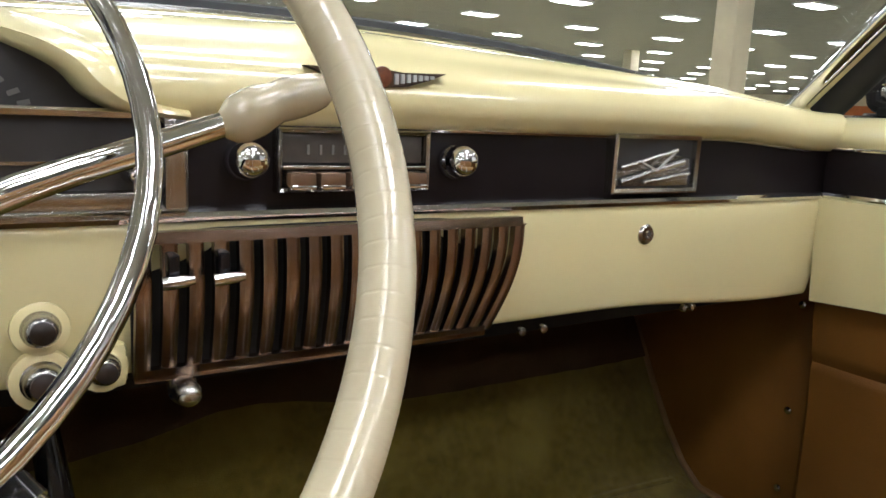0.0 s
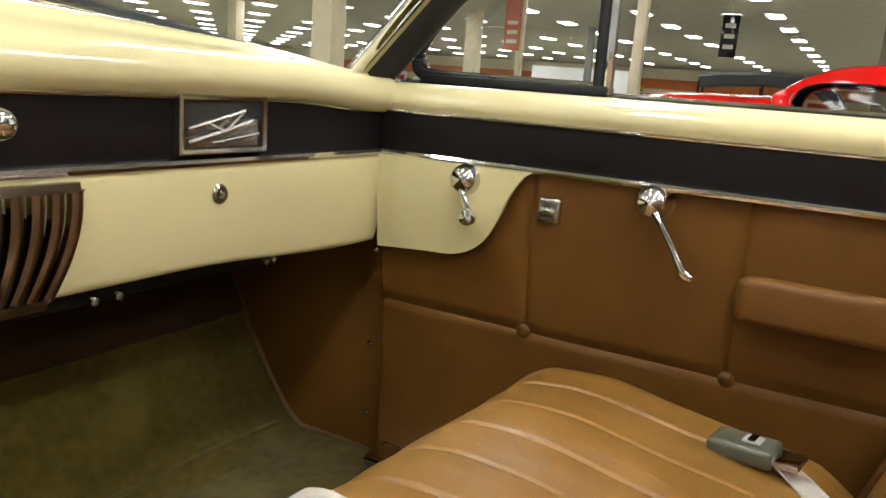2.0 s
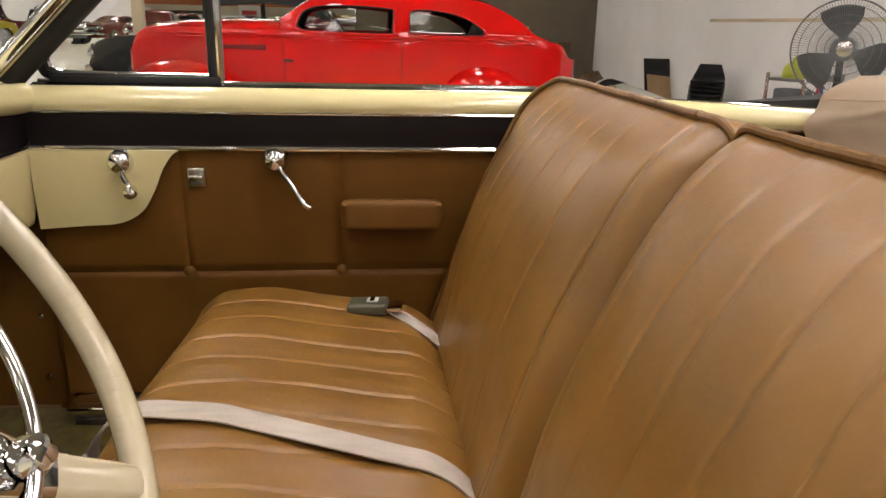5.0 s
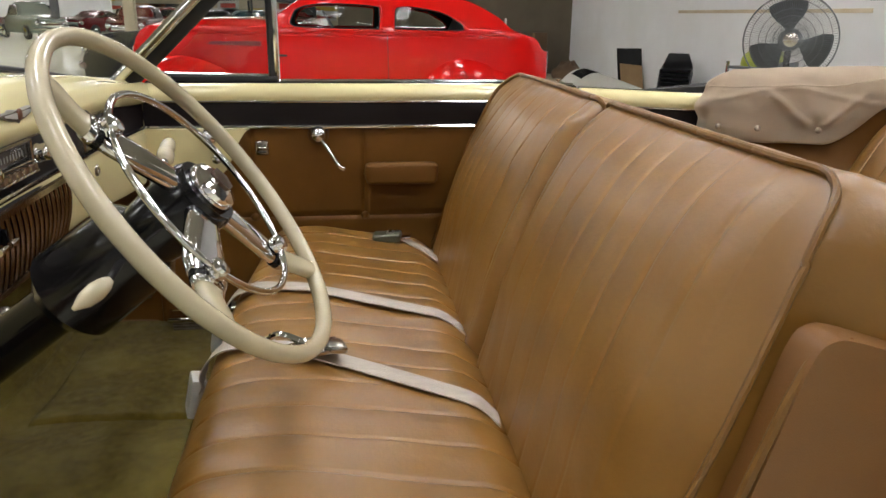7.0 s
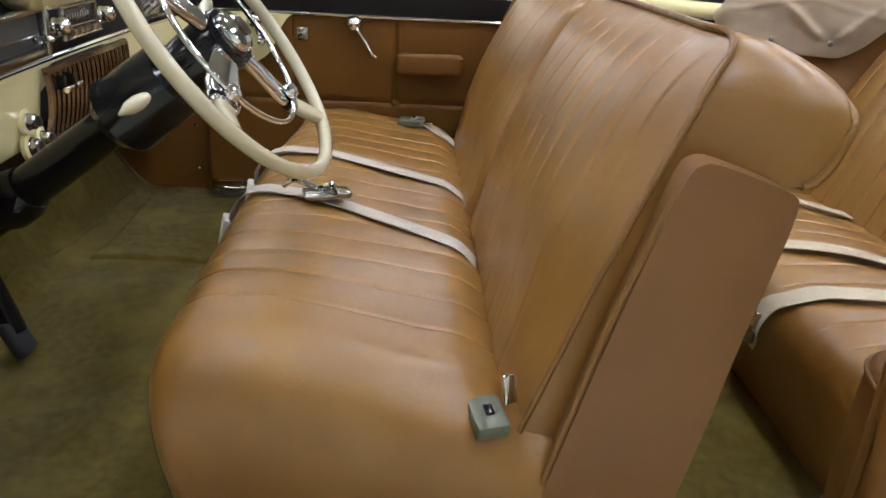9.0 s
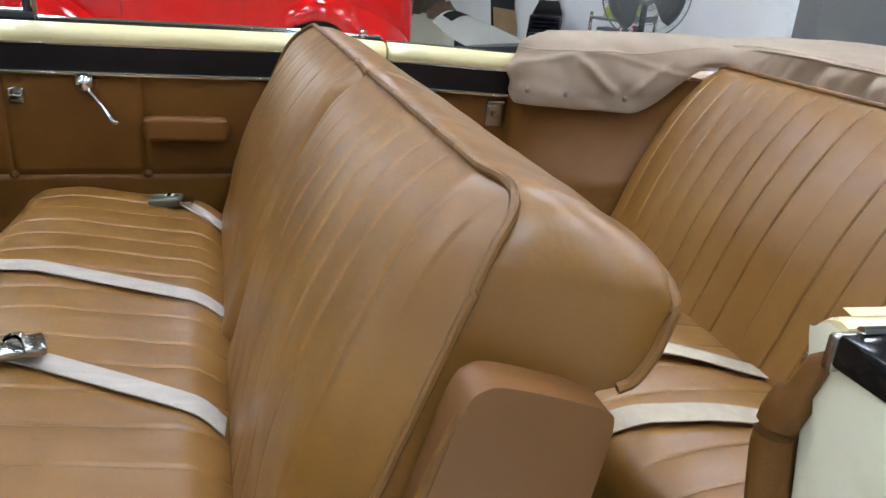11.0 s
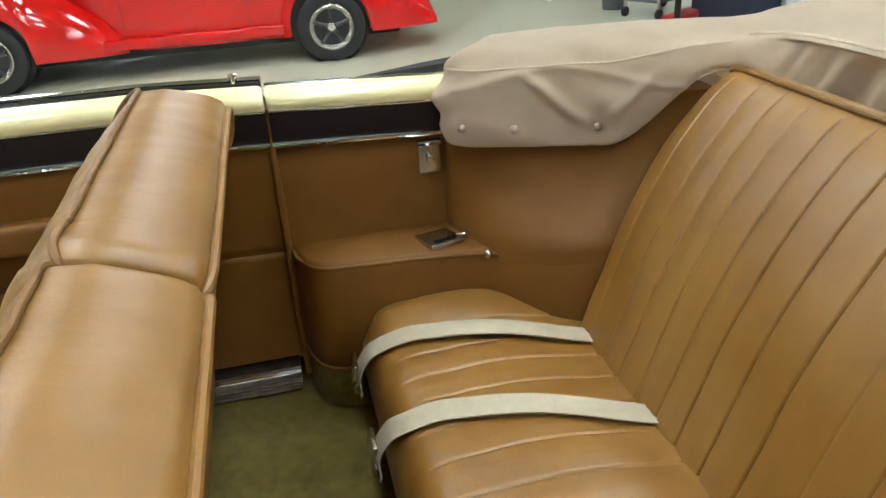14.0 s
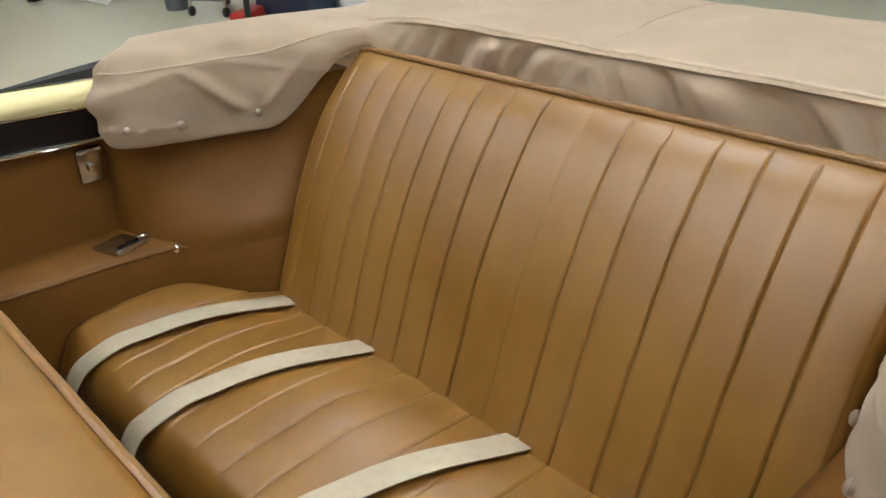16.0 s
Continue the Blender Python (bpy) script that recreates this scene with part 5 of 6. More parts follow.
# ---- rear seat ----
rear = thing("rear_bench", "tan leather rear bench seat with narrow pleats", "car seat", at=(0, -0.6, 0.43))
RG = [(x, 0.75 + 0.25 * math.sin(x * 41)) for x in (-0.57, -0.495, -0.42, -0.345, -0.27, -0.195, -0.117, -0.030, 0.045, 0.120, 0.195, 0.270, 0.336, 0.400, 0.472)]
MID = -0.045


def rear_top(x, y):
    z = 0.622 + 0.034 * math.sin(math.pi * smooth_step(-0.86, -0.42, y) * 0.72) - 0.03 * smooth_step(-0.46, -0.40, y)
    return z + 0.006 * math.cos(x * 9) * 0.5 + 0.014 * smooth_step(0.42, 0.54, x) * smooth_step(-0.84, -0.62, y)


def rear_ring(x):
    half = 0.645
    drop = end_drop(x - MID, half, 0.055)
    prof = spline([(0, -0.90, rear_top(x, -0.86) - 0.01)] + [(0, y, rear_top(x, y)) for y in (-0.82, -0.76, -0.70, -0.64, -0.58, -0.52, -0.47, -0.435)] +
                  [(0, -0.412, 0.612), (0, -0.400, 0.585), (0, -0.396, 0.54), (0, -0.402, 0.49), (0, -0.412, 0.43)], 3)
    out = []
    for p in prof:
        g = pleat(x + 0.004 * noise.noise((x * 3, p.y * 5, 9)), RG, 0.0046, 0.0021) * smooth_step(-0.43, -0.47, p.y) if abs(x - MID) < 0.60 and p.z > 0.6 else 0
        out.append((x, p.y - 0.02 * (drop / 0.055) ** 2, p.z - drop * smooth_step(0.45, 0.6, p.z) + g + wrinkle(x, p.y, p.z, 0.9)))
    return out + [(x, -0.90, 0.43)]


bm = bmesh.new()
loft(bm, [rear_ring(MID - 0.645 + 1.29 * i / 520) for i in range(521)], True, True)
part("cushion", bm, LEATHER, rear, "pleated tan leather rear cushion", angle=60)

RB = [(-0.785, 0.600), (-0.800, 0.64), (-0.835, 0.72), (-0.885, 0.84), (-0.945, 0.96), (-1.000, 1.040), (-1.030, 1.070), (-1.052, 1.083)]
RBG = [(0.388, 0.35), (0.322, 0.6), (0.263, 0.8), (0.202, 0.8), (0.138, 0.95), (0.078, 1.0), (0.012, 1.15), (-0.060, 1.25), (-0.140, 0.25), (-0.209, 0.85),
       (-0.272, 0.7), (-0.347, 0.9), (-0.413, 0.9), (-0.474, 1.0), (-0.545, 1.0)]


def rear_back_ring(x):
    drop = end_drop(x + 0.085, 0.53, 0.06)
    out = []
    for p in spline([(0, a, b) for a, b in RB], 6):
        g = pleat(x + 0.004 * noise.noise((x * 3, p.z * 4, 5)), RBG, 0.0062, 0.0019) * smooth_step(1.086, 1.066, p.z) if -0.60 < x < 0.425 else 0
        bulge = 0.014 * math.sin(math.pi * min(max((p.z - 0.6) / 0.5, 0), 1))
        out.append((x, p.y + g + bulge - 0.04 * (drop / 0.06) ** 2 + wrinkle(x, p.y, p.z, 0.8), p.z - drop * 0.5 * smooth_step(0.95, 1.08, p.z)))
    return out + [(x, -1.085, 1.082 - drop * 0.5), (x, -1.105, 1.07 - drop * 0.5), (x, -1.105, 0.62)]


bm = bmesh.new()
rr = [rear_back_ring(-0.615 + 1.06 * i / 760) for i in range(761)]
loft(bm, rr, True, True)
part("backrest", bm, LEATHER, rear, "pleated tan leather rear backrest", angle=60)
ip = len(spline([(0, a, b) for a, b in RB], 6)) - 1
part("top_piping", tube([Vector(r[ip]) + Vector((0, 0, 0.003)) for r in rr[::6]], 0.0048, 8), PIPING, rear)


def rear_belt(x0, x1, label, tongue=True):
    b = thing("seat_belt", label, "seat belt", "rear seat belts", at=(x0, -0.6, 0.66))
    pts = []
    for i in range(9):
        t = i / 8
        x, y = x0 + (x1 - x0) * t, -0.80 + 0.37 * t
        pts.append((x, y, rear_top(x, y) + 0.008 + 0.004 * math.sin(t * math.pi)))
    pts += [(x1 + 0.004, -0.400, 0.625), (x1 + 0.006, -0.380, 0.590), (x1 + 0.008, -0.378, 0.545)]
    part("strap", belt_strip(pts, 0.048), WEBBING_R, b)
    if tongue:
        part("tongue", box(-0.027, 0.027, -0.004, 0.004, -0.016, 0.016, 0.002, m=pose(x1 + 0.010, -0.372, 0.600, 14, 0, 0)), CHROME, b)
        part("slide", box(-0.025, 0.025, -0.005, 0.005, -0.010, 0.010, 0.002, m=pose(x1 + 0.010, -0.372, 0.565, 5, 0, 0)), DULL, b)


rear_belt(0.385, 0.46, "beige rear lap belt hanging over the cushion edge")
rear_belt(0.145, 0.235, "beige rear lap belt with chrome tongue")
rear_belt(-0.215, -0.10, "beige rear lap belt across the middle of the cushion")
rear_belt(-0.40, -0.32, "beige rear lap belt on the driver's side")


# ---- folded top under its canvas cover ----
boot = thing("top_boot", "beige canvas cover snapped over the folded convertible top", "canvas cover", at=(0, -1.3, 1.0))
INNER = spline([(0.655, -0.598, 0), (0.612, -0.610, 0), (0.578, -0.650, 0), (0.543, -0.74, 0), (0.506, -0.84, 0), (0.470, -0.93, 0), (0.440, -1.01, 0), (0.408, -1.082, 0), (0.365, -1.122, 0), (0.28, -1.136, 0), (0.12, -1.141, 0), (MID, -1.142, 0)], 21)


def boot_sections():
    """Cross-sections from the front end round behind the seat to the middle."""
    n = len(INNER)
    out = []
    for i, p in enumerate(INNER):
        f = i / (n - 1)
        a, c = INNER[max(i - 1, 0)], INNER[min(i + 1, n - 1)]
        d = (c - a).normalized()
        nrm = Vector((-d.y, d.x, 0))
        if (f <= 0.5 and nrm.x < 0) or (f > 0.5 and nrm.y > 0):
            nrm = -nrm
        y = p.y
        e = math.sqrt(1 - (1 - min(f / 0.06, 1)) ** 2)
        low = 0.950
        low += (1.080 - low) * smooth_step(-0.86, -1.04, y)
        low -= 0.060 * smooth_step(-1.06, -1.13, y)
        crest = 1.118 + 0.014 * smooth_step(-0.62, -0.95, y)
        deep = smooth_step(0.60, 0.76, f)
        side = [(0.006, low), (-0.001, low + 0.004), (-0.007, low + 0.30 * (crest - low)), (-0.002, low + 0.62 * (crest - low)), (0.014, low + 0.86 * (crest - low)), (0.042, crest - 0.004), (0.10, crest + 0.006), (0.19, crest - 0.004), (0.24, 1.075)]
        back = [(0.004, low), (0.000, low + 0.006), (0.006, 1.066), (0.011, 1.098), (0.018, 1.121), (0.030, 1.131), (0.24, 1.150), (0.48, 1.140), (0.56, 1.04)]
        prof = [(u[0] + (v[0] - u[0]) * deep, u[1] + (v[1] - u[1]) * deep) for u, v in zip(side, back)]
        prof = [(u * (0.45 + 0.55 * e), 1.030 + (v - 1.030) * (0.50 + 0.50 * e)) for u, v in prof]
        ring = []
        for q in spline([(a_, 0, z_) for a_, z_ in prof], 8):
            pos = p + nrm * q.x
            fold = 0.009 * noise.noise((pos.x * 7, pos.y * 7, q.z * 12)) + 0.005 * noise.noise((pos.x * 19, pos.y * 19, q.z * 26))
            crease = 0.012 * math.exp(-((pos.y + 0.775 + (q.z - 1.04) * -1.1) / 0.014) ** 2) * smooth_step(0.985, 1.01, q.z) * smooth_step(1.09, 1.06, q.z) * (1 - deep)
            crease += 0.008 * math.exp(-((pos.y + 0.85 + (q.z - 0.985) * 0.9) / 0.012) ** 2) * smooth_step(0.985, 1.0, q.z) * smooth_step(1.095, 1.05, q.z) * (1 - deep)
            crease -= 0.010 * math.exp(-((pos.y + 0.85) ** 2 + (q.z - 0.985) ** 2) / 0.0007) * (1 - deep)
            ripple = (0.026 * noise.noise((pos.x * 15 + q.z * 9, q.z * 4, 2)) + 0.014 * noise.noise((pos.x * 44 + q.z * 22, q.z * 7, 6))) * deep * smooth_step(1.025, 1.05, q.z) * smooth_step(1.132, 1.10, q.z)
            gather = 0.006 * math.sin(q.z * 95 + 6 * noise.noise((pos.x * 9, pos.y * 9, 3))) * smooth_step(0.16, 0.05, f) * smooth_step(0.96, 1.0, q.z)
            gather += 0.005 * math.exp(-((q.z - 1.068 - 0.02 * math.sin(pos.y * 14)) / 0.006) ** 2) * (1 - deep) * smooth_step(0.04, 0.12, f)
            off = -nrm * (fold + crease + ripple + gather)
            ring.append((pos.x + off.x, pos.y + off.y, q.z + fold * 0.5))
        out.append(ring)
    return out


secs = boot_sections()


def across(s, x, y):
    """The driver's half mirrors the other, set out a little towards the rear corner."""
    return x if s > 0 else 2 * MID - x - 0.085 * smooth_step(0.12, 0.36, x) * smooth_step(-0.62, -0.95, y)


for s in (1, -1):
    b = bmesh.new()
    loft(b, [[(across(s, x, y), y, z) for x, y, z in ring] for ring in secs], False, False)
    bmesh.ops.solidify(b, geom=b.faces[:], thickness=0.003)
    cv = part("cover", b, CANVAS, boot, "creased beige canvas half of the cover", angle=60)
    part("hem", tube([(across(s, r[0][0], r[0][1]), r[0][1], r[0][2]) for r in secs[:162]], 0.0035, 8), CANVAS, cv)
    part("seam", tube([(across(s, r[40][0], r[40][1]), r[40][1], r[40][2] + 0.001) for r in secs[144:]], 0.0034, 6), CANVAS, cv)
    part("seam", tube([(across(s, r[30][0], r[30][1]), r[30][1], r[30][2]) for r in secs[9:138]], 0.0022, 6), CANVAS, cv)
    for y in (-0.625, -0.710, -0.850):
        i = min(range(len(secs)), key=lambda k: abs(secs[k][12][1] - y))
        q = Vector(secs[i][12])
        part("snap", lathe([(0.007, -0.002), (0.008, 0.002), (0.006, 0.005), (0.001, 0.0065)], face_pose((across(s, q.x - 0.003, q.y), q.y, 0.985), (-s * 0.9, 0.1, 0.1)), 14), SNAP, cv, "dull beige snap fastener")
part("well_cover", box(-0.84, 0.75, -1.68, -1.13, 0.90, 1.03, 0.03), CANVAS, boot)


# ---- the red sedan ----
SEDAN_SHIFT = -0.03
sedan = thing("red_sedan", "glossy red old two-door sedan on wide tyres", "car", at=(7.2, 0.4, GROUND))
CX = 7.18


TOPT = [(q.x, q.y) for q in spline([(-1.86, 0.30, 0), (-1.83, 0.55, 0), (-1.78, 0.84, 0), (-1.69, 1.03, 0), (-1.54, 1.085, 0), (-1.40, 1.13, 0), (-1.25, 1.265, 0), (-0.97, 1.415, 0), (-0.61, 1.50, 0), (-0.25, 1.535, 0), (0.25, 1.525, 0), (0.58, 1.47, 0), (0.78, 1.38, 0), (0.98, 1.235, 0), (1.10, 1.215, 0), (1.6, 1.205, 0), (2.1, 1.165, 0), (2.36, 1.05, 0), (2.45, 0.78, 0)], 6)]
WIDT = [(q.x, q.y) for q in spline([(-1.86, 0.34, 0), (-1.80, 0.48, 0), (-1.65, 0.58, 0), (-1.4, 0.65, 0), (-1.1, 0.685, 0), (-0.6, 0.705, 0), (0.0, 0.71, 0), (0.6, 0.68, 0), (1.0, 0.58, 0), (1.5, 0.46, 0), (2.1, 0.32, 0), (2.38, 0.20, 0), (2.45, 0.10, 0)], 6)]
SIDE_WINDOWS = [[(0.838, 1.175), (0.770, 1.29), (0.584, 1.343), (0.26, 1.348), (-0.02, 1.328), (-0.060, 1.285), (-0.048, 1.125), (-0.02, 1.105), (0.692, 1.115), (0.82, 1.14)],
                [(-0.192, 1.29), (-0.23, 1.322), (-0.395, 1.325), (-0.648, 1.284), (-0.814, 1.207), (-0.897, 1.137), (-0.826, 1.10), (-0.25, 1.110), (-0.192, 1.135)]]


def inside(pts, y, z):
    """Whether (y, z) lies within the closed outline."""
    odd = False
    for (y0, z0), (y1, z1) in zip(pts, pts[1:] + pts[:1]):
        if (z0 > z) != (z1 > z) and y < (y1 - y0) * (z - z0) / (z1 - z0) + y0:
            odd = not odd
    return odd


def sedan_ring(y, k=1.0):
    top, w = side_z(y, TOPT), side_z(y, WIDT)
    cabin = smooth_step(1.02, 0.75, y) * smooth_step(-1.6, -1.0, y)
    belt_z = min(1.10, top - 0.03)
    pts = [(w * 0.98, 0.17), (w, 0.30), (w * 1.01, 0.6), (w * 1.0, 0.9), (w * 0.97, belt_z)]
    if cabin > 0.05:
        pts += [(w * 0.94, belt_z + (top - belt_z) * 0.15), (w * (0.94 - 0.14 * cabin), belt_z + (top - belt_z) * 0.72), (w * (0.86 - 0.16 * cabin), belt_z + (top - belt_z) * 0.92), (w * 0.38, top - 0.005), (0, top)]
    else:
        pts += [(w * 0.93, belt_z + (top - belt_z) * 0.3), (w * 0.82, belt_z + (top - belt_z) * 0.6), (w * 0.62, belt_z + (top - belt_z) * 0.85), (w * 0.32, top - 0.003), (0, top)]
    q = spline([(a * k, 0, b * k + 0.04 * (1 - k)) for a, b in pts], 12)
    return [(CX - p.x, y, p.z) for p in q] + [(CX + p.x, y, p.z) for p in q[::-1][1:]]


def sedan_shell(y0, y1, n, k):
    """The body's skin with its side windows cut out."""
    b = bmesh.new()
    loft(b, [sedan_ring(y0 + (y1 - y0) * i / n, k) for i in range(n + 1)], True, True)
    outlines = [[(p.x, p.y) for p in spline([(a, c, 0) for a, c in w + [w[0]]], 5)[:-1]] for w in SIDE_WINDOWS]
    gone = []
    for f in b.faces:
        c = f.calc_center_median()
        if 1.08 < c.z < 1.36 and abs(c.x - CX) > 0.3 and any(inside(w, c.y, c.z) for w in outlines):
            gone.append(f)
    bmesh.ops.delete(b, geom=gone, context="FACES")
    return b


part("body_shell", sedan_shell(-1.86, 2.45, 260, 1.0), RED, sedan)
LINER = material("charcoal_headliner", (0.035, 0.033, 0.032), 0.9)
PALE_SEAT = material("pale_grey_seat_cloth", (0.42, 0.42, 0.41), 0.7, second=(0.36, 0.36, 0.35), scale=12)
part("inner_lining", sedan_shell(-1.30, 0.95, 150, 0.965), LINER, sedan, "dark cloth lining of the cabin")
part("cabin_floor", box(CX - 0.62, CX + 0.62, -1.3, 0.95, 0.84, 0.86), LINER, sedan)
for y0, z1 in ((-0.12, 1.19), (-0.95, 1.22)):
    b = bmesh.new()
    loft(b, [[(x, y0 + 0.10, 0.87), (x, y0 + 0.05, z1 - 0.10 - d), (x, y0 + 0.01, z1 - 0.02 - d), (x, y0 - 0.03, z1 - d), (x, y0 - 0.08, z1 - 0.02 - d), (x, y0 - 0.11, z1 - 0.12 - d), (x, y0 - 0.08, 0.87)]
              for x, d in ((CX - 0.56, 0.06), (CX - 0.53, 0.02), (CX - 0.46, 0.0), (CX - 0.02, 0.0), (CX, 0.02), (CX + 0.02, 0.0), (CX + 0.46, 0.0), (CX + 0.53, 0.02), (CX + 0.56, 0.06))], True, True)
    part("seat_back", b, PALE_SEAT, sedan, "pale grey seat back", angle=60)
wheel_at = face_pose((CX - 0.30, 0.42, 1.13), (0, -0.85, 0.5))
sw_ = part("steering_wheel", tube([wheel_at @ Vector((0.17 * math.cos(k * math.tau / 32), 0.17 * math.sin(k * math.tau / 32), 0)) for k in range(32)], 0.012, 8, closed=True), PALE_SEAT, sedan, "pale steering wheel")
for k in range(3):
    part("spoke", tube([wheel_at @ Vector((0, 0, -0.01)), wheel_at @ Vector((0.168 * math.cos(k * 2.09 + 0.5), 0.168 * math.sin(k * 2.09 + 0.5), 0))], 0.010, 6), CHROME, sw_)


WHEELS = [(-0.835, 0.0), (2.02, 0.0)]
RFT = [(q.x, q.y) for q in spline([(-1.84, 0.24, 0), (-1.76, 0.42, 0), (-1.60, 0.57, 0), (-1.38, 0.71, 0), (-1.15, 0.81, 0), (-0.90, 0.86, 0), (-0.70, 0.83, 0), (-0.52, 0.70, 0), (-0.43, 0.52, 0), (-0.37, 0.26, 0)], 5)]
FFT = [(q.x, q.y) for q in spline([(0.93, 0.23, 0), (1.03, 0.34, 0), (1.13, 0.44, 0), (1.30, 0.575, 0), (1.50, 0.71, 0), (1.72, 0.80, 0), (1.95, 0.83, 0), (2.25, 0.75, 0), (2.50, 0.52, 0), (2.58, 0.3, 0)], 5)]


def arch_fender(prof, y0, y1, wy, bm):
    """Outer skin with an open wheel arch, as strips between the arch line and the fender's top line."""
    n = 60
    rows_ = []
    for i in range(n + 1):
        y = y0 + (y1 - y0) * i / n
        top = side_z(y, prof)
        k = max(math.sin(math.pi * min(max(i / n, 0.0), 1.0)), 0.0) ** 0.5
        r = 0.345
        lowest = 0.17
        if abs(y - wy) < r:
            lowest = max(lowest, 0.25 + math.sqrt(r * r - (y - wy) ** 2))
        lowest = min(lowest, top - 0.012)
        xo = 0.70 + 0.14 * k
        row = []
        for t, out_ in ((0.0, xo - 0.012), (0.06, xo), (0.35, xo + 0.004), (0.62, xo - 0.012 - 0.02 * k), (0.85, 0.66 + 0.07 * k), (1.0, 0.58)):
            row.append(bm.verts.new((CX - out_, y, lowest + (top - lowest) * t + (0.012 if t == 1.0 else 0))))
        rows_.append(row)
    for a, b in zip(rows_, rows_[1:]):
        for k in range(5):
            bm.faces.new((a[k], a[k + 1], b[k + 1], b[k]))


for prof, y0, y1, wy in ((RFT, -1.84, -0.37, -0.835), (FFT, 0.93, 2.58, 2.02)):
    b = bmesh.new()
    arch_fender(prof, y0, y1, wy, b)
    part("fender", b, RED, sedan, angle=60)
    part("wheel_well", lathe([(0.36, 0), (0.36, 0.30)], face_pose((CX - 0.50, wy, 0.27), (-1, 0, 0)), 32), BLACK, sedan)
part("running_board", box(CX - 0.81, CX - 0.55, -0.42, 1.12, 0.205, 0.30, 0.025), RED, sedan)
part("underbody", box(CX - 0.6, CX + 0.6, -1.5, 2.3, 0.10, 0.2, 0.02), BLACK, sedan)
for wy, _ in WHEELS:
    for s in (-1, 1):
        m = face_pose((CX + s * 0.66, wy, GROUND + 0.305), (s, 0, 0))
        w = part("wheel", lathe([(0.20, -0.02), (0.27, -0.02), (0.295, 0.0), (0.305, 0.03), (0.305, 0.17), (0.295, 0.195), (0.26, 0.208), (0.20, 0.200), (0.19, 0.19)], m, 40), RUBBER, sedan, "wide black tyre")
        part("rim", lathe([(0.19, 0.185), (0.198, 0.212), (0.185, 0.216), (0.160, 0.195), (0.156, 0.17), (0.05, 0.165)], m, 40), DULL, w, "polished alloy rim")
        part("wheel_disc", lathe([(0.157, 0.166), (0.156, 0.172), (0.03, 0.170)], m, 32), DULL_BLACK, w)
        part("hub", lathe([(0.045, 0.165), (0.045, 0.185), (0.03, 0.195), (0.01, 0.197)], m, 20), CHROME, w)
        for k in range(5):
            a = k * math.tau / 5 + 0.3
            d = Vector((math.cos(a), math.sin(a), 0))
            part("spoke", tube([m @ (d * 0.04 + Vector((0, 0, 0.178))), m @ (d * 0.11 + Vector((0, 0, 0.180))), m @ (d * 0.16 + Vector((0, 0, 0.186)))], [0.026, 0.018, 0.022], 8), STRIKER, w)


def window_pts(pts, grow=0.0):
    out = []
    c = Vector((sum(p[0] for p in pts) / len(pts), sum(p[1] for p in pts) / len(pts), 0))
    for p in spline([(a, b, 0) for a, b in pts + [pts[0]]], 5)[:-1]:
        q = c + (p - c) * (1 + grow)
        y, z = q.x, q.y
        top, w = side_z(y, TOPT), side_z(y, WIDT)
        t = (z - 1.10) / max(top - 1.10, 0.05)
        x = w * (0.965 - 0.19 * max(t, 0) ** 1.3)
        out.append((y, z, x))
    return out


SMOKED = glass_material("smoked_glass", (0.62, 0.62, 0.60), shine=0.02)
for pts in SIDE_WINDOWS:
    w = window_pts(pts)
    b = bmesh.new()
    vs = [b.verts.new((CX - x - 0.010, y, z)) for y, z, x in w]
    cvt = b.verts.new((CX - sum(q[2] for q in w) / len(w) - 0.012, sum(q[0] for q in w) / len(w), sum(q[1] for q in w) / len(w)))
    for i in range(len(vs)):
        b.faces.new((vs[i], vs[(i + 1) % len(vs)], cvt))
    wn = part("side_window", b, SMOKED, sedan, "lightly tinted side window")
    wn.visible_shadow = False
    part("window_rim", tube([(CX - x - 0.004, y, z) for y, z, x in w], 0.013, 8, closed=True, up=(1, 0, 0)), RED, wn)
    part("window_seal", tube([(CX - x - 0.010, y, z) for y, z, x in window_pts(pts, -0.035)], 0.007, 8, closed=True, up=(1, 0, 0)), DULL_BLACK, wn)
    part("far_window_rim", tube([(CX + x + 0.004, y, z) for y, z, x in w], 0.013, 8, closed=True, up=(1, 0, 0)), RED, sedan)
for z, y0, y1 in ((1.075, -1.30, 2.2), (1.045, -1.30, 2.2)):
    part("belt_moulding", tube([(CX - side_z(y, WIDT) * 0.985 - 0.004, y, min(z, side_z(y, TOPT) - 0.04)) for y in [y0 + (y1 - y0) * i / 30 for i in range(31)]], 0.006, 6), RED, sedan)
# body red darkened to stand for shade in the vent and door seams
SHADED_RED = material("shaded_red_paint", (0.22, 0.006, 0.006), 0.3, coat=0.4)
part("hood_louver", prism([(CX - side_z(y, WIDT) - 0.008, y, z) for y, z in ((1.12, 0.935), (1.12, 0.985), (1.62, 0.975), (1.66, 0.945))], (0.03, 0, 0), None, 0.006), SHADED_RED, sedan, "long red hood side vent, its colour darkened for shade")
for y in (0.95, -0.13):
    part("door_seam", tube([(CX - side_z(y, WIDT) * 1.006 - 0.001, y + 0.02 * (z - 0.6), z) for z in (0.27, 0.4, 0.6, 0.8, 0.95, 1.06)], 0.004, 6), SHADED_RED, sedan)


sedan.matrix_basis = pose(0, SEDAN_SHIFT, 0) @ sedan.matrix_basis


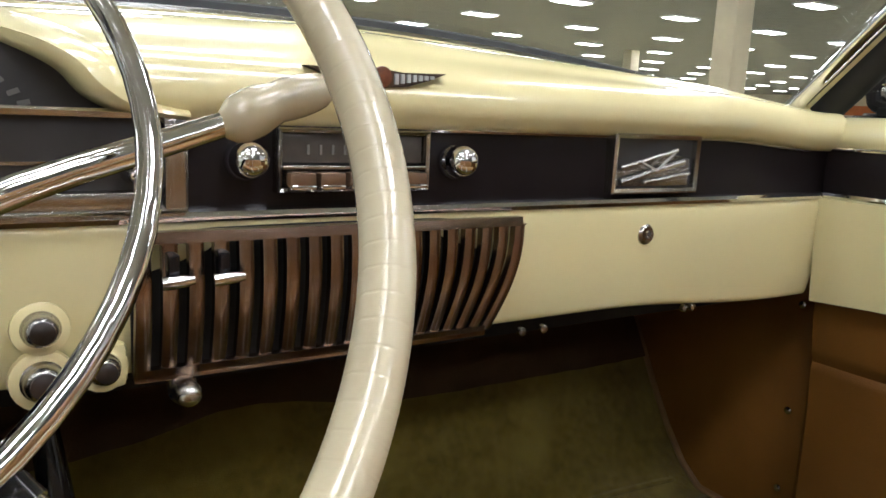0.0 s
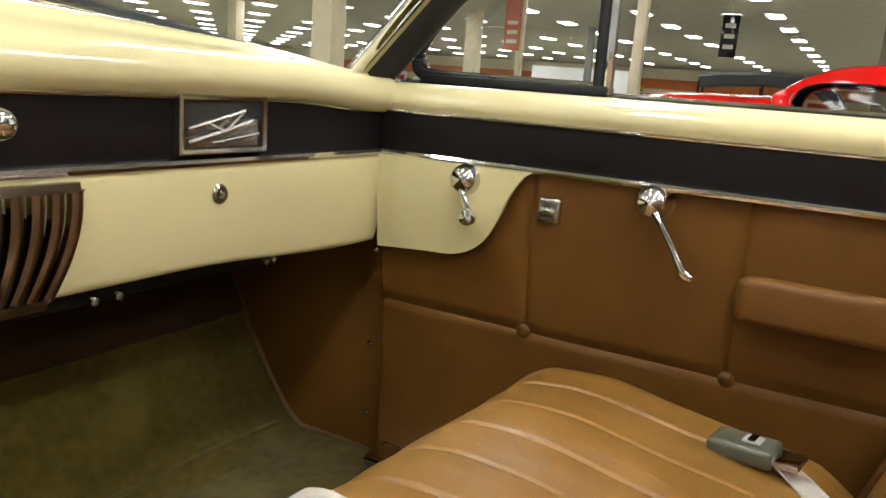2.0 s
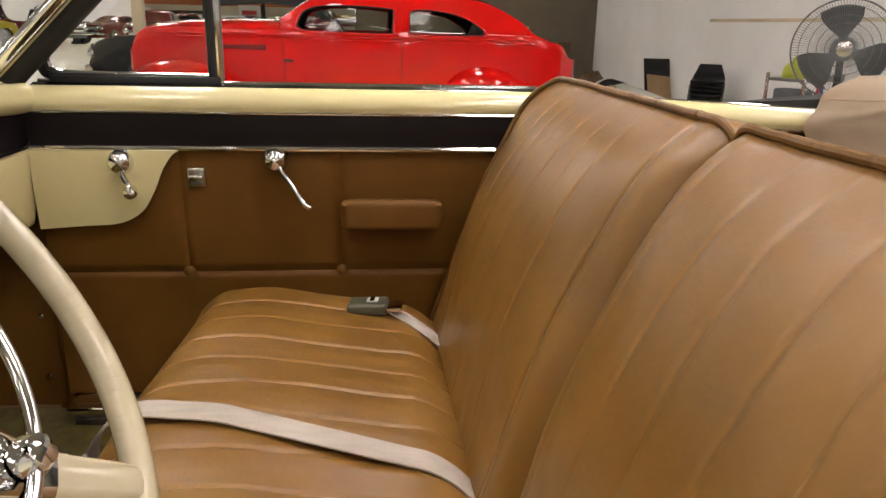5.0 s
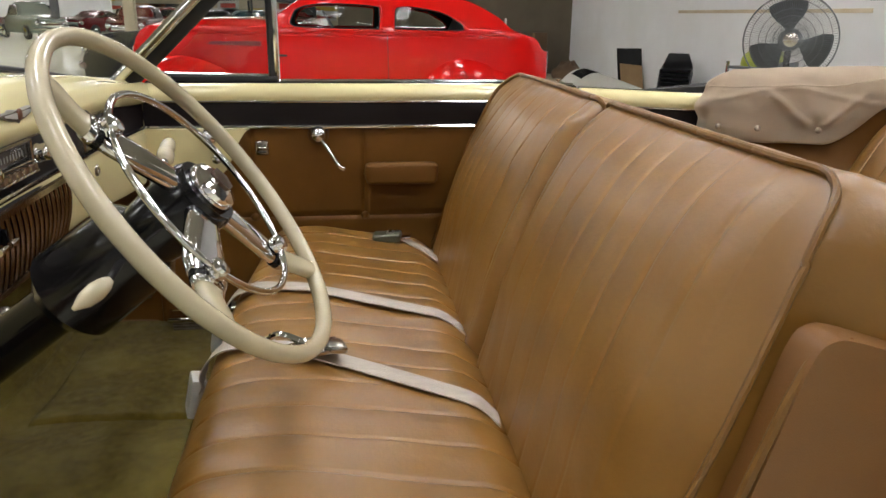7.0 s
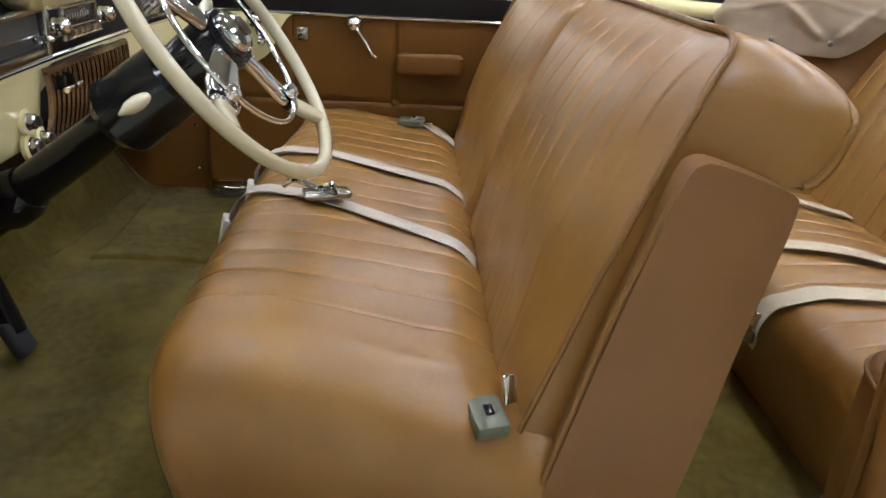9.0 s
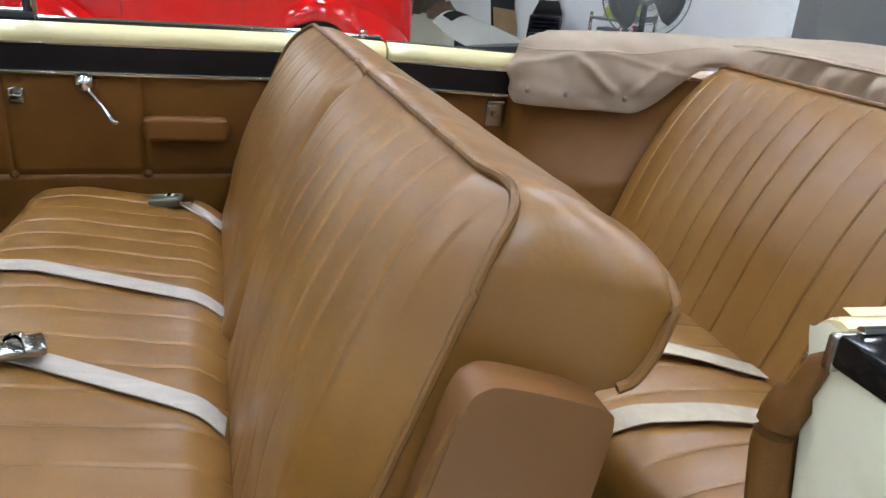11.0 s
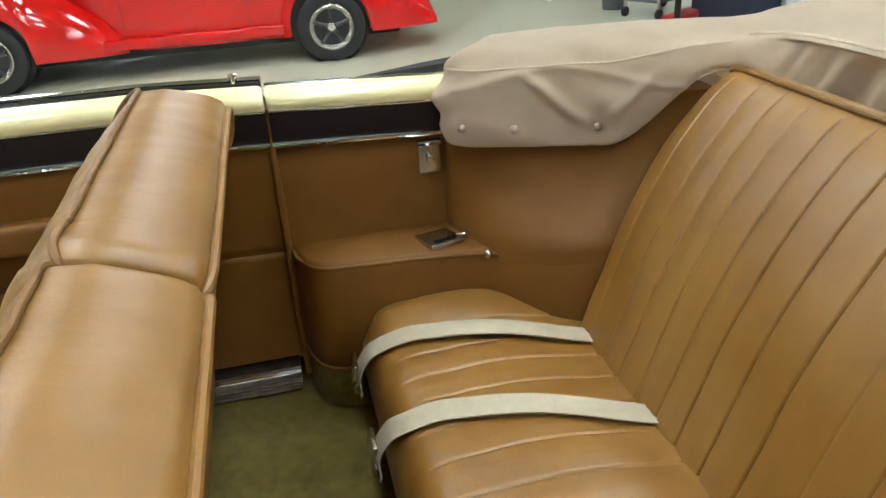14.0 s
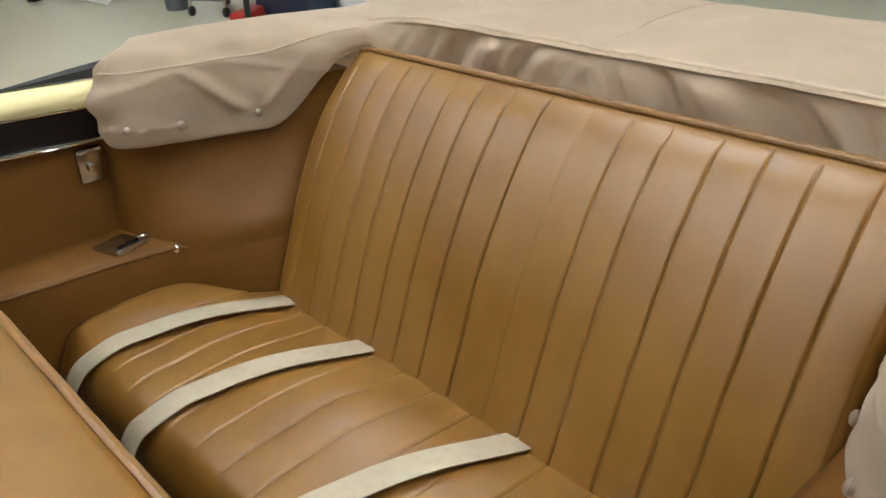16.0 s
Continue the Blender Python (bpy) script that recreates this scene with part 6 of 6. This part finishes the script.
# ---- posts of the showroom ----
for x, y, w, mat, lab in ((9.85, 8.12, 0.20, POST, "square cream painted showroom column"), (12.0, 3.62, 0.085, POST, "slim cream painted showroom post"),
                          (20.0, 9.25, 0.085, POST, "slim showroom post with a hanging banner"), (38.0, 13.4, 0.16, GREY_WALL, "grey painted showroom post far off"),
                          (32.0, 17.0, 0.3, POST, "cream painted showroom column far off"), (30.0, 30.0, 0.3, POST, "cream painted showroom column far off")):
    c = thing("showroom_column", lab, "column", "showroom columns", at=(x, y, GROUND))
    part("shaft", box(x - w, x + w, y - w, y + w, GROUND, 4.6, 0.02), mat, c)
    part("base", box(x - w - 0.06, x + w + 0.06, y - w - 0.06, y + w + 0.06, GROUND, GROUND + 0.12, 0.02), GREY_WALL, c)
banner_red = material("banner_red", (0.34, 0.07, 0.03), 0.7)
for x, y, z0, z1, w, mat in ((19.6, 9.35, 2.2, 3.6, 0.25, banner_red), (19.7, 3.6, 2.3, 3.3, 0.2, BLACK)):
    b = thing("banner", "dark red cloth banner hung between showroom posts" if mat is banner_red else "small black sign hung from the ceiling", "banner", at=(x, y, z0))
    part("cloth", box(x - 0.02, x + 0.02, y - w, y + w, z0, z1, 0.008), mat, b)
    part("rod", tube([(x, y - w - 0.05, z1), (x, y + w + 0.05, z1)], 0.02, 8), DULL, b)
    part("cord", tube([(x, y, z1), (x, y, 4.6)], 0.008, 6), DULL, b)
    for k in range(3):
        part("print_bar", box(x - 0.028, x - 0.018, y - w * 0.6, y + w * 0.6, z0 + 0.2 + 0.25 * k, z0 + 0.3 + 0.25 * k), PRINT, b)


# ---- floor fan ----
fan = thing("floor_fan", "large grey pedestal fan with a round wire guard", "fan", at=(5.14, -3.60, GROUND))
FC = Vector((5.141, -3.60, 1.085))
FN = (Vector((-0.86, -0.2, 1.35)) - FC).normalized()
fm = face_pose(FC, FN)
GREYM = material("grey_metal", (0.18, 0.19, 0.20), 0.4, metal=0.6)
BLADE = material("dark_grey_blade", (0.085, 0.088, 0.092), 0.4)
part("pole", tube([FC + Vector((0, 0, -1.0)) - FN * 0.12, FC - FN * 0.12], 0.028, 12), BLACK, fan)
part("base", lathe([(0.30, 0), (0.30, 0.02), (0.10, 0.05), (0.04, 0.10)], pose(FC.x - FN.x * 0.12, FC.y - FN.y * 0.12, GROUND), 28), BLACK, fan)
part("motor", lathe([(0.085, -0.20), (0.10, -0.10), (0.09, -0.03), (0.05, 0.0)], fm, 20), BLACK, fan)
guard = part("guard", tube([fm @ Vector((0.385 * math.cos(a), 0.385 * math.sin(a), 0.02)) for a in [k * math.tau / 48 for k in range(48)]], 0.007, 8, closed=True, up=tuple(FN)), GREYM, fan, "round grey wire guard")
for k in range(110):
    a = k * math.tau / 110
    d = Vector((math.cos(a), math.sin(a), 0))
    part("wire", tube([fm @ (d * 0.06 + Vector((0, 0, 0.10))), fm @ (d * 0.22 + Vector((0, 0, 0.09))), fm @ (d * 0.33 + Vector((0, 0, 0.06))), fm @ (d * 0.385 + Vector((0, 0, 0.02)))], 0.0021, 5), GREYM, guard)
for r in (0.09, 0.14, 0.20, 0.26, 0.33):
    part("wire_ring", tube([fm @ Vector((r * math.cos(a), r * math.sin(a), 0.095 - 0.3 * max(r - 0.2, 0))) for a in [k * math.tau / 40 for k in range(40)]], 0.003, 5, closed=True, up=tuple(FN)), GREYM, guard)
part("badge", lathe([(0.06, 0.09), (0.06, 0.105), (0.04, 0.115)], fm, 20), DULL, fan)
for k in range(3):
    a0 = math.radians(100 + 120 * k)
    b = bmesh.new()
    grid(b, lambda u, v: fm @ Vector(((0.06 + 0.28 * u) * math.cos(a0 + (v - 0.5) * (0.50 + 0.62 * math.sin(u * 2.3))), (0.06 + 0.28 * u) * math.sin(a0 + (v - 0.5) * (0.50 + 0.62 * math.sin(u * 2.3))), 0.035 + 0.05 * (v - 0.5))), 10, 8)
    bmesh.ops.solidify(b, geom=b.faces[:], thickness=0.004)
    part("blade", b, BLADE, fan, "dark grey fan blade")

# ---- service cart ----
cart = thing("service_cart", "grey metal service cart stacked with shop supplies", "cart", at=(7.0, -4.45, GROUND))
cm = pose(7.0, -4.45, GROUND, 0, 0, -62)
for z in (0.16, 0.46, 0.78):
    part("shelf", box(-0.36, 0.36, -0.22, 0.22, z, z + 0.03, 0.008, m=cm), GREYM, cart)
    part("shelf_lip", box(-0.36, 0.36, -0.23, -0.215, z + 0.02, z + 0.07, 0.004, m=cm), GREYM, cart)
for x in (-0.35, 0.35):
    for y in (-0.21, 0.21):
        part("upright", box(x - 0.015, x + 0.015, y - 0.015, y + 0.015, 0.10, 0.86, 0.004, m=cm), DULL, cart)
        part("castor", lathe([(0.05, -0.018), (0.055, 0), (0.05, 0.018)], cm @ face_pose((x, y, 0.055), (0, 1, 0)), 14), RUBBER, cart)
YELLOW = material("yellow_green_plastic", (0.42, 0.46, 0.05), 0.5, second=(0.36, 0.40, 0.04))
BLUE = material("blue_plastic", (0.04, 0.10, 0.28), 0.5)
REDP = material("red_plastic", (0.42, 0.03, 0.02), 0.4)
GREYP = material("grey_plastic_bin", (0.10, 0.11, 0.12), 0.5)


def loose(name, bm, mat, label, category):
    return single(name, bm, mat, label, category)


def cloth_heap(m, r, h, seed):
    b = bmesh.new()
    grid(b, lambda u, v: m @ Vector(((r * math.sin(v * 1.57) * math.cos(u * math.tau)) * (1 + 0.35 * noise.noise((u * 3, v * 2, seed))), (r * math.sin(v * 1.57) * math.sin(u * math.tau)) * (1 + 0.35 * noise.noise((u * 3, v * 2, seed + 4))), h * math.cos(v * 1.57) * (1 + 0.4 * noise.noise((math.cos(u * 6.28) * 2, math.sin(u * 6.28) * 2, v * 3 + seed))))), 24, 10, True)
    return b


loose("shop_rag", cloth_heap(cm @ pose(-0.12, 0, 0.808), 0.17, 0.20, 1), YELLOW, "crumpled yellow-green shop cloth on the cart's top shelf", "cloth")
loose("supply_box", box(0.02, 0.22, -0.12, 0.12, 0.81, 0.97, 0.01, m=cm), YELLOW, "yellow supply box on the cart's top shelf", "box")
loose("spray_bottle", lathe([(0.04, 0), (0.042, 0.14), (0.02, 0.18), (0.018, 0.22), (0.03, 0.225), (0.03, 0.25)], cm @ pose(0.02, -0.15, 0.49), 16), REDP, "red plastic spray bottle on the cart's middle shelf", "bottle")
loose("spray_bottle", lathe([(0.04, 0), (0.042, 0.13), (0.02, 0.17), (0.018, 0.21), (0.03, 0.215), (0.03, 0.24)], cm @ pose(0.14, -0.12, 0.49), 16), BLUE, "blue plastic spray bottle on the cart's middle shelf", "bottle")
loose("grey_tub", box(-0.30, -0.08, -0.16, 0.16, 0.49, 0.70, 0.02, m=cm), GREYP, "grey plastic tub on the cart's middle shelf", "tub")
loose("supply_carton", box(-0.2, 0.2, -0.16, 0.16, 0.19, 0.34, 0.01, m=cm), YELLOW, "green and yellow carton on the cart's low shelf", "box")
loose("bucket", lathe([(0.12, 0), (0.15, 0.26), (0.155, 0.26), (0.155, 0.28), (0.13, 0.27)], pose(7.55, -4.15, GROUND), 20), GREYP, "grey plastic bucket on the floor by the cart", "bucket")
loose("red_jack", box(-0.32, 0.32, -0.1, 0.1, 0, 0.12, 0.03, m=pose(6.35, -4.35, GROUND, 0, 0, -55)), REDP, "low red floor jack lying behind the fan", "floor jack")
bag = thing("work_bag", "black fabric work bag slumped on the floor", "bag", at=(6.75, -4.95, GROUND))
part("bag_body", cloth_heap(pose(6.75, -4.95, GROUND), 0.17, 0.40, 5), RUBBER, bag)
part("strap", tube(spline([(6.65, -4.86, 0.1), (6.70, -4.83, 0.32), (6.80, -4.90, 0.36), (6.86, -4.98, 0.12)], 5), 0.015, 8), BLACK, bag)
tub = thing("storage_tote", "dark blue plastic storage tote with goods on its lid", "tote", at=(6.2, -4.8, GROUND))
tm = pose(6.15, -4.78, GROUND, 0, 0, 12)
NAVY = material("navy_plastic", (0.02, 0.03, 0.06), 0.4)
part("bin", prism([tm @ Vector(p) for p in ((-0.36, -0.22, 0), (0.36, -0.22, 0), (0.36, 0.22, 0), (-0.36, 0.22, 0))], (0, 0, 0.32), None, 0.03), NAVY, tub)
part("lid", box(-0.40, 0.40, -0.26, 0.26, 0.32, 0.36, 0.012, m=tm), NAVY, tub)
loose("folded_cloth", box(-0.2, 0.15, -0.12, 0.12, 0.36, 0.42, 0.02, m=tm), GREYM, "folded grey cloth on the storage tote", "cloth")


# ---- loose body panel on the floor ----
def hood_panel(u, v):
    a = Vector((9.79, -2.86, 0.34)).lerp(Vector((8.47, -3.74, 0.0)), u)
    b = Vector((9.60, -3.45, 0.45)).lerp(Vector((8.42, -4.60, 0.0)), u)
    p = a.lerp(b, 0.5 + (v - 0.5) * (0.78 + 0.22 * smooth_step(0.0, 0.30, u)))
    p.z -= 0.05 * math.sin(u * math.pi) * (1 - v)
    p.z += 0.25 * math.sin(v * math.pi) ** 0.8 * (0.55 + 0.75 * u) * (1 - 0.55 * u * u) + GROUND * u
    return p


hood = thing("loose_hood", "loose white car hood lying tilted on the floor", "car hood", at=(8.9, -3.6, GROUND))
b = bmesh.new()
grid(b, hood_panel, 30, 20)
bmesh.ops.solidify(b, geom=b.faces[:], thickness=0.015)
HOODP = material("primer_white", (0.80, 0.80, 0.75), 0.25, second=(0.75, 0.75, 0.69), scale=3, coat=0.3)
part("panel", b, HOODP, hood)
b = bmesh.new()
grid(b, lambda u, v: hood_panel(0.03 + 0.13 * u, 0.20 + 0.55 * v) + Vector((-0.012, 0, 0.014)), 6, 6)
part("scoop_opening", b, BLACK, hood, "black air scoop opening")
# invented support; its black stands in for the shade under the hood
part("prop", box(-0.05, 0.05, -0.10, 0.10, 0, 0.36, 0.02, m=pose(9.50, -3.30, GROUND, 0, 0, 30)), DULL_BLACK, hood)

# ---- along the partition wall ----
def shell(m, side):
    s = prism([Vector((-0.23, y, z)) for y, z in side], Vector((0.46, 0, 0)), None, 0.008)
    for v in s.verts:
        v.co.x *= 1 - 0.35 * max(v.co.z - 0.46, 0) / 0.32
        v.co = m @ v.co
    return s


chairs = thing("stacked_chairs", "stack of black plastic chairs against the white wall", "chairs", at=(9.95, -4.75, GROUND))
for k in range(6):
    m = pose(9.95 + 0.012 * k, -4.75 - 0.010 * k, GROUND + 0.062 * k, 0, 0, 62) @ Matrix.Diagonal((1, 1, 0.62, 1))
    side = rounded([(0.24, 0.40), (0.22, 0.44), (-0.14, 0.42), (-0.22, 0.52), (-0.27, 0.78), (-0.31, 0.78), (-0.28, 0.46), (-0.24, 0.36), (0.20, 0.36)], 1)
    sh = part("chair_shell", shell(m, side), DULL_BLACK, chairs)
    for x in (-0.21, 0.21):
        for y in (-0.2, 0.2):
            if k == 0:
                part("leg", tube([m @ Vector((x * 1.1, y * 1.15, 0)), m @ Vector((x, y, 0.40))], 0.018, 8), DULL_BLACK, chairs)
            else:
                part("leg", tube([m @ Vector((x * 1.05, y * 1.1, 0.26)), m @ Vector((x, y, 0.40))], 0.020, 8), DULL_BLACK, sh)
CARD = material("brown_cardboard", (0.33, 0.22, 0.11), 0.8, second=(0.28, 0.18, 0.09), scale=5)
# carton's brown darkened for the shade it stands in; the heap is dark itself
CARD_DARK_SHADED = material("dark_shaded_cardboard", (0.15, 0.095, 0.05), 0.8, second=(0.12, 0.075, 0.04), scale=5)
lean = thing("cardboard_stack", "dark panel and brown cardboard sheet leaning on the white wall", "panels", at=(12.5, -4.9, GROUND))
part("dark_sheet", prism([(12.15, -4.72, GROUND), (12.15, -5.18, GROUND), (12.40, -5.18, 0.72), (12.40, -4.72, 0.72)], (0.03, 0, 0), None, 0.008), BLACK, lean)
part("card_sheet", prism([(12.10, -4.75, GROUND), (12.10, -5.17, GROUND), (12.30, -5.17, 0.42), (12.30, -4.75, 0.46)], (-0.02, 0, 0), None, 0.008), CARD, lean)
carton = thing("carton", "brown cardboard carton standing by the taupe wall", "box", at=(16.5, -4.1, GROUND))
part("carton_body", box(16.4, 16.85, -4.50, -3.84, GROUND, 0.90, 0.02), CARD_DARK_SHADED, carton)
part("tape", box(16.39, 16.42, -4.2, -4.14, GROUND + 0.02, 0.89), CARD, carton)
pole = thing("leaning_pole", "thin white pole leaning on the taupe wall", "pole", at=(16.8, -3.5, GROUND))
part("rod", tube([(16.6, -3.55, GROUND), (16.86, -3.60, 1.2)], 0.025, 8), HOODP, pole)
heap = thing("debris_heap", "heap of brown and dark odds and ends by the wall", "heap", at=(15.6, -4.7, GROUND))
part("mound", cloth_heap(pose(15.5, -4.75, GROUND), 0.35, 0.35, 9), CARD_DARK_SHADED, heap)
rail = thing("wall_rail", "tan strip fixed along the white wall", "trim", at=(8.5, -5.19, 1.35))
part("board", box(6.30, 11.0, -5.199, -5.185, 1.335, 1.38, 0.003), material("pale_tan_strip", (0.56, 0.46, 0.30), 0.7, second=(0.66, 0.58, 0.44), scale=4), rail)
for x in (6.25, 5.95):
    sg = thing("wall_sign", "small black notice fixed to the white wall", "sign", "wall notices", at=(x, -5.19, 1.6))
    part("plate", box(x - 0.12, x + 0.12, -5.199, -5.185, 1.46, 1.72, 0.003), BLACK, sg)
    for k in range(4):
        part("print_bar", box(x - 0.08, x + 0.08 - 0.02 * k, -5.186, -5.182, 1.50 + 0.05 * k, 1.52 + 0.05 * k), PRINT, sg)
pic = thing("picture_frame", "brown framed picture hung on the white pillar", "picture", at=(5.4, -5.04, 1.75))
part("frame", box(5.12, 5.62, -5.049, -5.02, 1.72, 2.15, 0.01), CARD, pic)
part("mount", box(5.17, 5.57, -5.022, -5.014, 1.77, 2.10, 0.002), WHITE_WALL, pic)
part("print_bar", box(5.25, 5.49, -5.016, -5.010, 1.84, 2.02), PRINT, pic)


# ---- cars standing far off ----
def parked_car(x, y, turn, mat, label, tall=1.45, top_mat=None, length=4.6):
    c = thing("parked_car", label, "car", "cars parked in the showroom")
    h = length / 2
    tops = [(q.x, q.y) for q in spline([(-h, 0.55, 0), (-h * 0.92, 0.82, 0), (-h * 0.6, 0.95, 0), (-h * 0.42, 1.05, 0), (-h * 0.25, tall, 0), (h * 0.10, tall, 0), (h * 0.28, 1.08, 0), (h * 0.6, 1.0, 0), (h * 0.93, 0.90, 0), (h, 0.6, 0)], 3)]
    wid = [(q.x, q.y) for q in spline([(-h, 0.55, 0), (-h * 0.8, 0.82, 0), (0, 0.90, 0), (h * 0.8, 0.80, 0), (h, 0.55, 0)], 4)]
    b = bmesh.new()
    rings = []
    for i in range(37):
        yy = -h + length * i / 36
        t, w = side_z(yy, tops), side_z(yy, wid)
        bz = min(0.98, t - 0.02)
        pts = spline([(w * 0.95, 0, 0.28), (w, 0, 0.55), (w * 0.97, 0, bz), (w * 0.80, 0, bz + (t - bz) * 0.55), (w * 0.62, 0, t - 0.02), (0, 0, t)], 3)
        rings.append([(p.x, yy, p.z) for p in pts] + [(-p.x, yy, p.z) for p in pts[::-1][1:]])
    loft(b, rings, True, True)
    part("body_shell", b, mat, c)
    for s in (1, -1):
        part("side_window", prism([(s * 0.80, h * 0.20, 1.06), (s * 0.80, -h * 0.36, 1.06), (s * 0.70, -h * 0.24, tall - 0.10), (s * 0.70, h * 0.08, tall - 0.10)], (s * 0.05, 0, 0), None, 0.01), BLACK, c)
        for yy in (-h * 0.62, h * 0.62):
            w = part("wheel", lathe([(0.20, -0.01), (0.31, 0.0), (0.33, 0.04), (0.33, 0.15), (0.31, 0.19), (0.2, 0.19)], face_pose((s * 0.70, yy, 0.33), (s, 0, 0)), 20), RUBBER, c, "tyre")
            part("hub_cap", lathe([(0.20, 0.18), (0.19, 0.21), (0.1, 0.23), (0.02, 0.235)], face_pose((s * 0.70, yy, 0.33), (s, 0, 0)), 16), CHROME, w)
    for yy in (-h - 0.04, h + 0.04):
        part("bumper", tube([(-0.85, yy * 0.97, 0.48), (-0.5, yy, 0.48), (0.5, yy, 0.48), (0.85, yy * 0.97, 0.48)], 0.06, 8), CHROME, c)
    part("radiator_grille", box(-0.5, 0.5, h - 0.05, h + 0.02, 0.58, 0.78, 0.02), CHROME, c)
    for x_ in (-0.62, 0.62):
        part("headlight", lathe([(0.11, 0), (0.11, 0.03), (0.06, 0.06)], face_pose((x_, h - 0.10, 0.75), (0, 1, 0)), 14), CHROME, c)
    c.matrix_basis = pose(x, y, GROUND, 0, 0, turn)
    return c


MAROON = material("maroon_paint", (0.12, 0.012, 0.012), 0.2, coat=0.6)
SAGE = material("sage_paint", (0.22, 0.26, 0.22), 0.2, coat=0.6)
SILVER = material("silver_paint", (0.45, 0.47, 0.48), 0.25, metal=0.4, coat=0.6)
TEAL = material("dark_teal_paint", (0.02, 0.05, 0.06), 0.2, coat=0.6)
parked_car(41.0, 18.8, 30, MAROON, "dark maroon old panel van parked far off", 2.0, length=4.9)
parked_car(38.5, 14.6, 128, SAGE, "grey-green old car with a long chrome bumper parked far off", 1.62, length=4.9)
parked_car(40.0, 12.2, 70, MAROON, "dark maroon old roadster parked far off", 1.3, length=4.0)
parked_car(22.0, 19.0, 140, SILVER, "silver car with a white windscreen parked far off", 1.4)
parked_car(18.5, 21.5, 160, TEAL, "dark teal car parked far off", 1.4)
tourer = parked_car(12.8, 2.2, 8, DULL_BLACK, "black old tourer with a raised cloth top", 1.12)
place = pose(12.8, 2.2, GROUND, 0, 0, 8)
b = bmesh.new()
loft(b, [[place @ Vector((x * w, y, z + h)) for x, z in ((-0.70, 1.50), (-0.66, 1.64), (-0.35, 1.70), (0.35, 1.70), (0.66, 1.64), (0.70, 1.50))] for y, w, h in ((-1.45, 0.92, -0.22), (-1.2, 1.0, -0.02), (-0.5, 1.0, 0.04), (0.2, 1.0, 0.0), (0.55, 0.96, -0.05))], True, True)
part("cloth_top", b, RUBBER, tourer, "black cloth top")
for x in (-0.66, 0.66):
    for y in (-0.4, 0.52):
        part("top_bow", tube([place @ Vector((x, y, 0.98)), place @ Vector((x, y + 0.02, 1.52))], 0.02, 8), DULL_BLACK, tourer)
YELLOW = material("yellow_paint", (0.55, 0.42, 0.03), 0.3, coat=0.5)
parked_car(24.0, 13.1, 40, SILVER, "silver car parked beyond the red sedan", 1.4)
parked_car(37.0, 17.9, 60, YELLOW, "yellow car parked far off", 1.75)
parked_car(42.0, 9.3, 20, MAROON, "maroon car with a pale front parked far off", 1.5)
parked_car(38.0, 6.1, 95, BLACK, "black low car parked far off", 1.35)
parked_car(36.0, 4.3, 80, TEAL, "dark blue car parked under the showroom lamps", 1.4)
for x, y, turn, mat, lab in ((48, 29, 150, TEAL, "dark blue"), (46, 36, 140, SAGE, "grey-green"), (52, 44, 150, SILVER, "silver"), (44, 50, 160, MAROON, "maroon"), (36, 46, 165, BLACK, "black"),
                             (30, 52, 170, SILVER, "silver"), (24, 44, 175, RED, "red"), (56, 33, 120, RED, "red"), (60, 14, 90, BLACK, "black"), (58, 9, 85, SILVER, "silver"), (50, 2.5, 80, MAROON, "maroon")):
    parked_car(x, y, turn, mat, lab + " old car in a row near the far wall", 1.45)
parked_car(33.0, 8.5, 90, MAROON, "maroon car parked by the far wall", 1.5)
parked_car(33.0, 20.0, 110, SILVER, "silver car parked by the far wall", 1.45)
parked_car(14.0, 26.0, 170, MAROON, "maroon car parked at the far end", 1.5)
parked_car(9.0, 28.0, 180, SAGE, "pale green car parked at the far end", 1.5)
parked_car(4.0, 29.0, 180, BLACK, "black car parked at the far end", 1.5)

# ---- signs and boards along the far walls ----
rng = random.Random(21)
SIGN_MATS = [(material("sign_" + n, c, 0.6), n) for n, c in (("red", (0.50, 0.04, 0.02)), ("orange", (0.62, 0.20, 0.03)), ("yellow", (0.68, 0.50, 0.06)), ("white", (0.78, 0.78, 0.74)),
                                                            ("blue", (0.05, 0.10, 0.32)), ("brown", (0.16, 0.08, 0.04)), ("black", (0.02, 0.02, 0.022)))]
for k in range(56):
    mat, n = SIGN_MATS[rng.choice((0, 0, 1, 2, 3, 3, 3, 4, 5, 6))]
    w, h, z = rng.uniform(0.7, 2.4), rng.uniform(0.5, 1.5), rng.uniform(0.3, 1.3)
    along = -4 + 1.5 * k + rng.uniform(-0.4, 0.4)
    for east in (True, False):
        if not east and k % 2:
            continue
        sg = thing("wall_sign", n + " painted board hung on the far showroom wall", "sign", "boards on the far walls", at=(79.9, along, z) if east else (along, 79.9, z))
        part("board", box(79.88, 80.05, along - w, along + w, z, z + h, 0.01) if east else box(along - w, along + w, 79.88, 80.05, z, z + h, 0.01), mat, sg)
        bar = SIGN_MATS[3][0] if n != "white" else SIGN_MATS[0][0]
        part("print_bar", box(79.86, 79.89, along - w * 0.7, along + w * 0.7, z + h * 0.35, z + h * 0.65) if east else box(along - w * 0.7, along + w * 0.7, 79.86, 79.89, z + h * 0.35, z + h * 0.65), bar, sg)
